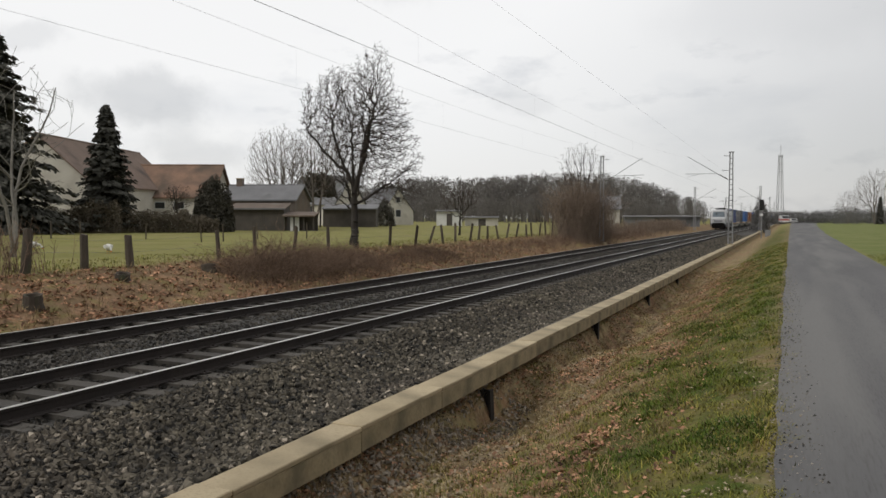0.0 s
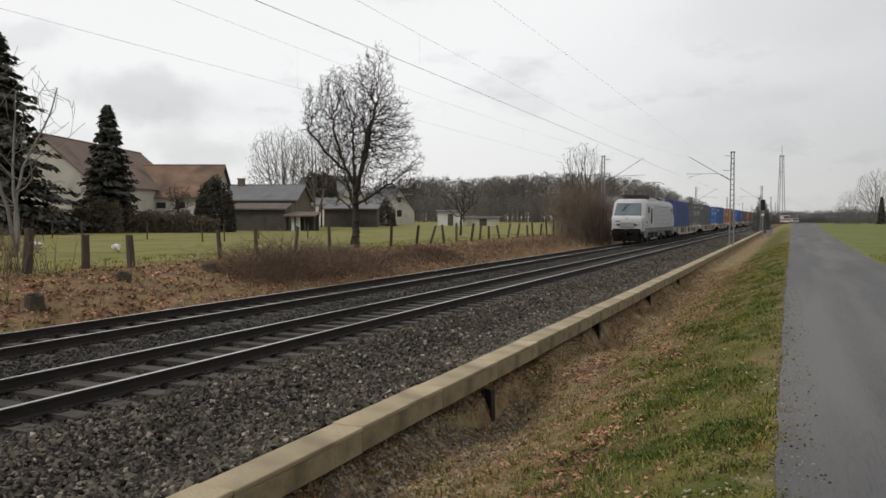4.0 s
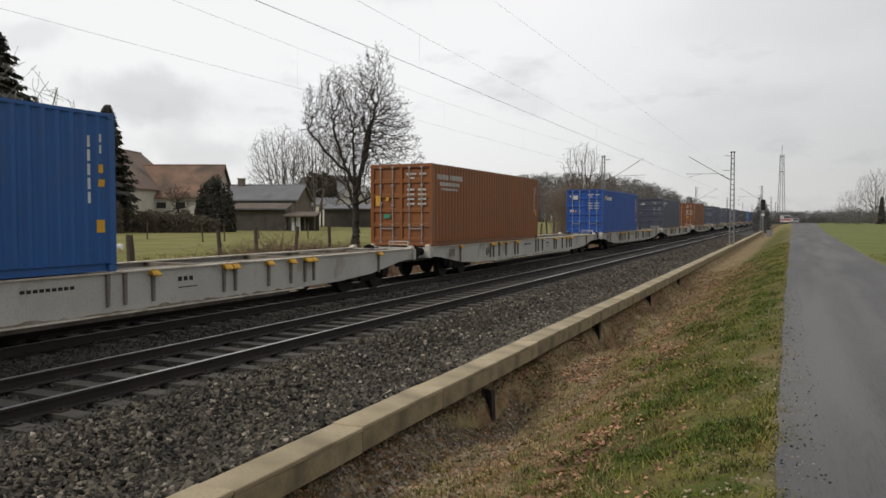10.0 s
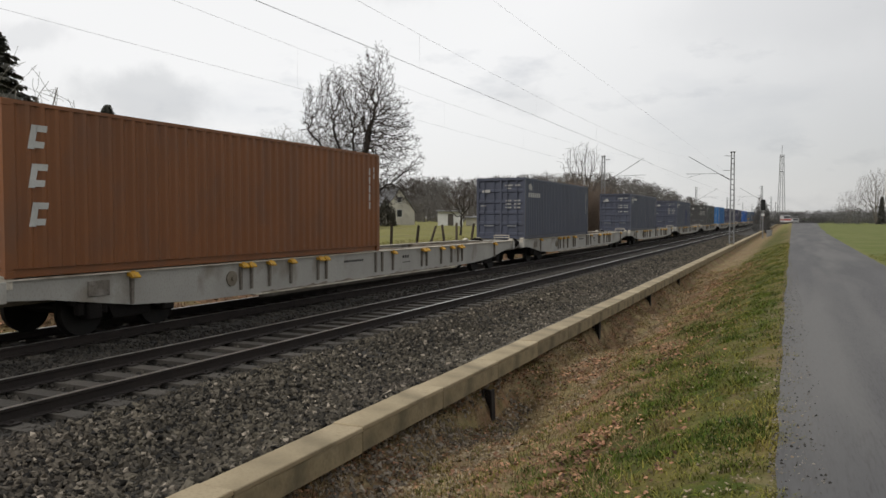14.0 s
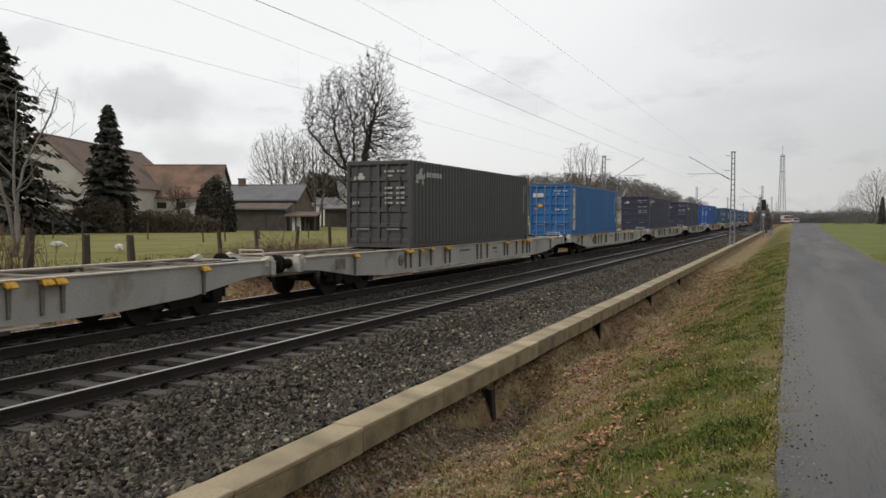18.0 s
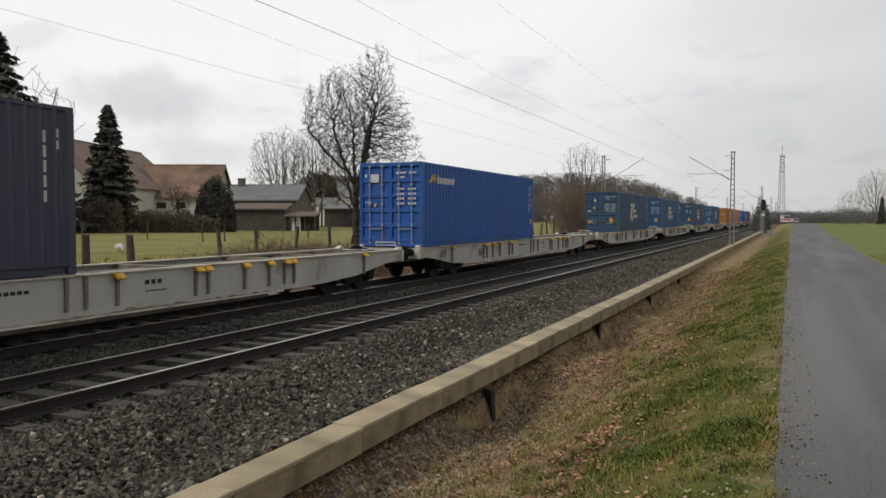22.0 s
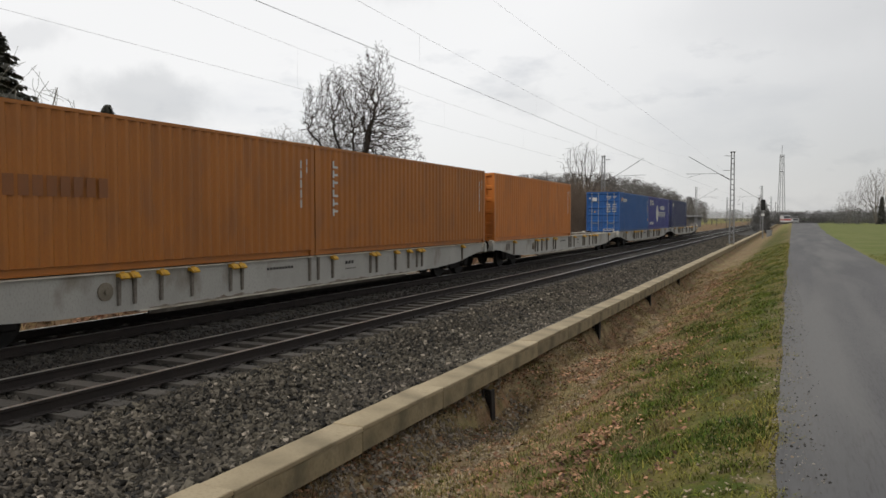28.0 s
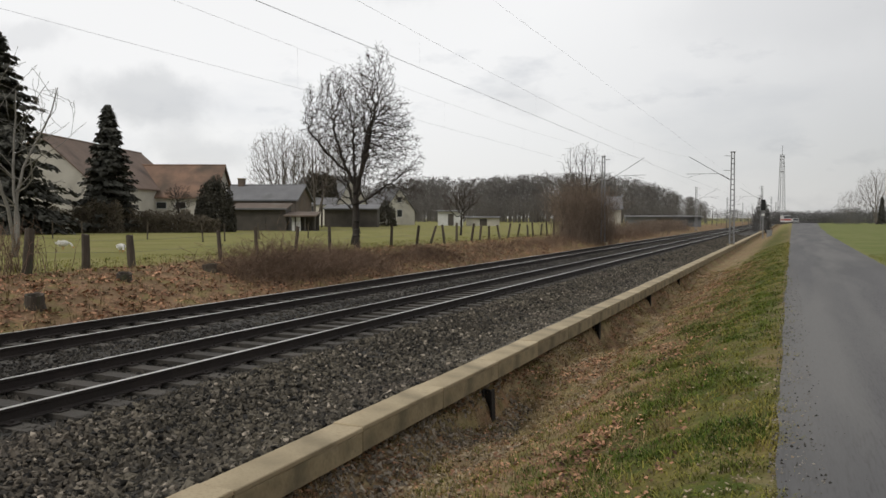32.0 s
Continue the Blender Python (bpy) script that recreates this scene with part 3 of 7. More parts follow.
def banded(middle, half, y0, y1, power, seed):
    """Patches along a wandering strip, thinning to both sides."""
    def place(r, n):
        x, y = middle + half * 1.3 * r.normal(size=n), y0 + (y1 - y0) * r.random(n) ** power
        patch = np.array([0.28 + 1.7 * noise.noise((a * 1.3, b * 0.8, seed)) + 0.7 * noise.noise((a * 4.0, b * 3.0, seed + 2)) - 0.35 * abs(a - middle - 0.5 * noise.noise((0.0, b * 0.3, seed))) / half for a, b in zip(x, y)])
        return np.where((r.random(n) * 0.6 < patch) & (x < -0.12) & (x > -4.2), x, np.nan), y
    return place


blades("verge_grass", "short yellowish green grass along the path", M_BLADE, 125000, ragged(-1.7, 0.10, 2.2, 60, 2.1, 1, 0.9), 0.042, 0.011, 21, 2.4)
blades("lush_grass", "lush dark green grass at the top of the bank", M_DEEP, 170000, banded(-1.15, 0.75, 2.2, 52, 2.1, 5), 0.055, 0.011, 51, 2.2)
blades("verge_straw", "dry straw-coloured grass on the ditch bank", M_DRY, 75000, clumped(-4.6, -1.0, 2.4, 42, 1.9, 2, -0.12), 0.07, 0.008, 22, 1.5)
blades("ditch_grass", "sparse green tufts on the ditch bank", M_BLADE, 80000, clumped(-4.45, -1.4, 2.4, 46, 1.9, 9, 0.06, 1.3), 0.06, 0.010, 26, 1.8)
blades("field_edge_grass", "green grass beside the path", M_BLADE, 16000, clumped(3.2, 6.5, 4, 40, 1.6, 3, -0.3), 0.09, 0.012, 23)
blades("bank_straw", "dry grass on the bank beyond the tracks", M_DRY, 15000, clumped(-20.2, -15.4, 9, 70, 1.5, 4, -0.05), 0.16, 0.018, 24, 1.8)
blades("fence_grass", "rough grass along the meadow fence", M_BLADE, 12000, clumped(-23.5, -19.2, 10, 70, 1.4, 5, -0.2), 0.075, 0.022, 25)


def leaves(name, label, count, place, size, seed, material=None):
    r = np.random.default_rng(seed)
    x, y = place(r, count)
    keep = np.isfinite(x)
    x, y = x[keep], y[keep]
    n = len(x)
    z = np.array([ground_z(a, b) for a, b in zip(x, y)]) + 0.015 + 0.03 * r.random(n)
    c = np.stack([x, y, z], 1)
    a = r.random(n) * 2 * math.pi
    s = size * (0.5 + r.random(n))
    u = np.stack([np.cos(a) * s, np.sin(a) * s, (r.random(n) - 0.5) * s], 1)
    w = np.stack([-np.sin(a) * s * 0.5, np.cos(a) * s * 0.5, (r.random(n) - 0.5) * s], 1)
    v = np.stack([c - u, c + w, c + u, c - w], 1).reshape(-1, 3)
    faces = np.arange(n * 4).reshape(-1, 4)
    return tagged(new(name, raw_mesh(name, v, faces, material or M_LEAF)), label, "fallen leaves", kind="stuff")


leaves("ditch_leaves", "fallen brown leaves on the ditch bank", 26000, clumped(-4.6, -0.8, 2.4, 40, 1.9, 6, -0.02), 0.020, 31)
leaves("leaf_drifts", "drifts of reddish brown leaves on the ditch bank", 62000, clumped(-4.7, -1.6, 2.4, 44, 1.7, 14, 0.16, 1.0), 0.028, 35)
# the pale leaf colour brightens the shaded slope at the trough foot
leaves("trough_litter", "leaf litter along the foot of the trough, paled against shade", 26000, clumped(-4.6, -2.9, 3, 42, 1.6, 24, -0.25, 1.6), 0.024, 37, M_PALE_LEAF)
blades("trough_weeds", "dry weeds and straw along the foot of the trough", M_DRY, 22000, clumped(-4.5, -3.0, 3, 42, 1.7, 25, -0.2, 1.8), 0.09, 0.008, 38, 1.4)
leaves("bleached_leaves", "scattered bleached leaves in the grass", 3600, clumped(-4.4, 0.1, 2.4, 34, 1.9, 15, 0.02, 1.7), 0.013, 36, M_PALE_LEAF)
leaves("bank_leaves", "fallen reddish brown leaves on the far bank", 30000, clumped(-19.6, -15.0, 9, 60, 1.6, 7, -0.05), 0.05, 32)
leaves("path_edge_leaves", "bleached leaves blown along the path edge", 1800, clumped(-0.6, 0.15, 2.4, 15, 1.2, 8, 0.02), 0.013, 33, M_PALE_LEAF)


# grit washed onto the edge of the path, and pale dust behind the trough

def grit(name, label, count, x0, x1, y0, y1, size, z, seed, material):
    r = np.random.default_rng(seed)
    x, y = x0 + (x1 - x0) * r.random(count) ** 1.6, y0 + (y1 - y0) * r.random(count) ** 1.7
    s = size * (0.4 + r.random(count))
    c = np.stack([x, y, np.full(count, z) if z > 0 else np.interp(x, [p[0] for p in BED], [p[1] for p in BED]) + 0.02 * r.random(count)], 1)
    tet = np.array([(1, 0, 0), (-0.5, 0.9, 0), (-0.5, -0.9, 0), (0, 0, 0.8)])
    v = (c[:, None] + tet[None] * s[:, None, None] * (0.6 + 0.8 * r.random((count, 4, 1)))).reshape(-1, 3)
    f = np.array([(0, 1, 3), (1, 2, 3), (2, 0, 3)])
    return tagged(new(name, raw_mesh(name, v, (np.arange(count)[:, None, None] * 4 + f[None]).reshape(-1, 3), material)), label, "grit", kind="stuff")


M_GRIT = mat("pale_grit", (0.31, 0.28, 0.235), (0.13, 0.12, 0.10), 1.0, 30, 0.9, bump=0, island=0.5)
grit("path_grit", "pale grit along the edge of the path", 3200, -0.1, 0.6, 2.2, 30, 0.009, PATH_Z + 0.004, 42, M_GRIT)
grit("trough_dust", "pale crushed dust on the ballast behind the trough", 34000, -4.75, -6.0, 12, 70, 0.024, -0.335, 43, M_GRIT)
M_CRUMB = mat("dark_crumbs", (0.045, 0.040, 0.034), (0.03, 0.027, 0.023), 1.0, 30, 0.95, bump=0, island=0.5)
grit("path_crumbs", "dark earth crumbs on the edge of the path", 800, -0.1, 1.0, 2.2, 22, 0.012, PATH_Z + 0.006, 44, M_CRUMB)

# thinner cover of the same beside and behind the tripod
scatter_stones("rear_stones", "loose ballast stones behind the viewpoint", 9000, -14.4, -4.86, -10.0, 2.2, 0.036, 0.02, 13)
blades("rear_grass", "short grass on the verge behind the viewpoint", M_BLADE, 16000, ragged(-2.2, 0.06, -10, 2.3, 1.0, 1, 0.9), 0.06, 0.010, 27, 1.0)
blades("rear_straw", "dry straw on the ditch bank behind the viewpoint", M_DRY, 16000, clumped(-4.6, -1.0, -10, 2.5, 1.0, 2, -0.12), 0.07, 0.009, 28, 1.5)
leaves("rear_leaves", "fallen leaves on the ditch bank behind the viewpoint", 6000, clumped(-4.6, -0.8, -10, 2.5, 1.0, 6, -0.02), 0.024, 34)
blades("field_grass", "short meadow grass across the path", M_BLADE, 12000, clumped(3.2, 7.0, -10, 4.2, 1.0, 3, -0.3), 0.07, 0.012, 29)


# ---- trees ----
def tubes_mesh(name, segs, material, sides=4, smooth=True):
    """Many tapered twigs in one mesh: rows of start, end, radius at both."""
    a = np.array([s[0] for s in segs], float)
    b = np.array([s[1] for s in segs], float)
    ra, rb = np.array([s[2] for s in segs]), np.array([s[3] for s in segs])
    d = b - a
    d /= np.maximum(np.linalg.norm(d, axis=1), 1e-6)[:, None]
    ref = np.where(np.abs(d[:, 2:3]) > 0.9, np.array([[1.0, 0, 0]]), np.array([[0, 0, 1.0]]))
    u = np.cross(d, ref)
    u /= np.linalg.norm(u, axis=1)[:, None]
    w = np.cross(d, u)
    ang = np.arange(sides) * 2 * math.pi / sides
    ring = u[:, None, :] * np.cos(ang)[None, :, None] + w[:, None, :] * np.sin(ang)[None, :, None]
    v = np.concatenate([a[:, None] + ring * ra[:, None, None], b[:, None] + ring * rb[:, None, None]], 1)
    i = np.arange(sides)
    f = np.stack([i, (i + 1) % sides, sides + (i + 1) % sides, sides + i], 1)
    faces = (np.arange(len(segs))[:, None, None] * 2 * sides + f[None]).reshape(-1, 4)
    return raw_mesh(name, v.reshape(-1, 3), faces, material, smooth)


def grow(segs, p, d, length, r, level, rnd, style, inside, limbs=None):
    """One limb that wanders, tapers and forks; segs is a list of levels; limbs notes where each main limb begins."""
    n = max(2, int(length / style["step"][level]))
    step, q, way = length / n, Vector(p), Vector(d).normalized()
    for i in range(n):
        way = (way + Vector((rnd.gauss(0, 1), rnd.gauss(0, 1), rnd.gauss(0, 1))) * style["wander"][level] + Vector((0, 0, style["lift"][level]))).normalized()
        e = q + way * step
        r0, r1 = r * (1 - 0.75 * i / n), r * (1 - 0.75 * (i + 1) / n)
        segs[level].append((tuple(q), tuple(e), max(r0, style["least"]), max(r1, style["least"])))
        q = e
        if not inside(q) and level > 0:
            return
        if level + 1 < len(segs) and (i + 1) / n > style["bare"][level]:
            for _ in range(style["forks"][level]):
                if rnd.random() < style["odds"][level]:
                    side = way.cross(Vector((rnd.gauss(0, 1), rnd.gauss(0, 1), rnd.gauss(0, 1)))).normalized()
                    a = radians(style["angle"][level] * rnd.uniform(0.7, 1.3))
                    go = way * math.cos(a) + side * math.sin(a)
                    if level == 0 and limbs is not None:
                        limbs.append([len(lv) for lv in segs])
                    grow(segs, q, go, style["length"][level + 1] * rnd.uniform(0.6, 1.25) * (1 - 0.35 * i / n), max(r1 * style["thin"][level], style["least"]), level + 1, rnd, style, inside)


def egg(cx, cy, cz, rx, rz, rough=0.12, seed=0):
    def inside(q):
        k = 1 + rough * noise.noise((q.x * 0.9 + seed, q.y * 0.9, q.z * 0.9))
        return ((q.x - cx) / rx) ** 2 + ((q.y - cy) / rx) ** 2 + ((q.z - cz) / rz) ** 2 < k * k
    return inside


PEAR = {"step": (0.45, 0.40, 0.26, 0.18, 0.14), "wander": (0.03, 0.16, 0.32, 0.50, 0.55), "lift": (0.06, 0.09, 0.0, -0.05, -0.10), "bare": (0.22, 0.2, 0.1, 0.1, 1), "forks": (2, 2, 2, 1, 0), "thin": (0.58, 0.5, 0.6, 0.7, 0.7),
        "odds": (1.0, 0.60, 0.66, 0.9, 0), "angle": (62, 52, 58, 60, 50), "length": (9.0, 4.9, 1.7, 0.85, 0.42), "least": 0.0085}
OPEN = {"step": (0.6, 0.5, 0.4, 0.35), "wander": (0.05, 0.10, 0.14, 0.2), "lift": (0.05, 0.10, 0.06, 0.02), "bare": (0.25, 0.2, 0.12, 1), "forks": (2, 1, 2, 0),
        "odds": (0.9, 0.8, 0.9, 0), "angle": (40, 36, 38, 40), "length": (9.0, 5.0, 2.4, 1.5), "least": 0.010, "thin": (0.5, 0.5, 0.6, 0.7)}

SPARSE = dict(OPEN, odds=(0.75, 0.55, 0.5, 0), angle=(60, 45, 45, 40), wander=(0.09, 0.16, 0.2, 0.2), forks=(1, 1, 1, 0), least=0.009, length=(9.0, 3.6, 2.0, 1.2))


def bare_tree(x, y, height, spread, style, seed, label, bark=None, twigs=None, radius=0.3, scale=1.0, low=0.25, fork=0, levels=5, group="", base=None):
    """A leafless tree: trunk and crown of forking limbs kept within an egg-shaped outline."""
    rnd = random.Random(seed)
    z = ground_z(x, y) - 0.05 if base is None else base
    n = min(levels, len(style["step"]))
    st = dict(style)
    st["length"] = tuple(v * scale for v in style["length"])
    st["step"] = tuple(v * scale for v in style["step"])
    segs = [[] for _ in range(n)]
    inside = egg(0, 0, height * (0.5 + low / 2), spread, height * (0.5 - low / 2) * 1.02, 0.18, seed)
    st["length"] = (height * 0.93,) + st["length"][1:]
    stems = [(0, 0, 1)] if not fork else [(rnd.uniform(-0.35, 0.35), rnd.uniform(-0.35, 0.35), 1) for _ in range(fork)]
    limbs = []
    for d in stems:
        grow(segs, (rnd.uniform(-0.2, 0.2) if fork else 0, rnd.uniform(-0.2, 0.2) if fork else 0, 0), d, height * (0.93 if not fork else rnd.uniform(0.7, 0.95)), radius, 0, rnd, st, inside, limbs)
    ob = thing("tree", label, "tree", group, m=pose(x, y, z))
    part("trunk", tubes_mesh("trunk", segs[0], bark or M_BARK, 8), None, ob)
    for a, b in zip(limbs, limbs[1:] + [[len(lv) for lv in segs]]):
        limb = part("limb", tubes_mesh("limb", segs[1][a[1]:b[1]], bark or M_BARK, 6), None, ob)
        fine = [s for lv, i, j in zip(segs[2:], a[2:], b[2:]) for s in lv[i:j]]
        if fine:
            tagged(part("fine_crown", tubes_mesh("fine_crown", fine, twigs or M_TWIG, 3), None, limb, "fine bare twigs"), kind="stuff")
    return ob


def crown_tree(x, y, label, stems, lobes, count, seed, step=0.22, kill=0.42, tip=0.009, power=2.25, lift=0.05, crook=0.35, spurs=0.7, bark=None, twigs=None, fine=0.02):
    """A bare tree whose limbs grow towards points spread through the lobes of its crown, thickening where they join; lobes hold across, away, height, radius and half height."""
    r = np.random.default_rng(seed)
    a = radians(YAW)
    across, away = np.array([math.cos(a), math.sin(a), 0]), np.array([-math.sin(a), math.cos(a), 0])
    size = np.array([lb[3] ** 2 * lb[4] for lb in lobes])
    aims = []
    for lb, share in zip(lobes, size / size.sum()):
        n = int(count * share)
        d = r.normal(size=(n, 3))
        d *= (r.random(n) ** 0.40 / np.linalg.norm(d, axis=1))[:, None]
        d *= (1 + 0.22 * np.array([noise.noise((q[0] * 2.3 + seed, q[1] * 2.3, q[2] * 2.3)) for q in d]))[:, None]
        aims.append(across * lb[0] + away * lb[1] + np.array([0, 0, lb[2]]) + (across * d[:, :1] + away * d[:, 1:2]) * lb[3] + np.array([0, 0, 1]) * d[:, 2:] * lb[4])
    aims = np.concatenate(aims)
    nodes, up = [np.zeros(3)], [-1]
    for side, deep, top, *fork in stems:
        start = fork[0] if fork else 0.0
        last = min(range(len(nodes)), key=lambda k: abs(nodes[k][2] - start))
        foot = nodes[last]
        n = max(2, int((top - start) / (step * 1.3)))
        for i in range(1, n + 1):
            f = i / n
            nodes.append(foot + across * side * f ** 0.8 + away * deep * f + np.array([0, 0, (top - start) * f]) + r.normal(size=3) * 0.03 * (top > 1))
            up.append(last)
            last = len(nodes) - 1
    near = np.full(len(aims), 1e9)
    which = np.zeros(len(aims), int)
    fresh = 0
    for turn in range(220):
        for i in range(fresh, len(nodes)):
            d = np.linalg.norm(aims - nodes[i], axis=1)
            closer = d < near
            near[closer], which[closer] = d[closer], i
        fresh = len(nodes)
        live = near > kill
        aims, near, which = aims[live], near[live], which[live]
        if not len(aims):
            break
        pull = {}
        for i in np.unique(which):
            v = aims[which == i] - nodes[i]
            pull[i] = (v / np.linalg.norm(v, axis=1)[:, None]).mean(0)
        for i, v in pull.items():
            v = v + np.array([0, 0, lift]) + r.normal(size=3) * crook
            nodes.append(nodes[i] + v / np.linalg.norm(v) * step)
            up.append(int(i))
    n = len(nodes)
    kids = [[] for _ in range(n)]
    for i in range(1, n):
        kids[up[i]].append(i)
    thick = np.zeros(n)
    for i in range(n - 1, -1, -1):
        thick[i] = max(tip ** power, sum(thick[k] for k in kids[i]))
    rad = thick ** (1 / power)
    ob = thing("tree", label, "tree", m=pose(x, y, ground_z(x, y) - 0.06))
    bark, twigs = bark or M_BARK, twigs or M_TWIG

    def edge(i):
        p = up[i]
        flare = 1.35 if p == 0 else 1.0
        return (tuple(nodes[p]), tuple(nodes[i]), min(rad[p], rad[i] * 1.25) * flare, rad[i])

    def gather(i):
        out, stack = [], [i]
        while stack:
            k = stack.pop()
            out.append(k)
            stack += kids[k]
        return out

    def spur(i):
        """Short curled shoots on a thin twig."""
        out = []
        q, way = np.array(nodes[i]), r.normal(size=3)
        for _ in range(3):
            way = way / np.linalg.norm(way) + r.normal(size=3) * 0.55 + np.array([0, 0, 0.12])
            e = q + way / np.linalg.norm(way) * step * 0.55
            out.append((tuple(q), tuple(e), tip * 0.95, tip * 0.75))
            q = e
        return out

    spine, i = [], 0
    while kids[i]:
        i = max(kids[i], key=lambda k: rad[k])
        if rad[i] < rad[0] * 0.45:
            break
        spine.append(i)
    part("trunk", tubes_mesh("trunk", [edge(k) for k in spine], bark, 9), None, ob)
    on = set(spine)
    loose = []
    for s in [0] + spine:
        for k in kids[s]:
            if k in on:
                continue
            own = gather(k)
            big = [edge(j) for j in own if rad[j] >= fine]
            small = [edge(j) for j in own if rad[j] < fine]
            for j in own:
                if rad[j] < fine * 0.9 and r.random() < spurs:
                    small += spur(j)
            if len(big) < 4:
                loose += big + small
                continue
            limb = part("limb", tubes_mesh("limb", big, bark, 6), None, ob)
            if small:
                tagged(part("fine_crown", tubes_mesh("fine_crown", small, twigs, 3), None, limb, "fine bare twigs"), kind="stuff")
    if loose:
        tagged(part("fine_crown", tubes_mesh("fine_crown", loose, twigs, 3), None, ob, "fine bare twigs"), kind="stuff")
    return ob


def conifer(x, y, height, radius, seed, label, ragged=0.2, droop=0.35, base=None):
    """A spruce: straight trunk and whorls of drooping boughs hung with small dark sprays."""
    rnd = random.Random(seed)
    r = np.random.default_rng(seed)
    z0 = ground_z(x, y) - 0.05 if base is None else base
    ob = thing("spruce", label, "conifer tree", m=pose(x, y, z0))
    part("trunk", tubes_mesh("trunk", [((0, 0, 0), (0, 0, height * 0.5), height * 0.02, height * 0.012), ((0, 0, height * 0.5), (0, 0, height * 0.99), height * 0.012, 0.02)], M_BARK, 8), None, ob)
    boughs, sprays = [], []
    z = height * 0.08
    while z < height * 0.985:
        f = 1 - z / height
        reach = radius * (f ** 0.85) * 1.0 + 0.12
        n = 7 + int(5 * f)
        for i in range(n):
            a = rnd.uniform(0, 2 * math.pi)
            l = reach * rnd.uniform(1 - ragged * 1.6, 1 + ragged)
            tip = Vector((math.cos(a) * l, math.sin(a) * l, z - droop * l * rnd.uniform(0.5, 1.2) + 0.12 * l))
            root = Vector((0, 0, z))
            boughs.append((tuple(root), tuple(tip), 0.03, 0.008))
            for _ in range(int(14 + 30 * l)):
                u = rnd.uniform(0.15, 1.02)
                c = root.lerp(tip, u)
                w = 0.16 * l * (1.1 - u) + 0.07
                sprays.append((c.x + rnd.gauss(0, w), c.y + rnd.gauss(0, w), c.z - abs(rnd.gauss(0, 0.10)), a + rnd.gauss(0, 0.7)))
        z += max(0.16, height * 0.026 * (0.5 + f))
    part("bough_frame", tubes_mesh("bough_frame", boughs, M_BARK, 3), None, ob, "thin drooping boughs")
    s = np.array(sprays)
    n = len(s)
    size = (0.16 + 0.16 * r.random(n)) * (height / 12) ** 0.5
    d = np.stack([np.cos(s[:, 3]), np.sin(s[:, 3]), -0.35 - 0.5 * r.random(n)], 1)
    w = np.stack([-np.sin(s[:, 3]), np.cos(s[:, 3]), (r.random(n) - 0.5)], 1) * 0.48
    c = s[:, :3]
    v = np.stack([c - d * size[:, None] * 0.5, c + w * size[:, None], c + d * size[:, None], c - w * size[:, None]], 1).reshape(-1, 3)
    part("needles", raw_mesh("needles", v, np.arange(n * 4).reshape(-1, 4), M_NEEDLE), None, ob, "dark green needle sprays")
    return ob


def leafy(name, label, category, shape, count, size, material, seed, m, kind="", stems=None):
    """A bush of many small leaves round a few stems; shape(r, n) gives the leaf centres."""
    r = np.random.default_rng(seed)
    c = shape(r, count)
    n = len(c)
    a = r.normal(size=(n, 3))
    a /= np.linalg.norm(a, axis=1)[:, None]
    b = np.cross(a, r.normal(size=(n, 3)))
    b /= np.linalg.norm(b, axis=1)[:, None]
    s = size * (0.5 + r.random(n))[:, None]
    v = np.stack([c - a * s, c + b * s * 0.6, c + a * s, c - b * s * 0.6], 1).reshape(-1, 3)
    ob = thing(name, label, category, kind=kind, m=m)
    part("foliage", raw_mesh("foliage", v, np.arange(n * 4).reshape(-1, 4), material), None, ob)
    if stems:
        part("stems", tubes_mesh("stems", stems, M_BARK, 4), None, ob, "dark stems")
    return ob


def shell(rx, ry, rz, rough, seed):
    """Points near the outside of a lumpy mound that stands on the ground."""
    def shape(r, n):
        d = r.normal(size=(n, 3))
        d[:, 2] = np.abs(d[:, 2])
        d /= np.linalg.norm(d, axis=1)[:, None]
        k = np.array([1 + rough * noise.noise((p[0] * 2.2 + seed, p[1] * 2.2, p[2] * 2.2)) for p in d])
        rad = k * (0.55 + 0.45 * r.random(n) ** 0.5)
        return d * rad[:, None] * np.array([rx, ry, rz])
    return shape


def slabs(lx, ly, lz, rough, seed):
    """Points filling a clipped hedge."""
    def shape(r, n):
        p = (r.random((n, 3)) - np.array([0.5, 0.5, 0])) * np.array([lx, ly, lz])
        p[:, 2] *= np.array([1 + rough * noise.noise((q[0] * 0.8 + seed, q[1], 0)) for q in p])
        return p
    return shape


# the big pear tree by the fence
crown_tree(-20.1, 33.9, "tall old pear tree with crooked bare twigs by the fence", ((-0.2, 0, 6.2), (-1.1, 0.3, 6.0, 3.2), (0.9, -0.3, 6.6, 2.9), (1.5, 0.4, 3.1, 2.2), (-1.9, -0.4, 6.1, 4.1), (0.3, 0.9, 6.0, 3.6)),
           ((-0.05, 0, 6.8, 2.8, 2.6), (1.15, 0, 4.8, 2.3, 2.5), (1.0, 0.2, 9.0, 1.1, 1.55), (2.1, 0, 2.9, 1.5, 0.7), (-1.9, 0, 6.2, 0.9, 0.9), (-0.9, 0.2, 8.5, 1.1, 0.9), (1.9, 0, 6.6, 1.1, 1.3)), 9600, 8, step=0.155, kill=0.24, tip=0.0084, power=2.45, crook=0.45, spurs=0.9)
x, y = polar(-6.7, 43)
crown_tree(x, y, "slimmer bare fruit tree behind the pear tree", ((0.1, 0, 2.2),), ((-0.7, 0, 4.4, 1.7, 2.3), (0.2, 0, 6.0, 1.2, 1.6)), 1700, 19, step=0.18, kill=0.30, tip=0.009)
x, y = polar(-11.7, 98)
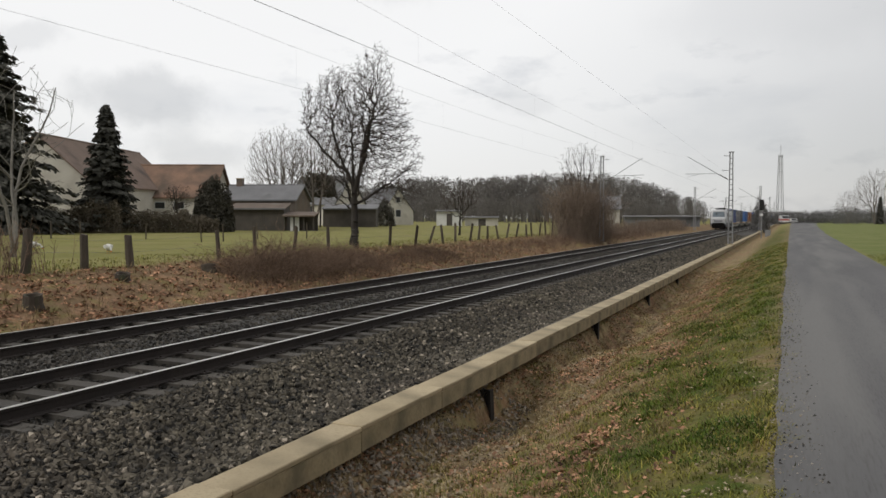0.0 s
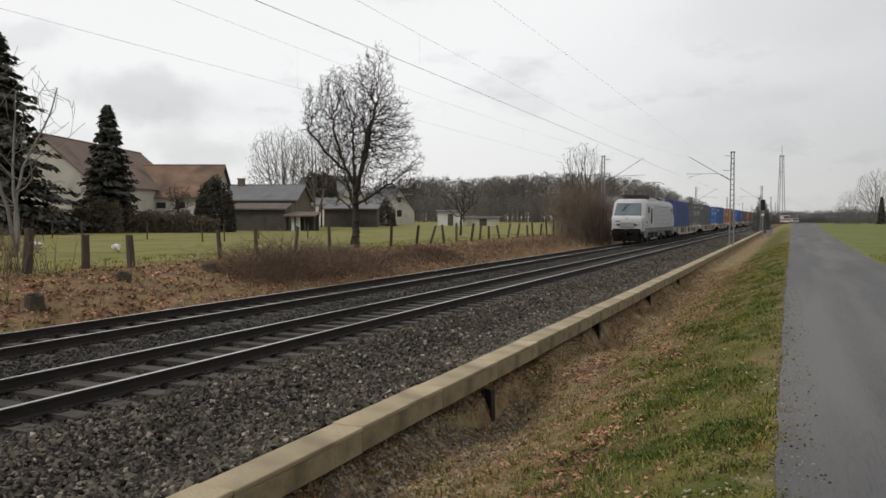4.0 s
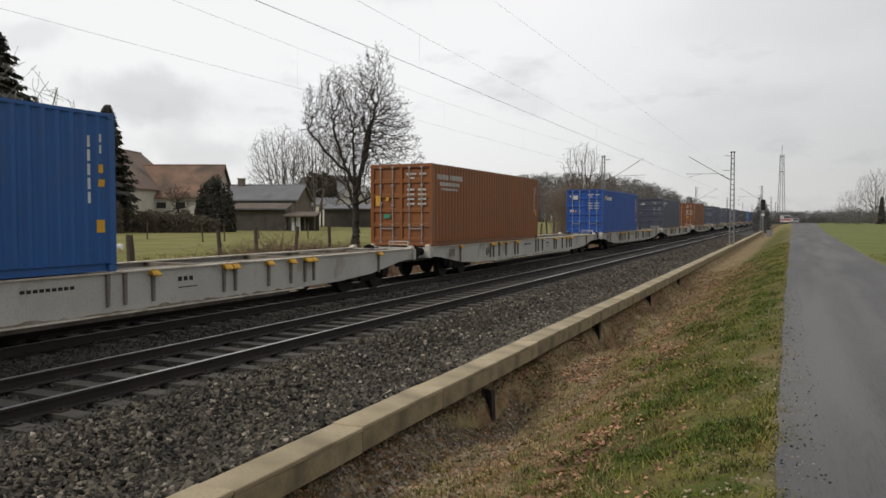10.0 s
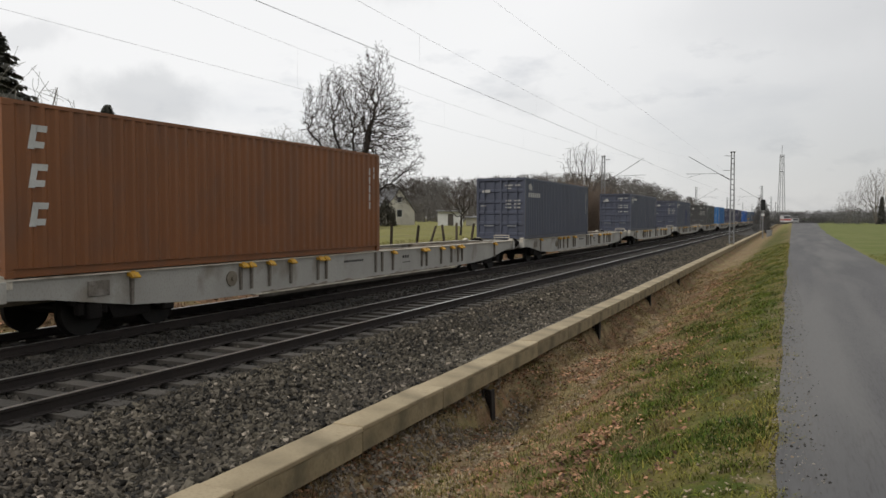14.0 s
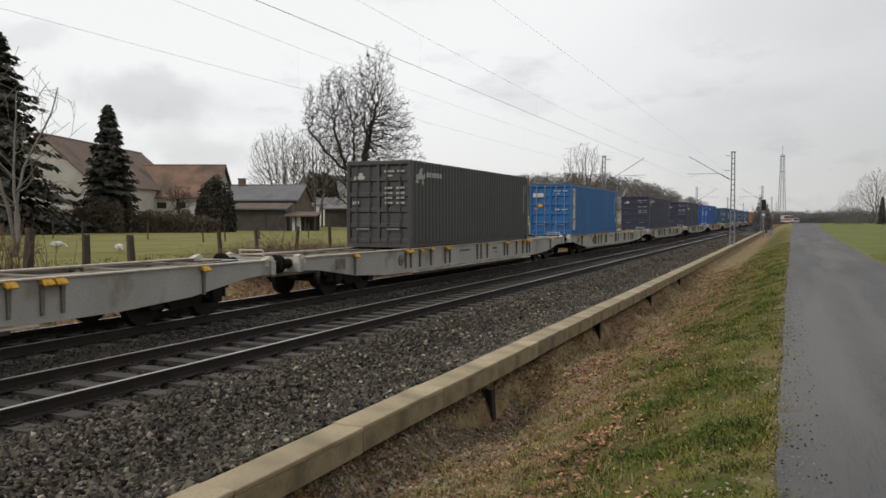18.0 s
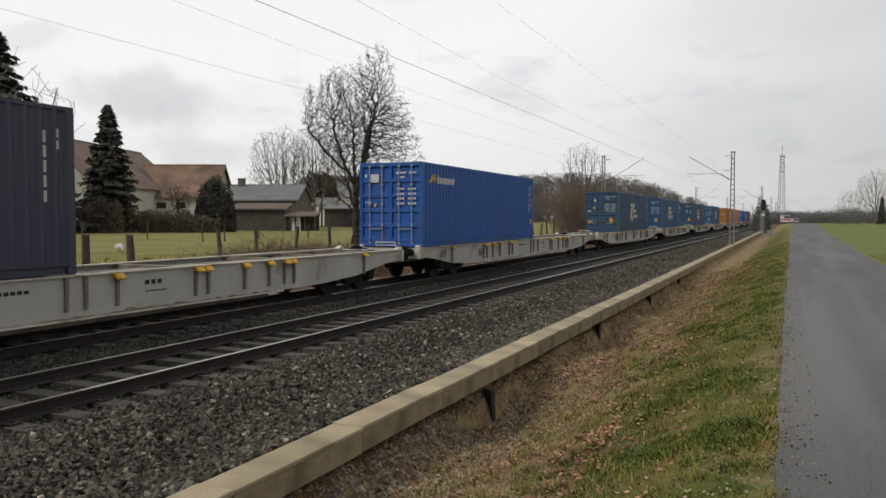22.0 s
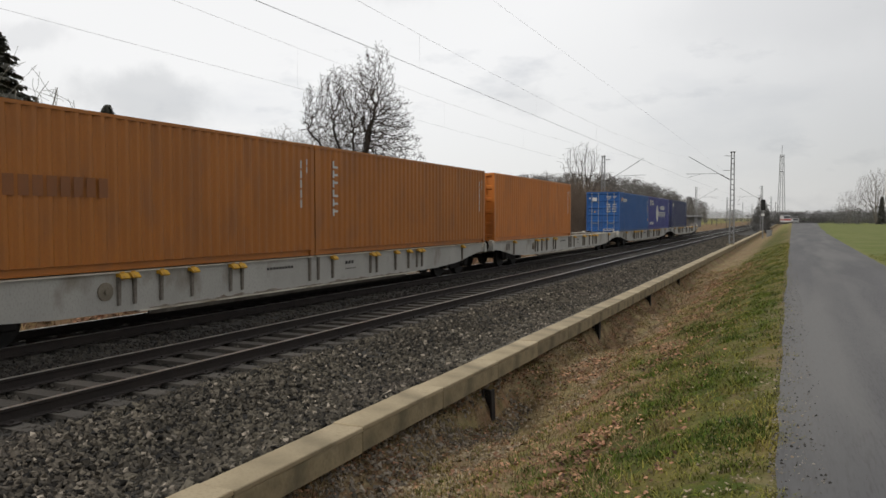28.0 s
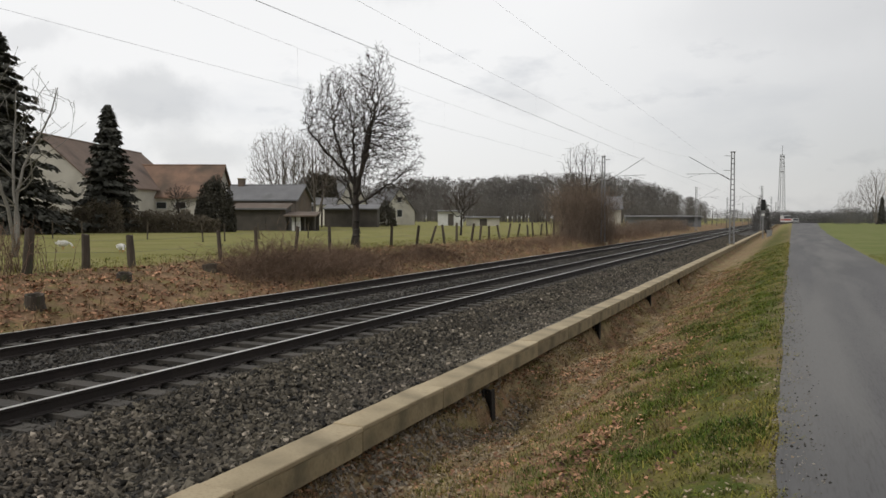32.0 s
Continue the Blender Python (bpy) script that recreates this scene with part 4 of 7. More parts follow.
crown_tree(x, y, "round-headed bare tree behind the farm sheds", ((-1.0, 0.2, 4.0), (0.9, 0.3, 4.2), (0.1, -0.8, 4.4)), ((-0.4, 0, 8.6, 4.3, 4.3), (-1.8, 0, 6.4, 3.2, 2.4)), 4800, 5, step=0.34, kill=0.40, tip=0.013, lift=0.22, crook=0.16, spurs=0.5, bark=M_TWIG_PALE, twigs=M_TWIG_PALE, fine=0.035)
x, y = polar(-9.5, 97)
crown_tree(x, y, "bare tree with pale twigs behind the sheds", ((-0.7, 0.2, 4.0), (1.0, 0.3, 4.2), (0.1, -0.8, 4.4)), ((0.2, 0, 8.4, 4.2, 4.2),), 4000, 15, step=0.34, kill=0.40, tip=0.013, lift=0.22, crook=0.16, spurs=0.5, bark=M_TWIG_PALE, twigs=M_TWIG_PALE, fine=0.035)
x, y = polar(-9.0, 106)
leafy("ivy_tree", "dark ivy-grown tree crown behind the sheds", "tree", shell(2.4, 2.4, 3.5, 0.4, 13), 3600, 0.17, M_EVERGREEN, 65, pose(x, y, ground_z(x, y) + 4.2), stems=[((0, 0, -4.4), (0.1, 0, 0.4), 0.16, 0.10), ((0.1, 0, 0.3), (0.8, 0.3, 1.6), 0.08, 0.04), ((0.1, 0, 0.3), (-0.7, 0.2, 1.8), 0.08, 0.04)])
x, y = polar(1.3, 66)
crown_tree(x, y, "small bare apple tree on the meadow", ((0.1, 0, 1.5),), ((0, 0, 3.1, 1.9, 1.3),), 800, 23, step=0.2, kill=0.32, tip=0.012)
x, y = polar(-18.9, 76)
bare_tree(x, y, 4.6, 1.5, PEAR, 29, "small pollarded bare tree before the barn", radius=0.13, scale=0.55, low=0.35, levels=4)
x, y = polar(10.3, 76)
crown_tree(x, y, "bare upright tree rising from the trackside thicket", ((-0.4, 0, 3.0), (0.4, 0.2, 3.2)), ((0, 0, 6.4, 2.2, 3.0),), 1500, 31, step=0.28, kill=0.38, tip=0.011, lift=0.25, crook=0.14, spurs=0.4, fine=0.03)
x, y = polar(-29.2, 29)
bare_tree(x, y, 7.6, 2.6, SPARSE, 37, "pale-barked bare tree with several stems by the fence", bark=M_BARK_PALE, twigs=M_BARK_PALE, radius=0.08, scale=0.8, low=0.05, fork=3, levels=4)
# pale bark and twigs put the distance haze into these two field trees
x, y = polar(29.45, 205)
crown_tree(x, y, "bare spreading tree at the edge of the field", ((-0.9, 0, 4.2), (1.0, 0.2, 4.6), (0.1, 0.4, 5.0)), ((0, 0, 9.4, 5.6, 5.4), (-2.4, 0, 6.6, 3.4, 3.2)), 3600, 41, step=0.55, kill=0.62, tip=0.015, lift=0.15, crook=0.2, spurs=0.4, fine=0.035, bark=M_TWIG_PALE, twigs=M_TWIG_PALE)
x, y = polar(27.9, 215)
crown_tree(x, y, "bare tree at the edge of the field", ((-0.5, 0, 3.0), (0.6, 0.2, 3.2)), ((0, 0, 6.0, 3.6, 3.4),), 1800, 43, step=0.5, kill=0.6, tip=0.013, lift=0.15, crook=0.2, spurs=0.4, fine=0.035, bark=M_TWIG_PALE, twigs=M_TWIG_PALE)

x, y = polar(-29.9, 60)
conifer(x, y, 16.0, 5.4, 51, "huge dark spruce with ragged drooping boughs", 0.35, 0.4)
x, y = polar(-32.2, 62)
conifer(x, y, 14.5, 4.6, 53, "dark spruce behind the first one", 0.35, 0.4)
x, y = polar(-23.5, 68)
conifer(x, y, 11.5, 2.9, 57, "dark slender spruce in the farm garden", 0.22, 0.3)

x, y = polar(-16.6, 73)
leafy("evergreen_bush", "large rounded dark evergreen bush before the barn", "bush", shell(2.0, 2.0, 5.2, 0.25, 3), 9000, 0.12, M_EVERGREEN, 61, pose(x, y, ground_z(x, y) - 0.1))
x, y = polar(-4.3, 118)
leafy("evergreen_bush", "round dark bush beside the far white house", "bush", shell(1.8, 1.8, 4.0, 0.2, 5), 3000, 0.14, M_EVERGREEN, 63, pose(x, y, ground_z(x, y) - 0.1))
rnd = random.Random(71)
for px, depth, w, h in ((-28.5, 64, 5.5, 2.2), (-26.0, 66, 4.5, 1.9), (-24.2, 66, 4.0, 2.5), (-22.0, 68, 4.6, 1.8), (-19.8, 69, 4.0, 1.7), (-17.6, 69, 3.4, 1.4)):
    x, y = polar(px, depth)
    leafy("hedge", "brown winter garden hedge", "hedge", slabs(w, 1.3, h, 0.4, px), 7000, 0.075, M_HEDGE, int(-px * 10), pose(x, y, ground_z(x, y), 0, 0, YAW))


# ---- thickets of dry stems on the bank, too dense to count ----
def thicket(name, label, count, place, height, seed, material=None, curl=0.7, width=0.012):
    r = random.Random(seed)
    segs = []
    for _ in range(count):
        x, y = place(r)
        q = Vector((x, y, ground_z(x, y) - 0.03))
        h = height(x, y) * r.uniform(0.45, 1.1)
        a = r.uniform(0, 2 * math.pi)
        way = Vector((math.cos(a) * curl * r.random(), math.sin(a) * curl * r.random(), 1)).normalized()
        n = 4
        for i in range(n):
            e = q + way * (h / n)
            segs.append((tuple(q), tuple(e), width * (1 - 0.2 * i), width * (0.8 - 0.2 * i)))
            if i in (1, 2):
                b = (way + Vector((r.gauss(0, 0.6), r.gauss(0, 0.6), r.gauss(0, 0.4)))).normalized()
                segs.append((tuple(e), tuple(e + b * h * 0.35), width * 0.6, width * 0.25))
            q = e
            way = (way + Vector((math.cos(a), math.sin(a), -0.5)) * curl * 0.35 * r.random() + Vector((r.gauss(0, 0.15), r.gauss(0, 0.15), 0))).normalized()
    return tagged(new(name, tubes_mesh(name, segs, material or M_BRAMBLE, 3)), label, "thicket", kind="stuff")


thicket("bramble_thicket", "brown dry bramble thicket on the bank beyond the tracks", 5200, lambda r: (r.gauss(-17.6, 0.75), 21 + 19 * r.random() ** 0.9), lambda x, y: 1.5 * max(0.22, 1 - ((y - 25.5) / 6.5) ** 2) * (1 + 0.5 * noise.noise((x * 0.7, y * 0.45, 6))), 81, width=0.010, curl=1.5)
thicket("bank_brush", "low dry brush along the bank", 4200, lambda r: (r.gauss(-17.6, 0.8), r.uniform(36, 105)), lambda x, y: (0.42 + 0.25 * noise.noise((x * 0.5, y * 0.2, 2))) * (1 + max(0, y - 50) / 40), 82, width=0.013, curl=1.0)
thicket("hazel_thicket", "tall brown bare hazel thicket beside the tracks", 2600, lambda r: (r.gauss(-18.1, 0.9), r.gauss(73.2, 3.0)), lambda x, y: 5.6 * max(0.45, 1 - ((y - 72) / 12) ** 2), 83, M_HAZEL, width=0.013, curl=0.55)
# the distant brush takes the paler hazel colour as haze
thicket("distant_brush", "brown brush along the line, paled for haze", 2600, lambda r: (r.gauss(-18.5, 0.9), r.uniform(80, 150)), lambda x, y: 1.6 + 0.8 * noise.noise((x * 0.3, y * 0.08, 2)), 84, M_HAZEL, width=0.024, curl=0.7)
thicket("left_brush", "thin dry stems below the pale tree", 130, lambda r: (r.gauss(-20.5, 0.6), r.gauss(14.5, 1.0)), lambda x, y: 1.6, 85, width=0.012, curl=0.4)


# stumps on the bank
def stump(x, y, r, h, seed):
    g = random.Random(seed)
    ob = thing("tree_stump", "dark rotten tree stump among brown leaves", "tree stump", "stumps on the bank", m=pose(x, y, ground_z(x, y) - 0.1, g.uniform(-8, 8), g.uniform(-8, 8), g.uniform(0, 360)))
    bm = bmesh.new()
    rings = []
    for z, k in ((0, 1.25), (h * 0.5, 1.0), (h, 0.95), (h * 0.97, 0.7), (h * 0.7, 0.6)):
        rings.append([bm.verts.new((r * k * math.cos(i * math.pi / 7) * (1 + 0.12 * noise.noise((i, seed, 0))), r * k * math.sin(i * math.pi / 7) * (1 + 0.12 * noise.noise((i, seed, 2))), z + 0.04 * noise.noise((i * 0.7, z, seed)))) for i in range(14)])
    for a, b in zip(rings, rings[1:]):
        for i in range(14):
            j = (i + 1) % 14
            bm.faces.new((a[i], a[j], b[j], b[i]))
    bm.faces.new(rings[-1])
    part("bark", bm, M_WOOD, ob)
    return ob


stump(-16.9, 13.0, 0.23, 0.42, 1)
stump(-18.2, 17.0, 0.22, 0.30, 2)
stump(-18.4, 21.0, 0.25, 0.32, 3)


# ---- fences ----
fence = thing("meadow_fence", "old leaning wooden post fence with thin wires", "fence")
rnd = random.Random(91)
prev = None
post_meshes = []
for k in range(4):
    bm = bmesh.new()
    ring = [[bm.verts.new((0.085 * w * math.cos(i * math.pi / 4 + 0.2) * (1 + 0.1 * rnd.uniform(-1, 1)), 0.085 * w * math.sin(i * math.pi / 4 + 0.2) * (1 + 0.1 * rnd.uniform(-1, 1)), z + 0.04 * rnd.uniform(-1, 1) * (z > 0))) for i in range(8)] for z, w in ((-0.3, 1), (0.5, 0.97), (1.15, 0.9))]
    for a, b in zip(ring, ring[1:]):
        for i in range(8):
            j = (i + 1) % 8
            bm.faces.new((a[i], a[j], b[j], b[i]))
    bm.faces.new(ring[-1])
    post_meshes.append(mesh_of("post", bm, M_WOOD))
wires = []
spots = [14.9, 16.9, 18.8, 23.0, 25.3, 27.9, 30.6, 36.7] + [39.9 + 2.05 * i for i in range(26)]
for i, y in enumerate(spots):
    x = -19.75 + rnd.uniform(-0.15, 0.15)
    z = ground_z(x, y)
    lean = (rnd.uniform(-3, 3), rnd.uniform(-5, 5)) if y < 33 else (rnd.uniform(-12, 9), rnd.uniform(-10, 16))
    m = pose(x, y, z, lean[0], lean[1], rnd.uniform(0, 360)) @ Matrix.Diagonal((1.6 if y < 20 else 0.95, 1.6 if y < 20 else 0.95, rnd.uniform(0.9, 1.12), 1))
    p = piece("post", post_meshes[i % 4], fence, m)
    top = [m @ Vector((0, 0, h)) for h in (0.55, 0.95)]
    if prev:
        wires += [[(tuple(a), tuple(b), 0.004, 0.004)] for a, b in zip(prev, top)]
    prev = top
for span_of in wires:
    part("wire", tubes_mesh("wire", span_of, M_WIRE, 3), None, fence, "thin rusty fence wire")
inner = thing("paddock_fence", "thin wooden stakes across the meadow", "fence")
for px, depth in ((-17.4, 46), (-15.9, 47), (-21.1, 50), (-25.2, 50), (-13.5, 52), (-10.0, 55), (-27.0, 49)):
    x, y = polar(px, depth)
    piece("stake", post_meshes[1], inner, pose(x, y, ground_z(x, y), rnd.uniform(-4, 4), rnd.uniform(-4, 4), 0) @ Matrix.Diagonal((0.55, 0.55, 0.95, 1)))


# ---- farm buildings ----
def gabled(name, label, category, cx, cy, turn, width, length, eave, ridge, wall_m, roof_m, over=0.35, windows=(), chimneys=(), group="", base=None, doors=()):
    """A gabled house: walls, two roof slopes with thickness, windows and chimneys. Length runs along its local y."""
    z = ground_z(cx, cy) if base is None else base
    ob = thing(name, label, category, group, m=pose(cx, cy, z, 0, 0, turn))
    h, l = width / 2, length / 2
    part("wall", prism(bmesh.new(), [(-h, -0.3), (h, -0.3), (h, eave), (0, ridge), (-h, eave)], "y", -l, l), wall_m, ob)
    for s in (-1, 1):
        k = (ridge - eave) / h
        out = h + over
        bm = prism(bmesh.new(), [(0, ridge + 0.03), (s * out, eave - over * k + 0.03), (s * out, eave - over * k + 0.20), (0, ridge + 0.21)], "y", -l - over, l + over)
        part("roof", bm, roof_m, ob)
    part("ridge_cap", tube(bmesh.new(), (0, -l - over, ridge + 0.18), (0, l + over, ridge + 0.18), 0.12, sides=8), roof_m, ob)
    for face, a, zz, w, hh in windows:
        sgn = -1 if face[0] == "-" else 1
        m = pose(sgn * (h + 0.02), a, zz, 0, 0, 90 * sgn) if face[1] == "x" else pose(a, sgn * (l + 0.02), zz, 0, 0, 180 if sgn > 0 else 0)
        frame_ob = part("window", solid(bmesh.new(), -w / 2 - 0.08, w / 2 + 0.08, -0.03, 0.04, -hh / 2 - 0.08, hh / 2 + 0.08), M_WHITEPAINT, ob)
        frame_ob.matrix_basis = m
        part("pane", solid(bmesh.new(), -w / 2, w / 2, -0.045, -0.028, -hh / 2, hh / 2), M_PANE, frame_ob)
    for face, a, w, hh, dm in doors:
        sgn = -1 if face[0] == "-" else 1
        m = pose(sgn * (h + 0.02), a, 0, 0, 0, 90 * sgn) if face[1] == "x" else pose(a, sgn * (l + 0.02), 0, 0, 0, 180 if sgn > 0 else 0)
        part("door", solid(bmesh.new(), -w / 2, w / 2, -0.04, 0.04, 0, hh), dm, ob).matrix_basis = m
    for x, y, zz in chimneys:
        c = part("chimney", solid(bmesh.new(), x - 0.35, x + 0.35, y - 0.35, y + 0.35, ridge - 1.5, zz), M_BRICK, ob)
        part("cap", solid(bmesh.new(), x - 0.42, x + 0.42, y - 0.42, y + 0.42, zz, zz + 0.1), M_CONCRETE, c)
    return ob


# the long farmhouse: its cream gable faces the line, its ridge runs away
x, y = polar(-24.25, 86.5)
gabled("farmhouse", "long cream-rendered farmhouse with a brown tiled roof", "house", x, y, YAW - 2.0, 10.6, 23.0, 4.6, 9.3, M_RENDER, M_TILES_RED, 0.3,
       (("-y", -2.2, 4.9, 0.9, 1.2), ("-y", -2.4, 1.8, 1.0, 1.3), ("+x", -8, 2.4, 1.0, 1.2), ("+x", -4, 2.4, 1.0, 1.2)))
x, y = polar(-20.0, 94)
gabled("barn", "cream barn with a weathered orange tiled roof", "barn", x, y, YAW + 90 + 2, 9.0, 14.5, 3.75, 7.5, M_RENDER, M_TILES, 0.35,
       tuple(("-x", a, 2.7, 1.1, 0.7) for a in (-3.4, -1.2, 1.2)) + tuple(("+x", a, 2.7, 1.1, 0.7) for a in (-3.4, -1.2, 1.2)), doors=(("+x", 4.6, 2.2, 2.6, M_PLANK), ("-x", 4.6, 2.2, 2.6, M_PLANK)))
x, y = polar(-12.8, 90)
gabled("long_shed", "dark brick shed with a grey sheet roof", "shed", x, y, YAW + 90 - 4, 7.0, 8.4, 3.35, 5.0, M_BRICK, M_SLATE, 0.3, (("-x", 1.4, 2.4, 0.7, 0.9), ("+x", 1.4, 2.4, 0.7, 0.9), ("+x", -1.4, 2.4, 0.7, 0.9)), ((0.0, 3.2, 5.9),))


def lean_to(name, label, px0, px1, depth, high, low, wall_m, roof_m, deep=3.0, open_front=False):
    """A single-pitch shed between two bearings."""
    (xa, ya), (xb, yb) = polar(px0, depth), polar(px1, depth)
    x, y, w = (xa + xb) / 2, (ya + yb) / 2, math.hypot(xb - xa, yb - ya)
    ob = thing(name, label, "shed", m=pose(x, y, ground_z(x, y), 0, 0, YAW))
    if open_front:
        for i in range(4):
            part("post", solid(bmesh.new(), -w / 2 + i * w / 3 - 0.07, -w / 2 + i * w / 3 + 0.07, -0.07, 0.07, -0.2, low), M_PLANK, ob)
        part("back_wall", solid(bmesh.new(), -w / 2, w / 2, deep - 0.1, deep, -0.2, high), wall_m, ob)
        part("side_panel", solid(bmesh.new(), -w / 2 + w * 0.2, -w / 2 + w * 0.5, 0.1, 0.16, -0.2, low - 0.15), M_WHITEPAINT, ob, "white panel")
    else:
        part("wall", prism(bmesh.new(), [(0, -0.2), (deep, -0.2), (deep, high), (0, low)], "x", -w / 2, w / 2), wall_m, ob)
        part("door", solid(bmesh.new(), -w * 0.1, w * 0.12, -0.05, 0.02, 0, low * 0.8), M_PLANK, ob, "dark plank door")
    part("roof", prism(bmesh.new(), [(-0.4, low - 0.08), (deep, high), (deep, high + 0.12), (-0.4, low + 0.04)], "x", -w / 2 - 0.2, w / 2 + 0.2), M_BRICK if open_front else roof_m, ob)
    part("fascia", solid(bmesh.new(), -w / 2 - 0.2, w / 2 + 0.2, -0.45, -0.41, low - 0.10, low + 0.05), M_BRICK if open_front else M_SLATE, ob, "roof edge board")
    return ob


lean_to("lean_to_shed", "low dark lean-to with a pale roof edge before the brick shed", -15.4, -11.6, 82, 2.9, 2.35, M_PLANK, M_BRICK)
lean_to("open_carport", "open carport with a white side panel", -11.6, -9.5, 81, 1.95, 1.6, M_PLANK, M_SLATE, 3.0, True)
lean_to("dark_shed", "long low dark timber shed behind the pear tree", -8.8, -4.9, 110, 3.2, 2.6, M_PLANK, M_SLATE, 4)
x, y = polar(-8.6, 125)
gabled("house", "white house with a grey roof behind the trees", "house", x, y, YAW + 60, 8, 10, 3.4, 7.6, M_RENDER, M_SLATE, 0.3, (("+x", 0, 2.4, 1, 1.2), ("-y", 1.5, 2.4, 1, 1.2), ("-x", 0, 2.4, 1, 1.2)))
x, y = polar(-4.2, 138)
gabled("house", "small white house with a steep grey roof", "house", x, y, YAW + 38, 6.6, 8.0, 2.4, 6.3, M_RENDER, M_SLATE, 0.3, (("-y", 0, 2.0, 1, 1.2), ("-y", 0, 4.4, 0.8, 0.9), ("+x", 0, 1.7, 1, 1.0)))
x, y = polar(10.9, 128)
gabled("house", "pale house behind the trackside thicket", "house", x, y, YAW + 80, 6.5, 9.5, 2.9, 4.8, M_RENDER, M_SLATE, 0.3, (("+x", 0, 1.9, 1, 1.2), ("-x", 2, 1.9, 1, 1.2), ("-x", -2, 1.9, 1, 1.2)))
for px0, px1, depth, h in ((-0.4, 1.5, 132, 2.5), (1.75, 4.2, 134, 1.45)):
    lean_to("garden_shed", ("white flat-roofed" if h > 2 else "low grey") + " garden shed at the far side of the meadow", px0, px1, depth, h + 0.05, h, M_WHITEPAINT if h > 2 else M_RENDER, M_SLATE, 2.5)
lean_to("grey_yard_wall", "long grey yard wall behind the brush", 13.4, 18.6, 150, 1.9, 1.8, M_SLATE, M_SLATE, 0.6)


# ---- far woods: trunks and brushy crowns, too many to count ----
def woods(name, label, count, px0, px1, depth0, depth1, top, seed, material, dens=130, wide=0.26, low=0.12):
    r = np.random.default_rng(seed)
    tri = []
    for _ in range(count):
        px, d = px0 + (px1 - px0) * r.random(), depth0 + (depth1 - depth0) * r.random()
        x, y = polar(px, d)
        h = top(px) * d / depth0 * (0.8 + 0.3 * r.random())
        z0 = lay(x)
        w = h * 0.012 + 0.03
        tri.append(((x - w, y, z0), (x + w, y, z0), (x, y, z0 + h * 0.9)))
        n = dens
        th = r.random(n) * 2 * math.pi
        rad = h * wide * np.sqrt(r.random(n))
        zz = z0 + h * (low + (1 - low) * r.random(n) ** 0.8)
        k = np.sqrt(np.clip(1 - ((zz - z0 - h * 0.5) / (h * 0.52)) ** 2, 0.05, 1))
        cx, cy = x + rad * np.cos(th) * k, y + rad * np.sin(th) * k
        for a, b, c in zip(cx, cy, zz):
            l = h * 0.05
            s = r.normal(size=3) * l * np.array([0.6, 0.6, 0.9])
            q = r.normal(size=3) * l * 0.16
            tri.append(((a, b, c), (a + q[0], b + q[1], c + q[2]), (a + s[0], b + s[1], c + abs(s[2]))))
    v = np.array(tri).reshape(-1, 3)
    return tagged(new(name, raw_mesh(name, v, np.arange(len(v)).reshape(-1, 3), material)), label, "woodland", kind="stuff")


def skyline(px):
    """How high the wood stands above the land at its near edge, by bearing."""
    return float(np.interp(px, [-6, -2, 3, 6, 9, 12, 15, 17.5, 19.5, 21], [9.5, 11.5, 11.5, 12.5, 13.2, 12.8, 10.8, 7.5, 4.5, 3.5]))


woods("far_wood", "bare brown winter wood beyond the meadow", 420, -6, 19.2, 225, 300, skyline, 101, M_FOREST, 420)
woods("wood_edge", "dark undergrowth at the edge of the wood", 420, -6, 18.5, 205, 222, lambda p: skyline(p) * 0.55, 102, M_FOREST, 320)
woods("field_trees", "low line of trees and bushes at the horizon", 260, 18.5, 34, 330, 420, lambda p: 4.2 + 1.8 * noise.noise((p * 0.9, 0, 4)), 103, M_HEDGE_HAZED, 420, 0.6, 0.0)
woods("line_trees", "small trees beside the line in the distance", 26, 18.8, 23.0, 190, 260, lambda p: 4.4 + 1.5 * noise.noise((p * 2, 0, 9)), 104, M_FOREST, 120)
woods("field_bushes", "bushes below the trees at the edge of the field", 40, 27.0, 33.5, 205, 222, lambda p: 4.6, 107, M_HEDGE_HAZED, 700, 0.6, 0.0)
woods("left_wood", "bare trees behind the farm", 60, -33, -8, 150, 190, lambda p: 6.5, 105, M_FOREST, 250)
x, y = polar(22.55, 150)
leafy("signal_tree", "round grey-brown bush behind the signal", "bush", shell(1.9, 1.9, 6.4, 0.35, 12), 6000, 0.11, M_HEDGE_HAZED, 106, pose(x, y, lay(x) - 0.1))


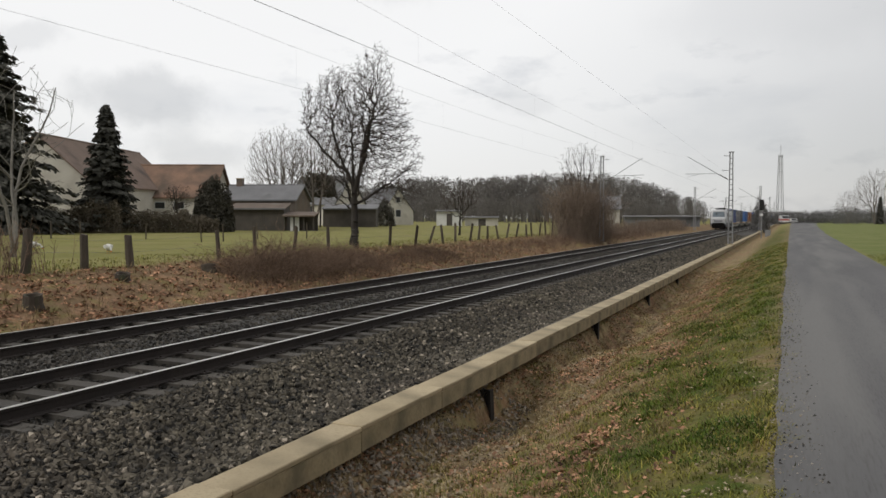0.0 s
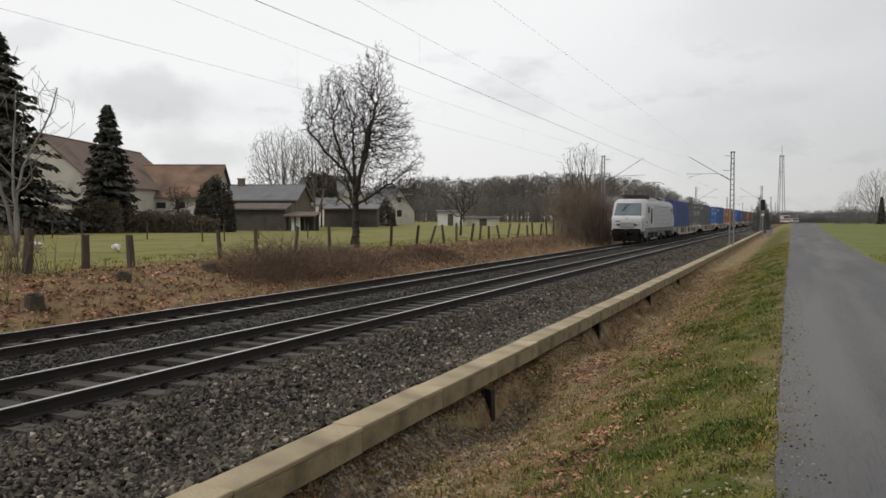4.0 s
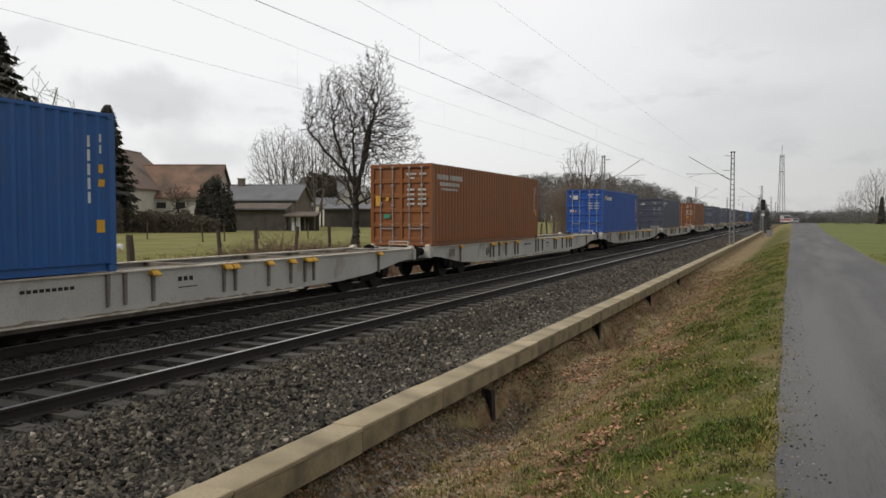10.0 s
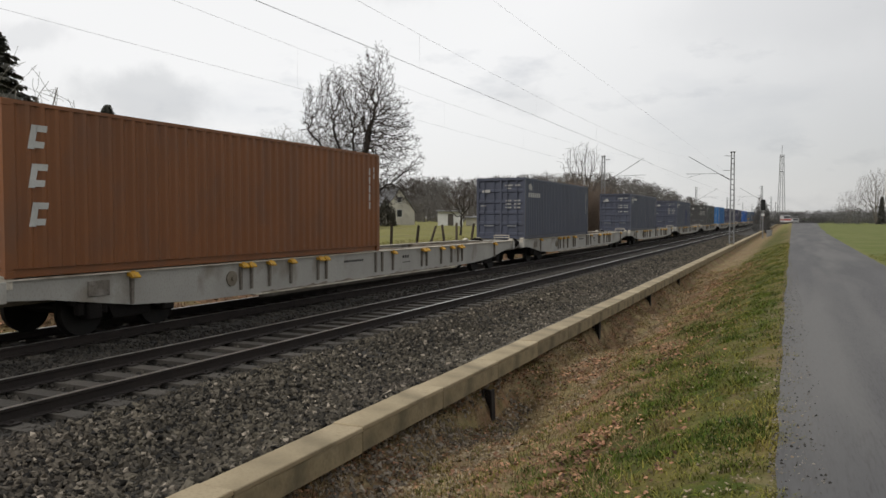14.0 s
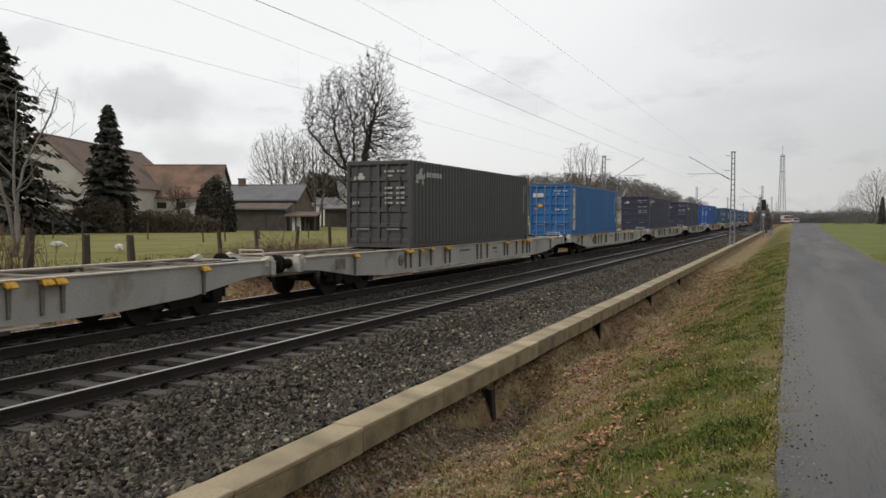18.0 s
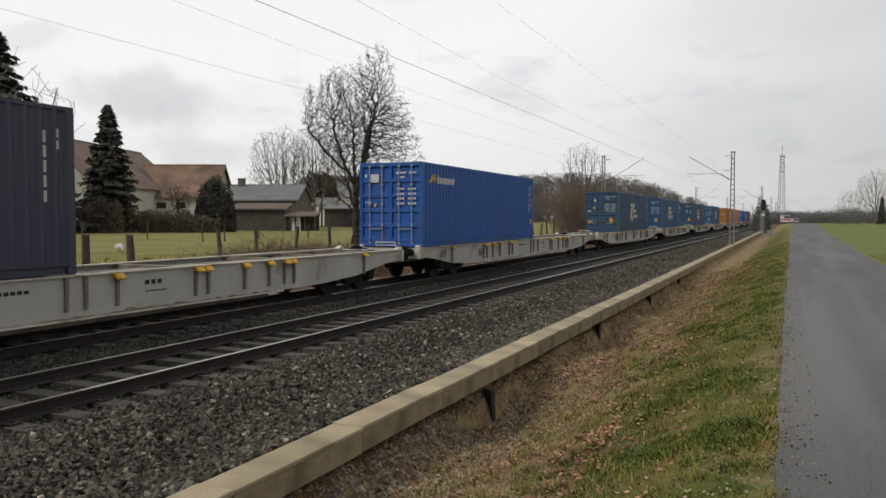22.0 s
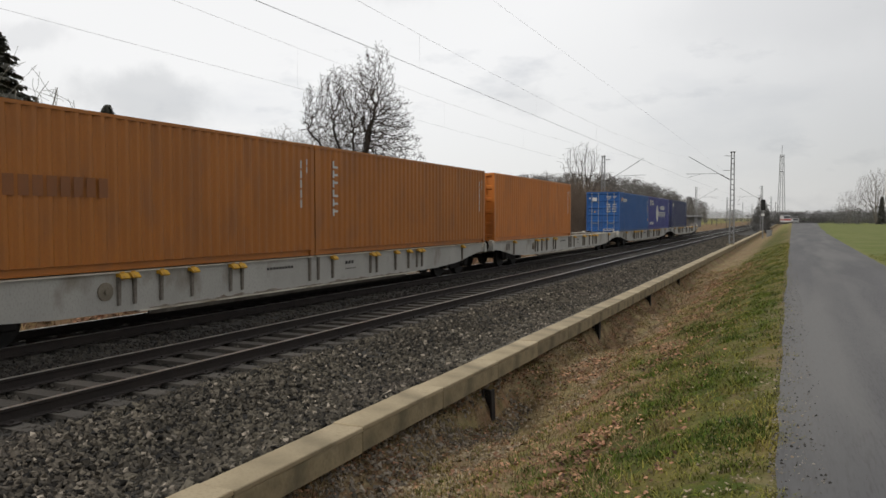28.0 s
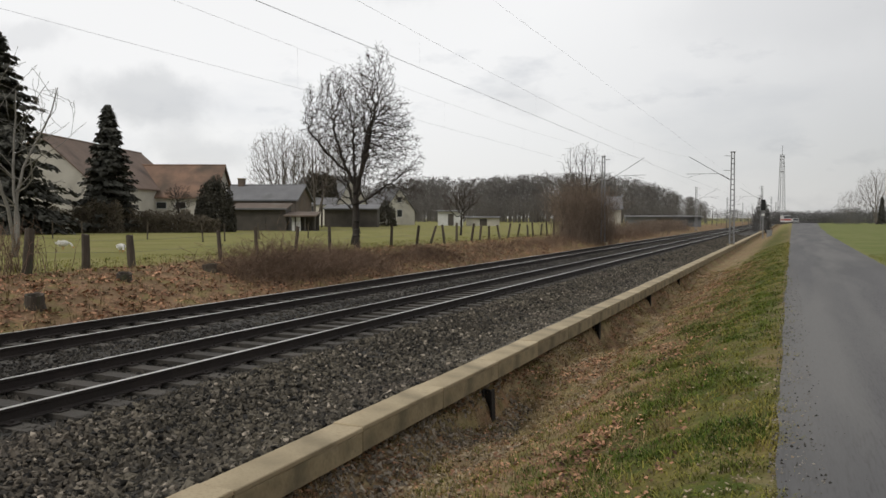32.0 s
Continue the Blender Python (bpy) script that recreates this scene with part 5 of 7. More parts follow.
# ---- overhead line ----
def lattice_mast(x, y, side, height=8.0):
    """A battened steel mast with a slanting cantilever over its track; side: +1 when the track lies at greater x."""
    z0 = -0.9
    ob = thing("catenary_mast", "grey battened lattice mast with a slanting cantilever", "catenary mast", "masts of the overhead line", m=pose(x, y, 0))
    part("foundation", solid(bmesh.new(), -0.4, 0.4, -0.4, 0.4, z0, -0.15, 0.02), M_CONCRETE, ob, "concrete foundation")
    for s in (-1, 1):
        part("leg", bar(bmesh.new(), (s * 0.19, 0, -0.2), (s * 0.115, 0, height), 0.05, 0.10), M_MAST, ob)
    n = 17
    for i in range(n):
        z = -0.1 + (height - 0.1) * (i + 0.5) / n
        w = 0.19 - 0.075 * z / height
        part("batten", bar(bmesh.new(), (-w, 0, z - 0.10), (w, 0, z - 0.10), 0.05, 0.07), M_MAST, ob)
    part("mast_cap", solid(bmesh.new(), -0.22, 0.22, -0.1, 0.1, height, height + 0.08), M_MAST, ob)
    part("top_arm", bar(bmesh.new(), (side * 0.15, 0, height - 0.3), (side * 0.65, 0, height - 0.27), 0.04, 0.05), M_MAST, ob, "short earth-wire arm")
    reach = side * 3.75
    part("cantilever_tube", tube(bmesh.new(), (side * 0.2, 0, 5.55), (reach, 0, 7.75), 0.026, sides=8), M_MAST, ob, "slanting cantilever tube")
    part("registration_arm", tube(bmesh.new(), (side * 1.2, 0, 6.15), (reach * 1.05, 0, 6.18), 0.022, sides=6), M_MAST, ob, "level registration arm")
    part("steady_arm", tube(bmesh.new(), (reach * 0.72, 0, 6.16), (reach, 0, 5.86), 0.014, sides=6), M_MAST, ob)
    part("earth_wire_arm", bar(bmesh.new(), (side * 0.15, 0, 6.40), (side * 0.78, 0, 6.44), 0.04, 0.04), M_MAST, ob)
    for p in ((side * 0.32, 0, 5.65), (side * 0.7, 0, 5.88)):
        q = (p[0] + side * 0.26, 0, p[2] + 0.17)
        part("insulator", tube(bmesh.new(), p, q, 0.045, sides=8), M_TWIG, ob, "brown ribbed insulator")
    return ob


MAST_Y = [-87, -7, 73, 153, 233, 313, 393]
for y in MAST_Y:
    lattice_mast(-4.66, y, -1)
    lattice_mast(-16.2, y, 1)


def catenary(x, contact, label, gauge):
    """Contact wire, sagging messenger wire and droppers over one track."""
    segs = []
    ob = thing("overhead_wire", label, "overhead wire", "overhead wires")
    ys = [MAST_Y[0] + 80 * i for i in range(len(MAST_Y) + 6)]
    part("contact_wire", tubes_mesh("contact_wire", [((x + (0.25 if i % 2 else -0.25), ys[i], contact), (x + (-0.25 if i % 2 else 0.25), ys[i + 1], contact), gauge, gauge) for i in range(len(ys) - 1)], M_COPPER, 4), None, ob, "dark contact wire")
    drops = []
    for a in ys[:-1]:
        pts = [(x, a + 80 * k / 16, 6.75 + 1.05 * (2 * k / 16 - 1) ** 2) for k in range(17)]
        segs += [(p, q, 0.0032, 0.0032) for p, q in zip(pts, pts[1:])]
        drops += [((x, p[1], p[2]), (x, p[1], contact), 0.0014, 0.0014) for p in pts[1:-1:2]]
    part("messenger_wire", tubes_mesh("messenger_wire", segs, M_THIN_WIRE, 4), None, ob, "thin sagging messenger wire")
    part("droppers", tubes_mesh("droppers", drops, M_THIN_WIRE, 3), None, ob, "thin vertical droppers")
    return ob


M_THIN_WIRE = mat("weathered_thin_wire", (0.42, 0.42, 0.42), (0.36, 0.36, 0.36), 2, 20, 0.6, bump=0)
M_COPPER = mat("contact_wire_copper", (0.14, 0.135, 0.13), (0.11, 0.105, 0.10), 3, 30, 0.6, metal=0.2, bump=0)
catenary(NEAR_TRACK, 6.0, "contact and messenger wires over the track beside the path", 0.0056)
catenary(FAR_TRACK, 5.76, "contact and messenger wires over the track beside the meadow", 0.0027)
feeder = new("earth_wire", tubes_mesh("earth_wire", [((-5.4, a, 6.45), (-5.4, a + 80, 6.45), 0.0022, 0.0022) for a in MAST_Y[:-1]], M_WIRE, 4))
tagged(feeder, "thin earth wire along the mast tops", "overhead wire", "overhead wires")


# ---- signal, pylon and vehicles in the distance ----
def signal(x, y):
    ob = thing("railway_signal", "slim railway signal with a black head", "railway signal", m=pose(x, y, 0))
    part("pole", tube(bmesh.new(), (0, 0, -0.9), (0, 0, 4.6), 0.07, sides=8), M_MAST, ob)
    part("head", solid(bmesh.new(), -0.30, 0.30, -0.12, 0.12, 3.3, 4.8, 0.06), M_RUBBER, ob, "black signal head")
    for z in (3.6, 4.6):
        part("lamp_hood", tube(bmesh.new(), (0, -0.12, z), (0, -0.34, z), 0.12, sides=10), M_RUBBER, ob)
    part("number_plate", solid(bmesh.new(), -0.2, 0.2, -0.10, -0.06, 2.5, 2.8), M_WHITEPAINT, ob, "white plate")
    part("relay_box", solid(bmesh.new(), 0.5, 1.2, -0.3, 0.3, -0.9, 0.5, 0.02), M_MAST, ob, "grey cabinet")
    return ob


signal(-3.4, 118)
x, y = polar(29.0, 262)
leafy("field_hedge", "dark bare hedgerow across the far field", "hedge", slabs(72, 5, 4.1, 0.35, 17), 60000, 0.12, M_HEDGE_HAZED, 71, pose(x, y, 0.2, 0, 0, YAW), kind="stuff")
x, y = polar(29.75, 196)
conifer(x, y, 7.4, 0.9, 59, "slim dark conifer at the edge of the field", 0.15, 0.25)


def pylon(x, y, height):
    ob = thing("lattice_pylon", "tall grey lattice pylon beyond the path", "pylon", m=pose(x, y, 0.5, 0, 0, YAW))
    for sx in (-1, 1):
        for sy in (-1, 1):
            part("leg", bar(bar(bmesh.new(), (sx * 1.15, sy * 1.15, -0.5), (sx * 0.66, sy * 0.66, height * 0.66), 0.15, 0.15), (sx * 0.66, sy * 0.66, height * 0.66), (sx * 0.55, sy * 0.55, height * 0.88), 0.15, 0.15), M_MAST, ob)
    n = 9
    for i in range(n):
        za, zb = height * 0.88 * i / n, height * 0.88 * (i + 1) / n
        wa, wb = 1.15 - 0.58 * i / n, 1.15 - 0.58 * (i + 1) / n
        bm = bmesh.new()
        for sy in (-1, 1):
            bar(bm, (-wa, sy * wa, za), (wb, sy * wb, zb), 0.05, 0.05)
            bar(bm, (sy * wa, wa, za), (sy * wb, -wb, zb), 0.05, 0.05)
            bar(bm, (-wb, sy * wb, zb), (wb, sy * wb, zb), 0.05, 0.05)
        part("bracing", bm, M_MAST, ob, "diagonal bracing")
    for z in (0.66, 0.86):
        part("cross_arm", bar(bmesh.new(), (-0.85, 0, height * z), (0.85, 0, height * z), 0.2, 0.25), M_MAST, ob)
    part("spire", bar(bmesh.new(), (0, 0, height * 0.88), (0, 0, height), 0.12, 0.12), M_MAST, ob)
    return ob


x, y = polar(23.78, 300)
pylon(x, y, 30.0)


def vehicle(name, label, category, x, y, turn, l, w, h, body_m, cab_m, z):
    ob = thing(name, label, category, m=pose(x, y, z, 0, 0, turn))
    part("body", prism(bmesh.new(), [(-l / 2, 0.35), (l / 2, 0.35), (l / 2, h), (-l / 2 + l * 0.22, h), (-l / 2 + l * 0.08, h * 0.6), (-l / 2, h * 0.52)], "x", -w / 2, w / 2), body_m, ob)
    part("stripe", solid(bmesh.new(), -w / 2 - 0.012, w / 2 + 0.012, -l / 2 - 0.012, l / 2 + 0.012, h * 0.36, h * 0.55), cab_m, ob)
    part("windscreen", prism(bmesh.new(), [(-l / 2 + l * 0.06, h * 0.62), (-l / 2 + l * 0.19, h * 0.95), (-l / 2 + l * 0.21, h * 0.95), (-l / 2 + l * 0.09, h * 0.62)], "x", -w / 2 + 0.1, w / 2 - 0.1), M_PANE, ob)
    for s in (-1, 1):
        for yy in (-l * 0.32, l * 0.30):
            wh = part("wheel", tube(bmesh.new(), (s * (w / 2 - 0.2), yy, 0.34), (s * (w / 2 + 0.01), yy, 0.34), 0.34, sides=14), M_RUBBER, ob)
        part("headlight", solid(bmesh.new(), s * w * 0.36 - 0.12, s * w * 0.36 + 0.12, -l / 2 - 0.02, -l / 2 + 0.05, h * 0.3, h * 0.36), M_WHITEPAINT, ob)
    return ob


x, y = polar(24.05, 250)
vehicle("delivery_van", "red and white van parked at the end of the path", "van", x, y, 12, 5.6, 2.1, 2.5, M_VAN_WHITE, M_VAN_RED, 0.55)
x, y = polar(24.62, 246)
vehicle("car", "pale car beside the van on the path", "car", x, y, 10, 4.3, 1.8, 1.5, M_VAN_WHITE, M_MAST, 0.55)


# ---- geese on the meadow ----
def goose(turn):
    ob = thing("goose", "white goose grazing on the meadow", "goose", "geese on the meadow")
    bm = bmesh.new()
    bmesh.ops.create_icosphere(bm, subdivisions=2, radius=1.0)
    for v in bm.verts:
        v.co = Vector((v.co.x * 0.17, v.co.y * 0.36 - 0.05 * v.co.z, v.co.z * 0.19 + 0.36 + (0.08 if v.co.y > 0.7 else 0)))
    part("body", bm, M_BIRD, ob, smooth=True)
    part("neck", tube(tube(bmesh.new(), (0, -0.28, 0.40), (0, -0.46, 0.38), 0.06, 0.045), (0, -0.46, 0.38), (0, -0.60, 0.20), 0.045, 0.05), M_BIRD, ob)
    part("beak", tube(bmesh.new(), (0, -0.60, 0.20), (0, -0.67, 0.09), 0.03, 0.012), M_BEAK, ob, "orange beak")
    for s in (-1, 1):
        part("leg", tube(bmesh.new(), (s * 0.07, 0, 0.0), (s * 0.07, 0, 0.22), 0.016), M_BEAK, ob, "orange leg")
        part("wing", prism(bmesh.new(), [(-0.22, 0.34), (0.25, 0.30), (0.42, 0.42), (0.1, 0.50), (-0.2, 0.48)], "x", s * 0.165 - 0.02, s * 0.165 + 0.02), M_BIRD, ob)
    ob.scale = (0.78, 0.78, 0.78)
    return ob


GEESE = [(goose(0), ((0, -28.1, 34.6), (8, -27.8, 34.6), (14, -27.2, 34.6), (20, -26.6, 34.7), (32, -26.4, 34.7)), 110), (goose(0), ((0, -23.5, 32.6), (8, -22.9, 32.6), (20, -22.9, 32.6), (32, -22.8, 32.7)), 60)]


# ---- the train ----
def paint(name, c, dirt=0.35, rough=0.5):
    """Sun-faded paint on steel, with streaks of dirt that run down and a little rust."""
    return mat(name, c, tuple(v * 0.82 for v in c), 0.7, 45.0, rough, bump=0.06, dist=0.004, stretch=(1, 1, 0.45),
               stain=tuple(v * (1 - dirt) + 0.05 * dirt for v in c), stain_scale=1.6, stain_at=(0.48, 0.72), c3=tuple(v * 0.72 + 0.01 for v in c))


PAINTS = {
    "navy": paint("navy_blue_paint", (0.040, 0.076, 0.235)), "grey": paint("slate_grey_paint", (0.118, 0.117, 0.126)), "steel": paint("steel_blue_paint", (0.013, 0.100, 0.33)),
    "azure": paint("azure_blue_paint", (0.007, 0.092, 0.37)), "brown": paint("oxide_brown_paint", (0.255, 0.084, 0.017)), "blue": paint("bright_blue_paint", (0.011, 0.084, 0.37)), "dusk": paint("dusky_blue_grey_paint", (0.078, 0.087, 0.124)),
    "rust": paint("rust_red_paint", (0.235, 0.082, 0.022)), "char": paint("charcoal_paint", (0.068, 0.068, 0.068)), "sky": paint("light_blue_paint", (0.020, 0.15, 0.40)),
    "ink": paint("dark_navy_paint", (0.044, 0.046, 0.084)), "teal": paint("weathered_teal_blue_paint", (0.032, 0.082, 0.150)), "sea": paint("sea_blue_paint", (0.022, 0.092, 0.22)),
    "amber": paint("amber_brown_paint", (0.43, 0.145, 0.017)), "orange": paint("orange_paint", (0.60, 0.195, 0.028)), "violet": paint("violet_blue_paint", (0.050, 0.058, 0.26)),
    "night": paint("night_blue_paint", (0.036, 0.046, 0.125))}
SHADE = {"navy": "navy blue", "grey": "slate grey", "steel": "steel blue", "brown": "oxide brown", "blue": "bright blue", "azure": "azure blue", "dusk": "dusky blue-grey", "rust": "rust red", "char": "charcoal grey",
         "sky": "light blue", "ink": "very dark navy", "teal": "weathered teal-blue", "sea": "sea blue", "amber": "amber brown", "orange": "pale orange", "violet": "violet-blue", "night": "night blue"}
M_WHITE = mat("white_lettering", (0.62, 0.62, 0.60), (0.5, 0.5, 0.48), 3, 40, 0.6, bump=0)
M_BEIGE = mat("sun_faded_beige_lettering", (0.60, 0.52, 0.41), (0.50, 0.43, 0.34), 3, 40, 0.6, bump=0)
M_CREAM = mat("worn_cream_lettering", (0.50, 0.49, 0.46), (0.38, 0.37, 0.35), 3, 40, 0.6, bump=0)
M_YELLOW = mat("yellow_orange_paint", (0.62, 0.36, 0.02), (0.52, 0.27, 0.02), 6, 40, 0.6, bump=0.1, stain=(0.2, 0.10, 0.03), stain_scale=9)
M_AMBER_MARK = mat("amber_sticker", (0.70, 0.38, 0.02), (0.6, 0.3, 0.02), 4, 40, 0.6, bump=0)
M_RED = mat("red_mark", (0.45, 0.03, 0.03), (0.38, 0.03, 0.03), 4, 40, 0.6, bump=0)
M_GREEN = mat("green_mark", (0.03, 0.28, 0.16), (0.03, 0.2, 0.12), 4, 40, 0.6, bump=0)
M_GALV = mat("galvanised_bar", (0.36, 0.37, 0.38), (0.28, 0.29, 0.30), 4, 40, 0.5, metal=0.5, bump=0.05)
M_WAGON = mat("light_grey_wagon_paint", (0.46, 0.445, 0.405), (0.375, 0.36, 0.325), 0.9, 30, 0.75, bump=0.1, dist=0.005, stain=(0.20, 0.165, 0.12), stain_scale=1.3, stain_at=(0.55, 0.75), stretch=(1, 1, 0.6), rnd=0.10)
M_FLANGE = mat("worn_cream_flange", (0.60, 0.55, 0.46), (0.48, 0.43, 0.35), 1.4, 25, 0.75, bump=0.1, stain=(0.24, 0.19, 0.13), stain_scale=1.6, stain_at=(0.52, 0.68))
M_WAGON_DIRT = mat("stained_wagon_beam", (0.20, 0.175, 0.145), (0.10, 0.085, 0.07), 2.0, 25, 0.85, bump=0.2, stain=(0.32, 0.30, 0.27), stain_scale=1.4)
M_RUST_BAND = mat("rust_and_grime_on_grey", (0.27, 0.235, 0.195), (0.15, 0.12, 0.09), 2.6, 25, 0.85, bump=0.1, stain=(0.37, 0.35, 0.31), stain_scale=2.0, stain_at=(0.5, 0.62))
M_DECK = mat("dirty_wagon_deck", (0.25, 0.215, 0.165), (0.16, 0.135, 0.10), 1.6, 25, 0.85, bump=0.2, stain=(0.075, 0.055, 0.04), stain_scale=1.5)
# grimy and worn steel, darkened further to carry the shade below the train
M_BOGIE = mat("grimy_shaded_bogie_steel", (0.014, 0.012, 0.011), (0.009, 0.008, 0.007), 3, 30, 0.85, bump=0.2, spec=0.15)
M_WHEEL = mat("worn_shaded_wheel_steel", (0.015, 0.013, 0.011), (0.010, 0.009, 0.008), 3, 30, 0.7, metal=0.4, bump=0.1)

CACHE = {}


def shared(key, build, material, smooth=False):
    """One mesh for all alike pieces of one material."""
    full = (key, material.name)
    if full not in CACHE:
        CACHE[full] = mesh_of(key[0] if isinstance(key, tuple) else key, build(), material, smooth)
    return CACHE[full]


C_L, C_W, C_H = 12.192, 2.438, 2.896


def wave_wall(bm, along, lo, hi, z0, z1, outer, depth, pitch, sign):
    """A trapezoid-corrugated steel sheet; along 'y' (a side at x = outer) or 'x' (an end at y = outer)."""
    pts, u, n = [], lo, int(round((hi - lo) / pitch))
    step = (hi - lo) / n
    for i in range(n):
        for f, d in ((0.0, 0), (0.26, 0), (0.5, 1), (0.76, 1)):
            pts.append((lo + (i + f) * step, outer - sign * depth * d))
    pts.append((hi, outer))
    rows = [[bm.verts.new((p, u, z) if along == "y" else (u, p, z)) for u, p in pts] for z in (z0, z1)]
    for i in range(len(pts) - 1):
        bm.faces.new((rows[0][i], rows[0][i + 1], rows[1][i + 1], rows[1][i]))
    return bm


def side_bm(s):
    return wave_wall(bmesh.new(), "y", 0.14, C_L - 0.14, 0.16, C_H - 0.07, s * 1.214, 0.042, 0.278, s)


def door_bm():
    bm = bmesh.new()
    prof, z = [], 0.17
    for band in range(5):
        top = 0.17 + (C_H - 0.31) * (band + 1) / 5
        prof += [(0.035, z), (0.035, z + 0.10), (0.085, z + 0.14), (0.085, top - 0.05), (0.035, top - 0.01)]
        z = top
    prof += [(0.035, C_H - 0.13)]
    rows = [[bm.verts.new((x, y, zz)) for y, zz in prof] for x in (0.012, 1.135)]
    for i in range(len(prof) - 1):
        bm.faces.new((rows[0][i], rows[1][i], rows[1][i + 1], rows[0][i + 1]))
    solid(bm, 0.0, 0.05, 0.02, 0.09, 0.16, C_H - 0.12)
    solid(bm, 1.10, 1.15, 0.02, 0.09, 0.16, C_H - 0.12)
    return bm


def lock_bm():
    bm = tube(bmesh.new(), (0, 0, 0.10), (0, 0, C_H - 0.08), 0.021, sides=6)
    for z in (0.12, 0.75, 1.45, 2.15, C_H - 0.12):
        solid(bm, -0.045, 0.045, -0.012, 0.035, z - 0.03, z + 0.03)
    return bm


def marks(parent, boxes, material, name="marking", label=""):
    """Flat painted or stuck-on shapes: (face, a0, a1, z0, z1, lean); face 's' lies along the side, 'd' on the door end."""
    bm = bmesh.new()
    for face, a0, a1, z0, z1, lean in boxes:
        quad = ((a0, z0), (a1, z0), (a1 + lean, z1), (a0 + lean, z1))
        if face == "s":
            vs = [bm.verts.new((w, a, z)) for w in (1.2145, 1.2185) for a, z in quad]
        else:
            vs = [bm.verts.new((a, w, z)) for w in (0.0205, 0.030) for a, z in quad]
        for f in ((0, 1, 2, 3), (7, 6, 5, 4), (0, 4, 5, 1), (1, 5, 6, 2), (2, 6, 7, 3), (3, 7, 4, 0)):
            bm.faces.new([vs[i] for i in f])
    return part(name, bm, material, parent, label)


def blob(parent, y, z, rx, rz, material, wobble=0.12, seed=1, label=""):
    """A rounded painted emblem on the side."""
    rnd = random.Random(seed)
    n = 22
    ring = [(y + rx * math.cos(2 * math.pi * i / n) * (1 + wobble * rnd.uniform(-1, 1)), z + rz * math.sin(2 * math.pi * i / n) * (1 + wobble * rnd.uniform(-1, 1))) for i in range(n)]
    return part("emblem", prism(bmesh.new(), ring, "x", 1.2142, 1.2188), material, parent, label)


def word(y0, y1, z0, z1, n, lean=0.0, face="s"):
    """A row of n bars the size of the letters of a word."""
    w = (y1 - y0) / n
    return [(face, y0 + i * w, y0 + (i + 0.74) * w, z0, z1, lean) for i in range(n)]


def hoop(y, z, reach, thick, a0, a1):
    """A curved painted band on the side, from one angle to another."""
    bm = bmesh.new()
    ring = []
    for i in range(15):
        a = radians(a0 + (a1 - a0) * i / 14)
        r0, r1 = reach - thick, reach
        ring.append([bm.verts.new((x, y + r * math.cos(a), z + r * math.sin(a))) for x, r in ((1.2190, r0), (1.2190, r1), (1.2225, r1), (1.2225, r0))])
    for p, q in zip(ring, ring[1:]):
        for i in range(4):
            bm.faces.new((p[i], p[(i + 1) % 4], q[(i + 1) % 4], q[i]))
    bm.faces.new(ring[0][::-1])
    bm.faces.new(ring[-1])
    return bm


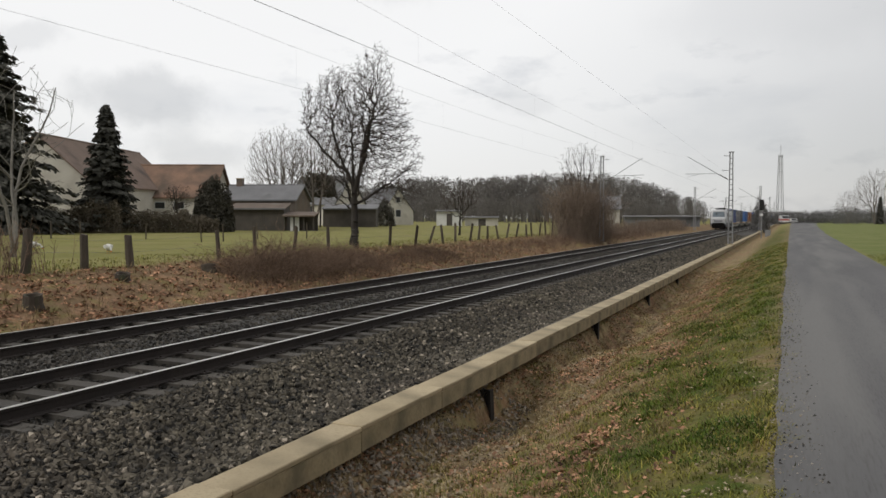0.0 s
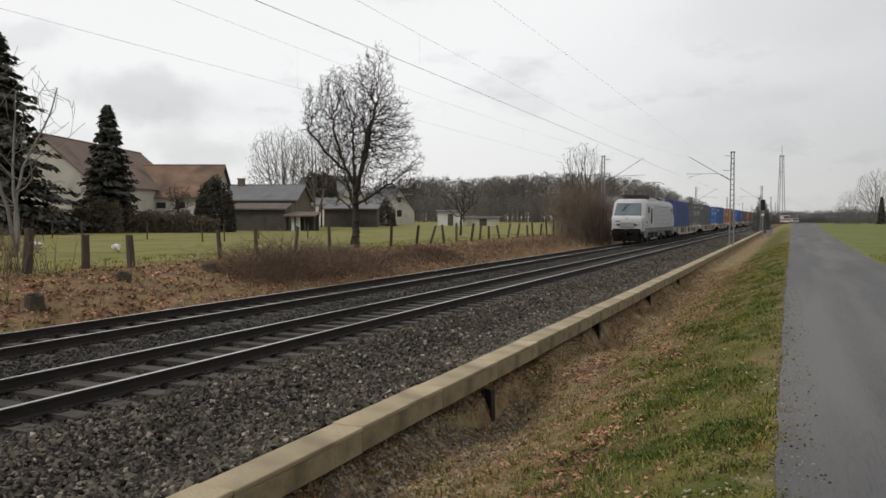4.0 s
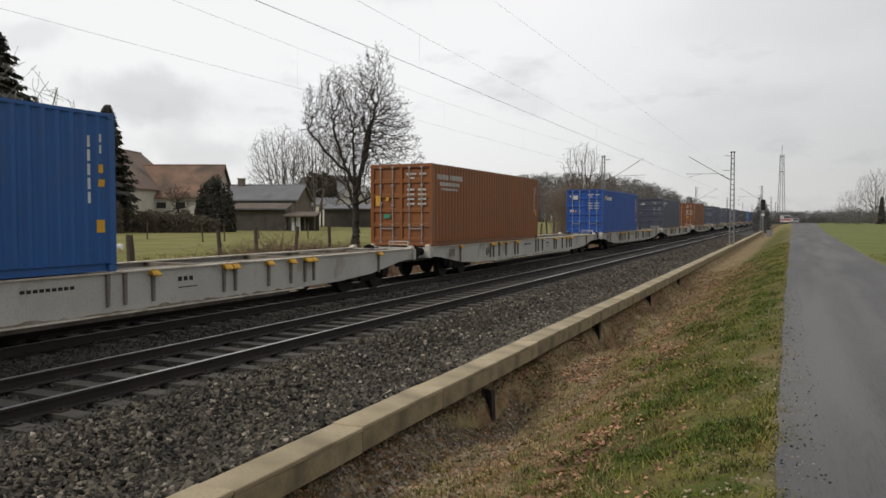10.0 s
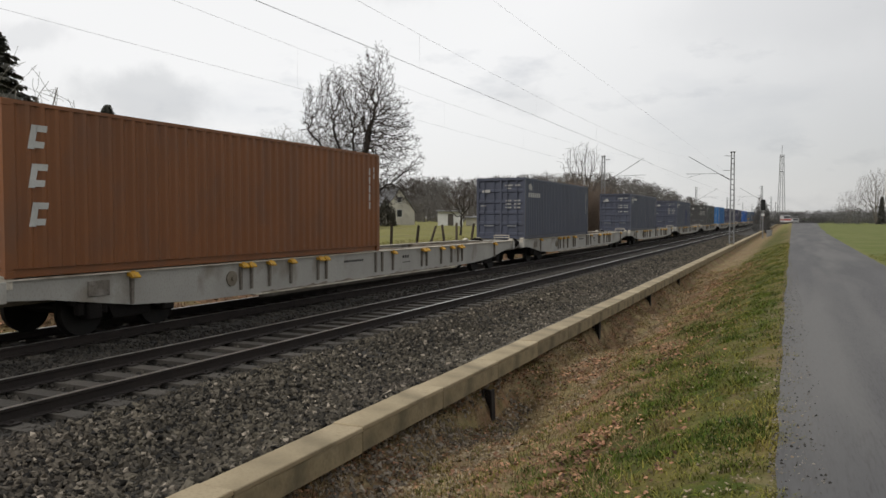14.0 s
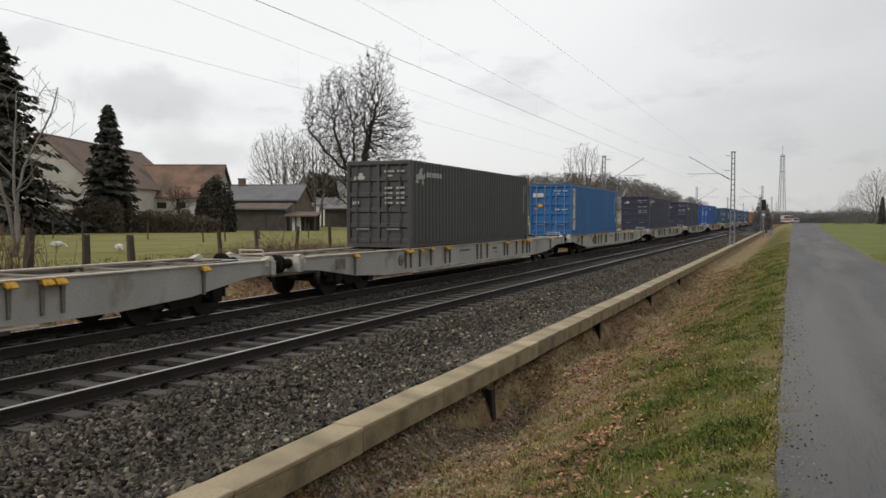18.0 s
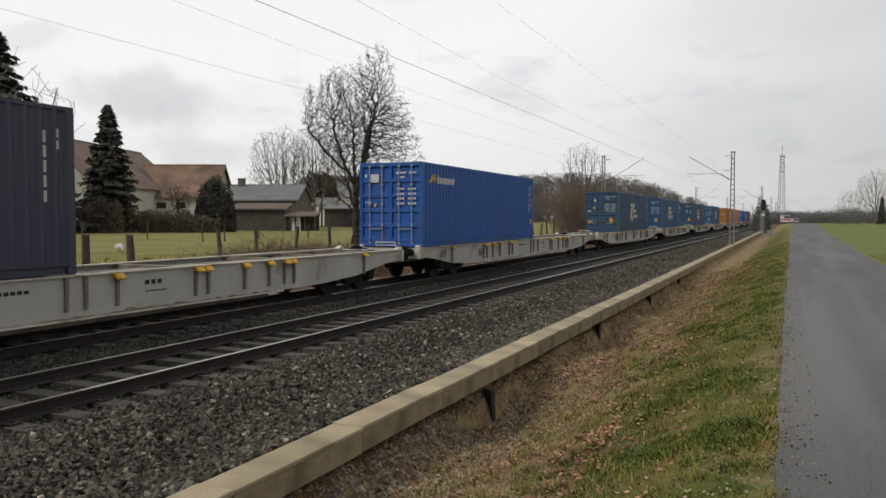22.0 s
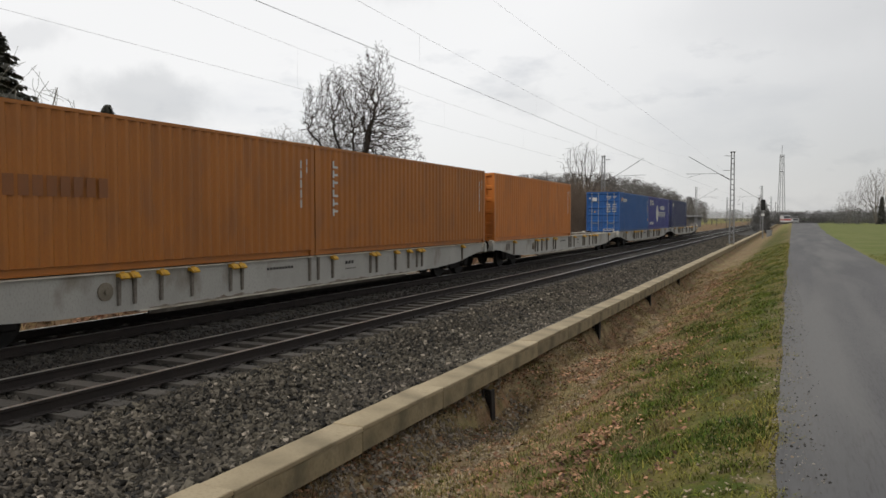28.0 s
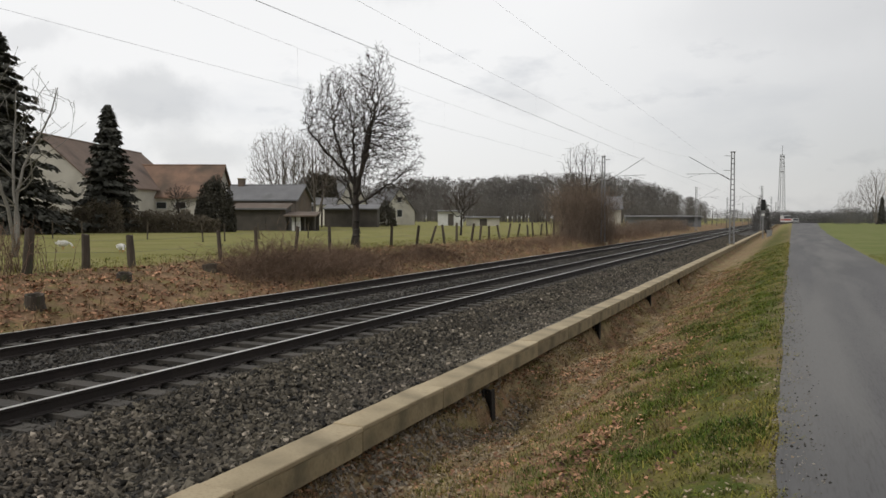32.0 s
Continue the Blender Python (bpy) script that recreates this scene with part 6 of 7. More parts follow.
def dress(ob, style, seed):
    """The markings of each owner, as plain shapes."""
    rnd = random.Random(seed)
    ink = M_CREAM if style in ("beast", "beast_low", "beast_patch") else M_WHITE
    rows = word(0.22, 0.62, 2.50, 2.57, 4, face="d") + word(0.72, 1.0, 2.50, 2.57, 5, face="d") + word(0.30, 0.55, 2.36, 2.42, 3, face="d")
    for z in (1.95, 1.78, 1.62, 1.45):
        if rnd.random() < 0.85:
            rows += word(0.25, 0.55, z, z + 0.07, 3, face="d") + word(0.68, 1.0, z, z + 0.07, 4, face="d")
    if style == "plain":
        rows = word(0.30, 0.55, 2.50, 2.56, 3, face="d") + [("d", 0.12, 0.30, 0.48, 0.74, 0)]
        marks(ob, [("d", -0.66, -0.48, 0.52, 0.68, 0.03)], M_AMBER_MARK, "warning_sticker")
    else:
        rows += word(-1.0, -0.72, 1.4 + 0.2 * rnd.random(), 1.55, 3, face="d")
    tagged(marks(ob, rows, ink, "door_lettering"), kind="stuff")
    tagged(marks(ob, [("s", C_L - 0.62, C_L - 0.56, z, z + 0.20, 0) for z in (2.25, 2.0, 1.75, 1.5, 1.25)] + [("s", C_L - 0.36, C_L - 0.31, z, z + 0.15, 0) for z in (2.35, 2.15)], ink, "code_column"), kind="stuff")
    if style == "swoosh":
        marks(ob, [("s", 0.50, 0.66, 2.22, 2.30, 0.1), ("s", 0.62, 0.80, 2.22, 2.50, 0.18), ("s", 0.95, 1.03, 2.24, 2.52, 0.1), ("s", 0.78, 1.14, 2.33, 2.39, 0.03)], M_AMBER_MARK, "emblem")
        marks(ob, word(1.22, 2.75, 2.20, 2.42, 7, 0.05) + [("s", 1.22, 1.30, 2.20, 2.50, 0.05)], M_WHITE, "owner_mark")
        marks(ob, [("d", -0.78, -0.46, 2.22, 2.50, 0), ("d", -1.02, -0.92, 2.40, 2.50, 0)], M_WHITE, "label_plate")
        marks(ob, [("d", -0.66, -0.58, 1.38, 1.50, 0.03), ("s", C_L - 0.40, C_L - 0.26, 1.55, 1.68, 0.02), ("s", C_L - 0.38, C_L - 0.28, 1.80, 1.95, 0), ("s", C_L - 0.44, C_L - 0.26, 0.72, 0.95, 0)], M_AMBER_MARK, "warning_sticker")
    elif style in ("beast", "beast_patch"):
        for i, (y, z, ry, rz) in enumerate(((0.56, 2.36, 0.15, 0.11), (0.76, 2.44, 0.15, 0.16), (0.84, 2.62, 0.07, 0.06), (0.96, 2.36, 0.11, 0.06), (1.06, 2.40, 0.05, 0.09), (0.92, 2.20, 0.05, 0.11), (0.50, 2.20, 0.11, 0.045))):
            blob(ob, y, z, ry, rz, M_CREAM, 0.22, seed + i)
        marks(ob, word(1.22, 2.50, 2.38, 2.55, 6), M_CREAM, "owner_mark")
        marks(ob, [("d", -0.95, -0.55, 2.28, 2.40, 0.05), ("d", -0.75, -0.60, 2.40, 2.50, 0)], M_CREAM, "emblem")
        if style == "beast_patch":
            part("repair_patch", wave_wall(bmesh.new(), "y", 7.3425, 8.7277, 0.22, 1.95, 1.2175, 0.042, 0.278, 1), PAINTS["night"], ob, "dark blue repainted panel")
    elif style == "beast_low":
        blob(ob, 0.78, 2.48, 0.20, 0.14, M_CREAM, 0.35, seed)
        blob(ob, 1.00, 2.42, 0.12, 0.13, M_CREAM, 0.35, seed + 1)
        marks(ob, word(0.55, 2.45, 1.98, 2.20, 6), M_CREAM, "owner_mark")
        marks(ob, [("d", -0.95, -0.55, 2.20, 2.34, 0.05)], M_CREAM, "emblem")
    elif style == "rows":
        marks(ob, word(0.45, 1.45, 2.36, 2.54, 7) + word(1.55, 2.75, 2.36, 2.54, 7) + word(0.65, 2.45, 2.14, 2.27, 14) + word(0.8, 2.3, 1.98, 2.06, 15), M_CREAM, "owner_mark")
        marks(ob, [("d", -1.02, -0.82, 1.42, 1.78, 0), ("d", -0.62, -0.50, 1.60, 1.72, 0.02)], M_AMBER_MARK, "warning_sticker")
        marks(ob, [("d", -0.70, -0.44, 0.98, 1.12, 0)], M_GREEN, "approval_plate")
        marks(ob, [("s", C_L - 0.40, C_L - 0.28, 1.1, 1.4, 0)], M_AMBER_MARK, "warning_sticker")
    elif style == "stack":
        for z in (2.12, 1.48, 0.84):
            marks(ob, [("s", 0.44, 0.56, z, z + 0.40, 0.08), ("s", 0.56, 0.74, z + 0.02, z + 0.13, 0.02), ("s", 0.60, 0.80, z + 0.29, z + 0.40, 0.02)], M_WHITE, "owner_mark")
        marks(ob, [("d", 0.30, 0.55, 1.02, 1.22, 0)], M_AMBER_MARK, "warning_sticker")
    elif style == "panel":
        marks(ob, [("s", 0.32, 0.86, 0.30, 2.66, 0)], M_WHITE, "name_panel")
        for z, m in ((2.18, M_RED), (1.45, PAINTS["navy"]), (0.62, M_RED)):
            bm = bmesh.new()
            solid(bm, 1.2185, 1.221, 0.42, 0.52, z, z + 0.36)
            solid(bm, 1.2185, 1.221, 0.52, 0.74, z + 0.26 if m is M_RED else z + 0.14, z + 0.36 if m is M_RED else z + 0.22)
            part("owner_mark", bm, m, ob)
        marks(ob, [("d", -1.05, -0.42, 2.18, 2.42, 0)], M_WHITE, "label_plate")
        marks(ob, [("d", -0.74, -0.46, 1.62, 1.80, 0), ("s", C_L - 0.40, C_L - 0.2, 0.75, 0.98, 0)], M_AMBER_MARK, "warning_sticker")
    elif style == "sweep":
        marks(ob, [("s", 4.55, 4.98, 0.86, 1.72, 0), ("s", 4.55, 6.30, 1.90, 2.10, 0), ("s", 5.55, 5.92, 1.36, 1.88, 0)], M_BEIGE, "owner_mark", "sun-faded beige owner mark")
        for reach, thick in ((0.72, 0.20), (0.44, 0.13)):
            part("emblem", hoop(5.52, 1.46, reach, thick, 95, 285), M_BEIGE, ob, "sun-faded beige curved emblem")
        marks(ob, word(6.00, 6.95, 1.42, 1.68, 4) + word(5.86, 7.46, 1.00, 1.28, 8), M_BEIGE, "owner_name")
        marks(ob, [("d", -0.55, -0.42, 2.18, 2.36, 0)], M_WHITE, "emblem")
        marks(ob, [("d", 0.58, 0.86, 0.66, 1.0, 0), ("d", -1.0, -0.68, 0.66, 0.82, 0), ("d", -0.62, -0.48, 1.66, 1.8, 0.03), ("s", C_L - 0.42, C_L - 0.28, 0.75, 1.0, 0)], M_AMBER_MARK, "warning_sticker")
    elif style == "column":
        for i in range(6):
            z = 2.34 - i * 0.26
            marks(ob, [("s", 0.84, 0.92, z, z + 0.20, 0), ("s", 0.92, 1.10, z + 0.05 * (i % 3), z + 0.05 * (i % 3) + 0.06, 0)], M_WHITE, "owner_mark")
        marks(ob, [("d", 0.72, 0.98, 0.62, 0.95, 0)], M_AMBER_MARK, "warning_sticker")
        if seed % 2:
            tagged(marks(ob, word(3.2, 5.6, 1.35, 1.70, 9), PAINTS["brown"], "faded_owner_mark"), kind="stuff")
    elif style == "port":
        blob(ob, 4.80, 1.42, 0.62, 0.76, M_WHITE, 0.05, 5)
        blob(ob, 5.42, 1.42, 0.26, 0.20, M_WHITE, 0.1, 6)
        marks(ob, word(6.75, 9.0, 1.76, 2.14, 5) + [("s", 6.0, 6.55, 1.92, 1.97, 0), ("s", 9.15, 9.7, 1.92, 1.97, 0)], M_WHITE, "owner_mark")
        rows = []
        for i in range(6):
            y = 5.95 + i * 0.62
            rows += [("s", y, y + 0.10, 1.08, 1.60, 0), ("s", y + 0.16, y + 0.46, 1.46, 1.56, 0), ("s", y + 0.16, y + 0.46, 1.26, 1.35, 0), ("s", y + 0.30, y + 0.40, 1.08, 1.50, 0)]
        marks(ob, rows, M_WHITE, "port_mark")
        marks(ob, [("s", 0.75 + i * 0.34, 0.95 + i * 0.34, 0.42, 0.66, 0.04) for i in range(6)], M_WHITE, "slogan_mark")
        blob(ob, 1.15, 2.38, 0.28, 0.30, M_CREAM, 0.15, 3)
        marks(ob, word(1.62, 2.7, 2.38, 2.56, 5) + word(1.62, 2.9, 2.16, 2.32, 8), M_CREAM, "maker_mark")
    elif style == "disc":
        blob(ob, 0.80, 2.40, 0.22, 0.22, M_CREAM, 0.15, 8)
        marks(ob, word(1.12, 1.62, 2.42, 2.54, 3) + word(1.12, 1.62, 2.24, 2.36, 3), M_CREAM, "owner_mark")


def container(tint, style, seed, note):
    m = PAINTS[tint]
    ob = thing("shipping_container", SHADE[tint] + " corrugated steel container " + note, "shipping container", "containers on the train")
    for s in (-1, 1):
        part("side_wall", shared(("side_wall", s), lambda s=s: side_bm(s), m), None, ob)
        part("top_rail", shared(("top_rail", s), lambda s=s: solid(bmesh.new(), min(s * 1.219, s * 1.14), max(s * 1.219, s * 1.14), 0.16, C_L - 0.16, C_H - 0.07, C_H - 0.005), m), None, ob)
        part("bottom_rail", shared(("bottom_rail", s), lambda s=s: prism(bmesh.new(), [(s * 1.185, 0.012), (s * 1.185, 0.026), (s * 1.155, 0.030), (s * 1.155, 0.148), (s * 1.214, 0.154), (s * 1.214, 0.162), (s * 1.10, 0.162), (s * 1.10, 0.012)], "y", 0.16, C_L - 0.16), m), None, ob)
        for y in (0.0, C_L - 0.15):
            part("corner_post", shared(("corner_post", s, y), lambda s=s, y=y: solid(bmesh.new(), min(s * 1.217, s * 1.15), max(s * 1.217, s * 1.15), y + 0.003, y + 0.147, 0.118, C_H - 0.118), m), None, ob)
            for z in (0.0, C_H - 0.118):
                part("corner_casting", shared(("corner_casting", s, y, z), lambda s=s, y=y, z=z: solid(bmesh.new(), min(s * 1.219, s * 1.05), max(s * 1.219, s * 1.05), y if y == 0 else y - 0.028, y + 0.178 if y == 0 else y + 0.15, z, z + 0.118, 0.01), m), None, ob)
    part("roof", shared("roof", lambda: solid(bmesh.new(), -1.14, 1.14, 0.10, C_L - 0.10, C_H - 0.03, C_H - 0.012), m), None, ob)
    part("floor", shared("floor", lambda: solid(bmesh.new(), -1.12, 1.12, 0.10, C_L - 0.05, 0.12, 0.17), M_STEEL_DARK), None, ob, "dark plywood floor")
    part("door_header", shared("door_header", lambda: solid(bmesh.new(), -1.15, 1.15, 0.004, 0.10, C_H - 0.118, C_H - 0.004), m), None, ob)
    part("door_sill", shared("door_sill", lambda: solid(bmesh.new(), -1.15, 1.15, 0.004, 0.10, 0.01, 0.155), m), None, ob)
    part("end_wall", shared("end_wall", lambda: wave_wall(bmesh.new(), "x", -1.15, 1.15, 0.02, C_H - 0.02, C_L - 0.006, 0.045, 0.25, 1), m), None, ob)
    for s in (-1, 1):
        d = part("door", shared(("door", s), lambda: door_bm(), m), None, ob)
        d.matrix_basis = pose(0, 0, 0) if s == 1 else pose(-1.15, 0, 0)
        for x in (0.33, 0.82):
            part("locking_bar", shared("locking_bar", lock_bm, M_GALV if style in ("swoosh", "rows", "panel", "stack") else m), None, d, "steel locking bar").matrix_basis = pose(x, 0.008, 0)
        part("handle", shared("handle", lambda: solid(bmesh.new(), 0.34, 0.80, -0.012, 0.012, 0.60, 0.64), M_GALV), None, d, "steel door handle")
    dress(ob, style, seed)
    return ob


# --- eighty-foot container wagon: y = 0 is the front buffer face ---
W_L = 25.94
FLAPS = ((3.35, 1), (6.58, 2), (7.58, 1), (8.44, 1), (9.71, 2), (13.85, 1), (15.98, 2), (17.51, 1), (18.41, 1), (19.08, 2), (22.90, 1))
RIBS = (3.35, 6.52, 6.90, 7.58, 8.44, 9.65, 10.05, 12.75, 13.15, 13.85, 15.92, 16.30, 17.51, 18.41, 19.02, 19.42, 22.90)


def sill_bm(s):
    ends = ((0.70, 0.82), (1.6, 0.76), (3.4, 0.50), (5.2, 0.40), (7.2, 0.38))
    low = list(ends) + [(W_L - y, z) for y, z in ends[::-1]]
    bm = prism(bmesh.new(), [(W_L - 0.70, 1.13), (0.70, 1.13)] + low, "x", min(s * 1.15, s * 1.165), max(s * 1.15, s * 1.165))
    return bm


def rust_bm(s):
    """A ragged stain along the foot of the sill."""
    n = 90
    top = [(7.3 + (W_L - 14.6) * i / n, 0.405 + 0.085 * abs(noise.noise((i * 0.21, s, 3.0))) + 0.05 * noise.noise((i * 0.9, s, 8.0))) for i in range(n + 1)]
    outline = [(y, max(0.392, z)) for y, z in top] + [(W_L - 7.3, 0.383), (7.3, 0.383)]
    return prism(bmesh.new(), outline, "x", min(s * 1.1655, s * 1.168), max(s * 1.1655, s * 1.168))


def rib_bm():
    return prism(bmesh.new(), [(-0.04, 1.128), (0.04, 1.128), (0.026, 0.52), (-0.026, 0.52)], "x", 1.166, 1.222)


def flap_bm():
    bm = prism(bmesh.new(), [(1.17, 1.175), (1.26, 1.165), (1.335, 1.085), (1.32, 1.06), (1.24, 1.10), (1.17, 1.10)], "y", -0.10, 0.10)
    solid(bm, 1.17, 1.23, -0.05, 0.05, 1.158, 1.20)
    return bm


def wheel_bm(r=0.46):
    bm = tube(bmesh.new(), (-0.065, 0, 0), (0.065, 0, 0), r, sides=28)
    tube(bm, (-0.09, 0, 0), (-0.066, 0, 0), r + 0.03, sides=28)
    tube(bm, (0.066, 0, 0), (0.12, 0, 0), 0.14, 0.10, sides=14)
    return bm


def bogie(parent, y, wheel_base=1.8, r=0.46, steel=None):
    steel = steel or M_BOGIE
    b = part("bogie", shared(("bogie", wheel_base), lambda: bogie_bm(wheel_base), steel), None, parent, "grimy dark cast-steel bogie frame")
    b.matrix_basis = pose(0, y, 0)
    for dy in (-wheel_base / 2, wheel_base / 2):
        part("axle", shared("axle", lambda: tube(bmesh.new(), (-0.98, 0, 0), (0.98, 0, 0), 0.085, sides=10), M_WHEEL), None, b).matrix_basis = pose(0, dy, r)
        for s in (-1, 1):
            part("wheel", shared(("wheel", r), lambda: wheel_bm(r), M_WHEEL), None, b, "worn steel wheel").matrix_basis = pose(s * 0.75, dy, r, 0, 0, 0 if s == 1 else 180)
            part("axle_box", shared("axle_box", lambda: solid(bmesh.new(), -0.13, 0.13, -0.16, 0.16, -0.15, 0.18, 0.03), steel), None, b).matrix_basis = pose(s * 1.02, dy, r)
    return b


def bogie_bm(wb):
    bm = bmesh.new()
    h = wb / 2
    for s in (-1, 1):
        prism(bm, [(-h - 0.45, 0.60), (-h - 0.45, 0.78), (-0.5, 0.82), (0.5, 0.82), (h + 0.45, 0.78), (h + 0.45, 0.60), (0.55, 0.55), (0.42, 0.28), (-0.42, 0.28), (-0.55, 0.55)], "x", s * 1.0 - 0.06, s * 1.0 + 0.06)
        for dy in (-h - 0.26, -h + 0.26, h - 0.26, h + 0.26):
            tube(bm, (s * 1.02, dy, 0.42), (s * 1.02, dy, 0.62), 0.09, sides=8)
    solid(bm, -0.95, 0.95, -0.20, 0.20, 0.50, 0.80)
    return bm


def wagon():
    ob = thing("container_wagon", "light grey eighty-foot skeleton container wagon with yellow lock flaps", "railway wagon", "wagons of the train")
    for s in (-1, 1):
        part("side_sill", shared(("side_sill", s), lambda s=s: sill_bm(s), M_WAGON), None, ob, "light grey fish-bellied side beam")
        part("top_flange", shared(("top_flange", s), lambda s=s: solid(bmesh.new(), min(s * 1.02, s * 1.22), max(s * 1.02, s * 1.22), 0.66, W_L - 0.66, 1.131, 1.157), M_FLANGE), None, ob, "worn cream top flange")
        part("lower_flange", shared(("lower_flange", s), lambda s=s: solid(bmesh.new(), min(s * 1.06, s * 1.225), max(s * 1.06, s * 1.225), 7.0, W_L - 7.0, 0.352, 0.379), M_FLANGE), None, ob, "pale lower flange")
        part("lower_beam", shared(("lower_beam", s), lambda s=s: prism(bmesh.new(), [(7.4, 0.40), (7.4, 0.25), (W_L - 7.4, 0.25), (W_L - 7.4, 0.40)], "x", min(s * 1.0, s * 1.05), max(s * 1.0, s * 1.05)), M_WAGON_DIRT), None, ob, "rust-stained lower beam")
        part("rust_band", shared(("rust_band", s), lambda s=s: rust_bm(s), M_RUST_BAND), None, ob, "rust-stained lower edge")
        for y in RIBS:
            part("rib", shared("rib", rib_bm, M_WAGON_DIRT), None, ob).matrix_basis = pose(0, y, 0, 0, 0, 0) if s == 1 else pose(0, y, 0, 0, 0, 180)
        for y, n in FLAPS:
            for k in range(n):
                part("lock_flap", shared("lock_flap", flap_bm, M_YELLOW), None, ob, "yellow-orange container lock flap").matrix_basis = pose(0, y + 0.26 * k, -0.045, 0, 0, 0 if s == 1 else 180)
    part("centre_sill", shared("centre_sill", lambda: solid(bmesh.new(), -0.32, 0.32, 0.7, W_L - 0.7, 0.62, 1.08), M_DECK), None, ob, "dirty brown centre beam")
    for y in (2.2, 4.3, 6.3, 9.9, 12.97, 16.0, 19.6, 21.6, 23.7):
        part("cross_member", shared("cross_member", lambda: solid(bmesh.new(), -1.15, 1.15, -0.12, 0.12, 0.85, 1.125), M_DECK), None, ob, "dirty cross beam").matrix_basis = pose(0, y, 0)
    for x in (-0.72, 0.72):
        for y0, y1 in ((0.8, 6.2), (19.8, 25.1)):
            bm = bar(bmesh.new(), (x * 1.45, y0, 1.118), (x * 0.35, y1, 1.118), 0.10, 0.04)
            part("deck_strut", bm, M_DECK, ob, "diagonal deck brace")
    for end, y in ((0, 0.66), (180, W_L - 0.66)):
        head = part("headstock", shared("headstock", lambda: solid(bmesh.new(), -1.24, 1.24, -0.08, 0.10, 0.78, 1.13, 0.01), M_WAGON), None, ob)
        head.matrix_basis = pose(0, y, 0, 0, 0, end)
        for s in (-0.875, 0.875):
            part("buffer", shared("buffer", lambda: tube(tube(bmesh.new(), (0, -0.66, 1.0), (0, -0.60, 1.0), 0.24, sides=16), (0, -0.60, 1.0), (0, -0.06, 1.0), 0.10, 0.13, sides=12), M_BOGIE), None, head, "black steel buffer").matrix_basis = pose(s, 0, 0)
        part("coupling", shared("coupling", lambda: solid(solid(bmesh.new(), -0.05, 0.05, -0.55, 0, 0.90, 1.02), -0.12, 0.12, -0.64, -0.50, 0.72, 1.0), M_BOGIE), None, head, "black screw coupling")
        for s in (-1.0, 1.0):
            part("corner_bracket", shared("corner_bracket", lambda: prism(bmesh.new(), [(-0.09, 1.0), (-0.09, 1.20), (0.02, 1.24), (0.24, 1.16), (0.24, 1.0)], "x", -0.07, 0.09), M_FLANGE), None, head).matrix_basis = pose(s * 1.1, 0, 0)
        bogie(ob, 3.45 if end == 0 else W_L - 3.45)
    bm = bmesh.new()
    pts = [(0.35, 25.15, 1.15), (0.35, 25.10, 1.38), (1.05, 25.10, 1.38), (1.05, 25.15, 1.15)]
    for a, b in zip(pts, pts[1:]):
        tube(bm, a, b, 0.022, sides=6)
    tube(bm, (0.35, 25.12, 1.28), (1.05, 25.12, 1.28), 0.018, sides=6)
    part("end_rail", bm, M_FLANGE, ob, "bent pale tubular hand rail")
    bm = tube(bmesh.new(), (1.17, 6.22, 0.80), (1.20, 6.22, 0.80), 0.17, sides=18)
    tube(bm, (1.20, 6.22, 0.80), (1.25, 6.22, 0.80), 0.05, sides=10)
    part("brake_wheel", bm, M_DECK, ob, "round hand brake wheel")
    part("placard_frame", solid(bmesh.new(), 1.168, 1.185, 2.36, 2.84, 0.74, 1.02, 0.005), M_WAGON_DIRT, ob, "dirty placard frame")
    marksw = bmesh.new()
    for i in range(3):
        solid(marksw, 1.1655, 1.1685, 14.55 + i * 0.16, 14.66 + i * 0.16, 0.86, 0.95)
    for i in range(9):
        solid(marksw, 1.1655, 1.1685, 11.0 + i * 0.12, 11.09 + i * 0.12, 0.90, 0.96)
    solid(marksw, 1.1655, 1.1685, 14.55, 15.1, 0.72, 0.74)
    tagged(part("lettering", marksw, M_STEEL_DARK, ob, "dark stencilled wagon markings"), kind="stuff")
    part("air_tank", tube(bmesh.new(), (-0.3, 9.0, 0.52), (-0.3, 10.6, 0.52), 0.2, sides=12), M_BOGIE, ob, "dark air tank")
    part("brake_rigging", solid(bmesh.new(), -0.7, 0.7, 11.5, 13.2, 0.45, 0.62), M_BOGIE, ob)
    part("brake_cylinder", solid(bmesh.new(), 0.2, 0.6, 15.5, 16.4, 0.40, 0.62), M_BOGIE, ob)
    return ob


# what each wagon carries, from the front: tint, markings, how far back it stands
LOADS = ((("navy", "plain", 0.0),), (("grey", "beast", -0.10),), (("steel", "swoosh", -0.38),), (("brown", "rows", -0.45),), (("blue", "swoosh", 0.0),), (("dusk", "beast", 0.0),),
         (("rust", "stack", -0.15),), (("dusk", "beast_low", 0.0),), (("dusk", "beast", 0.0),), (("dusk", "beast_patch", 0.0),), (("char", "beast", 5.9),), (("sky", "panel", 0.0),),
         (("ink", "beast", 0.0),), (("ink", "beast_low", 0.12),), (("azure", "swoosh", 0.15),), (("teal", "sweep", 6.36),), (("sea", "sweep", 0.40),), (("teal", "sweep", 0.30),), (("sea", "sweep", 0.0),),
         (("amber", "column", 0.45), ("amber", "column", 12.69)), (("orange", "plain", 0.05),), (("steel", "swoosh", -0.2), ("violet", "port", 12.04)), (("night", "disc", 0.30),))
NOTES = {"plain": "without large markings", "swoosh": "with an amber and white owner mark", "beast": "with a pale animal emblem", "beast_low": "with large pale bars",
         "beast_patch": "with a blue repair patch", "rows": "with three rows of pale markings", "stack": "with three white marks in a column", "panel": "with a white name panel", "sweep": "with a large white swept emblem",
         "column": "with a column of white marks", "port": "with a large white round emblem", "disc": "with a small round emblem"}

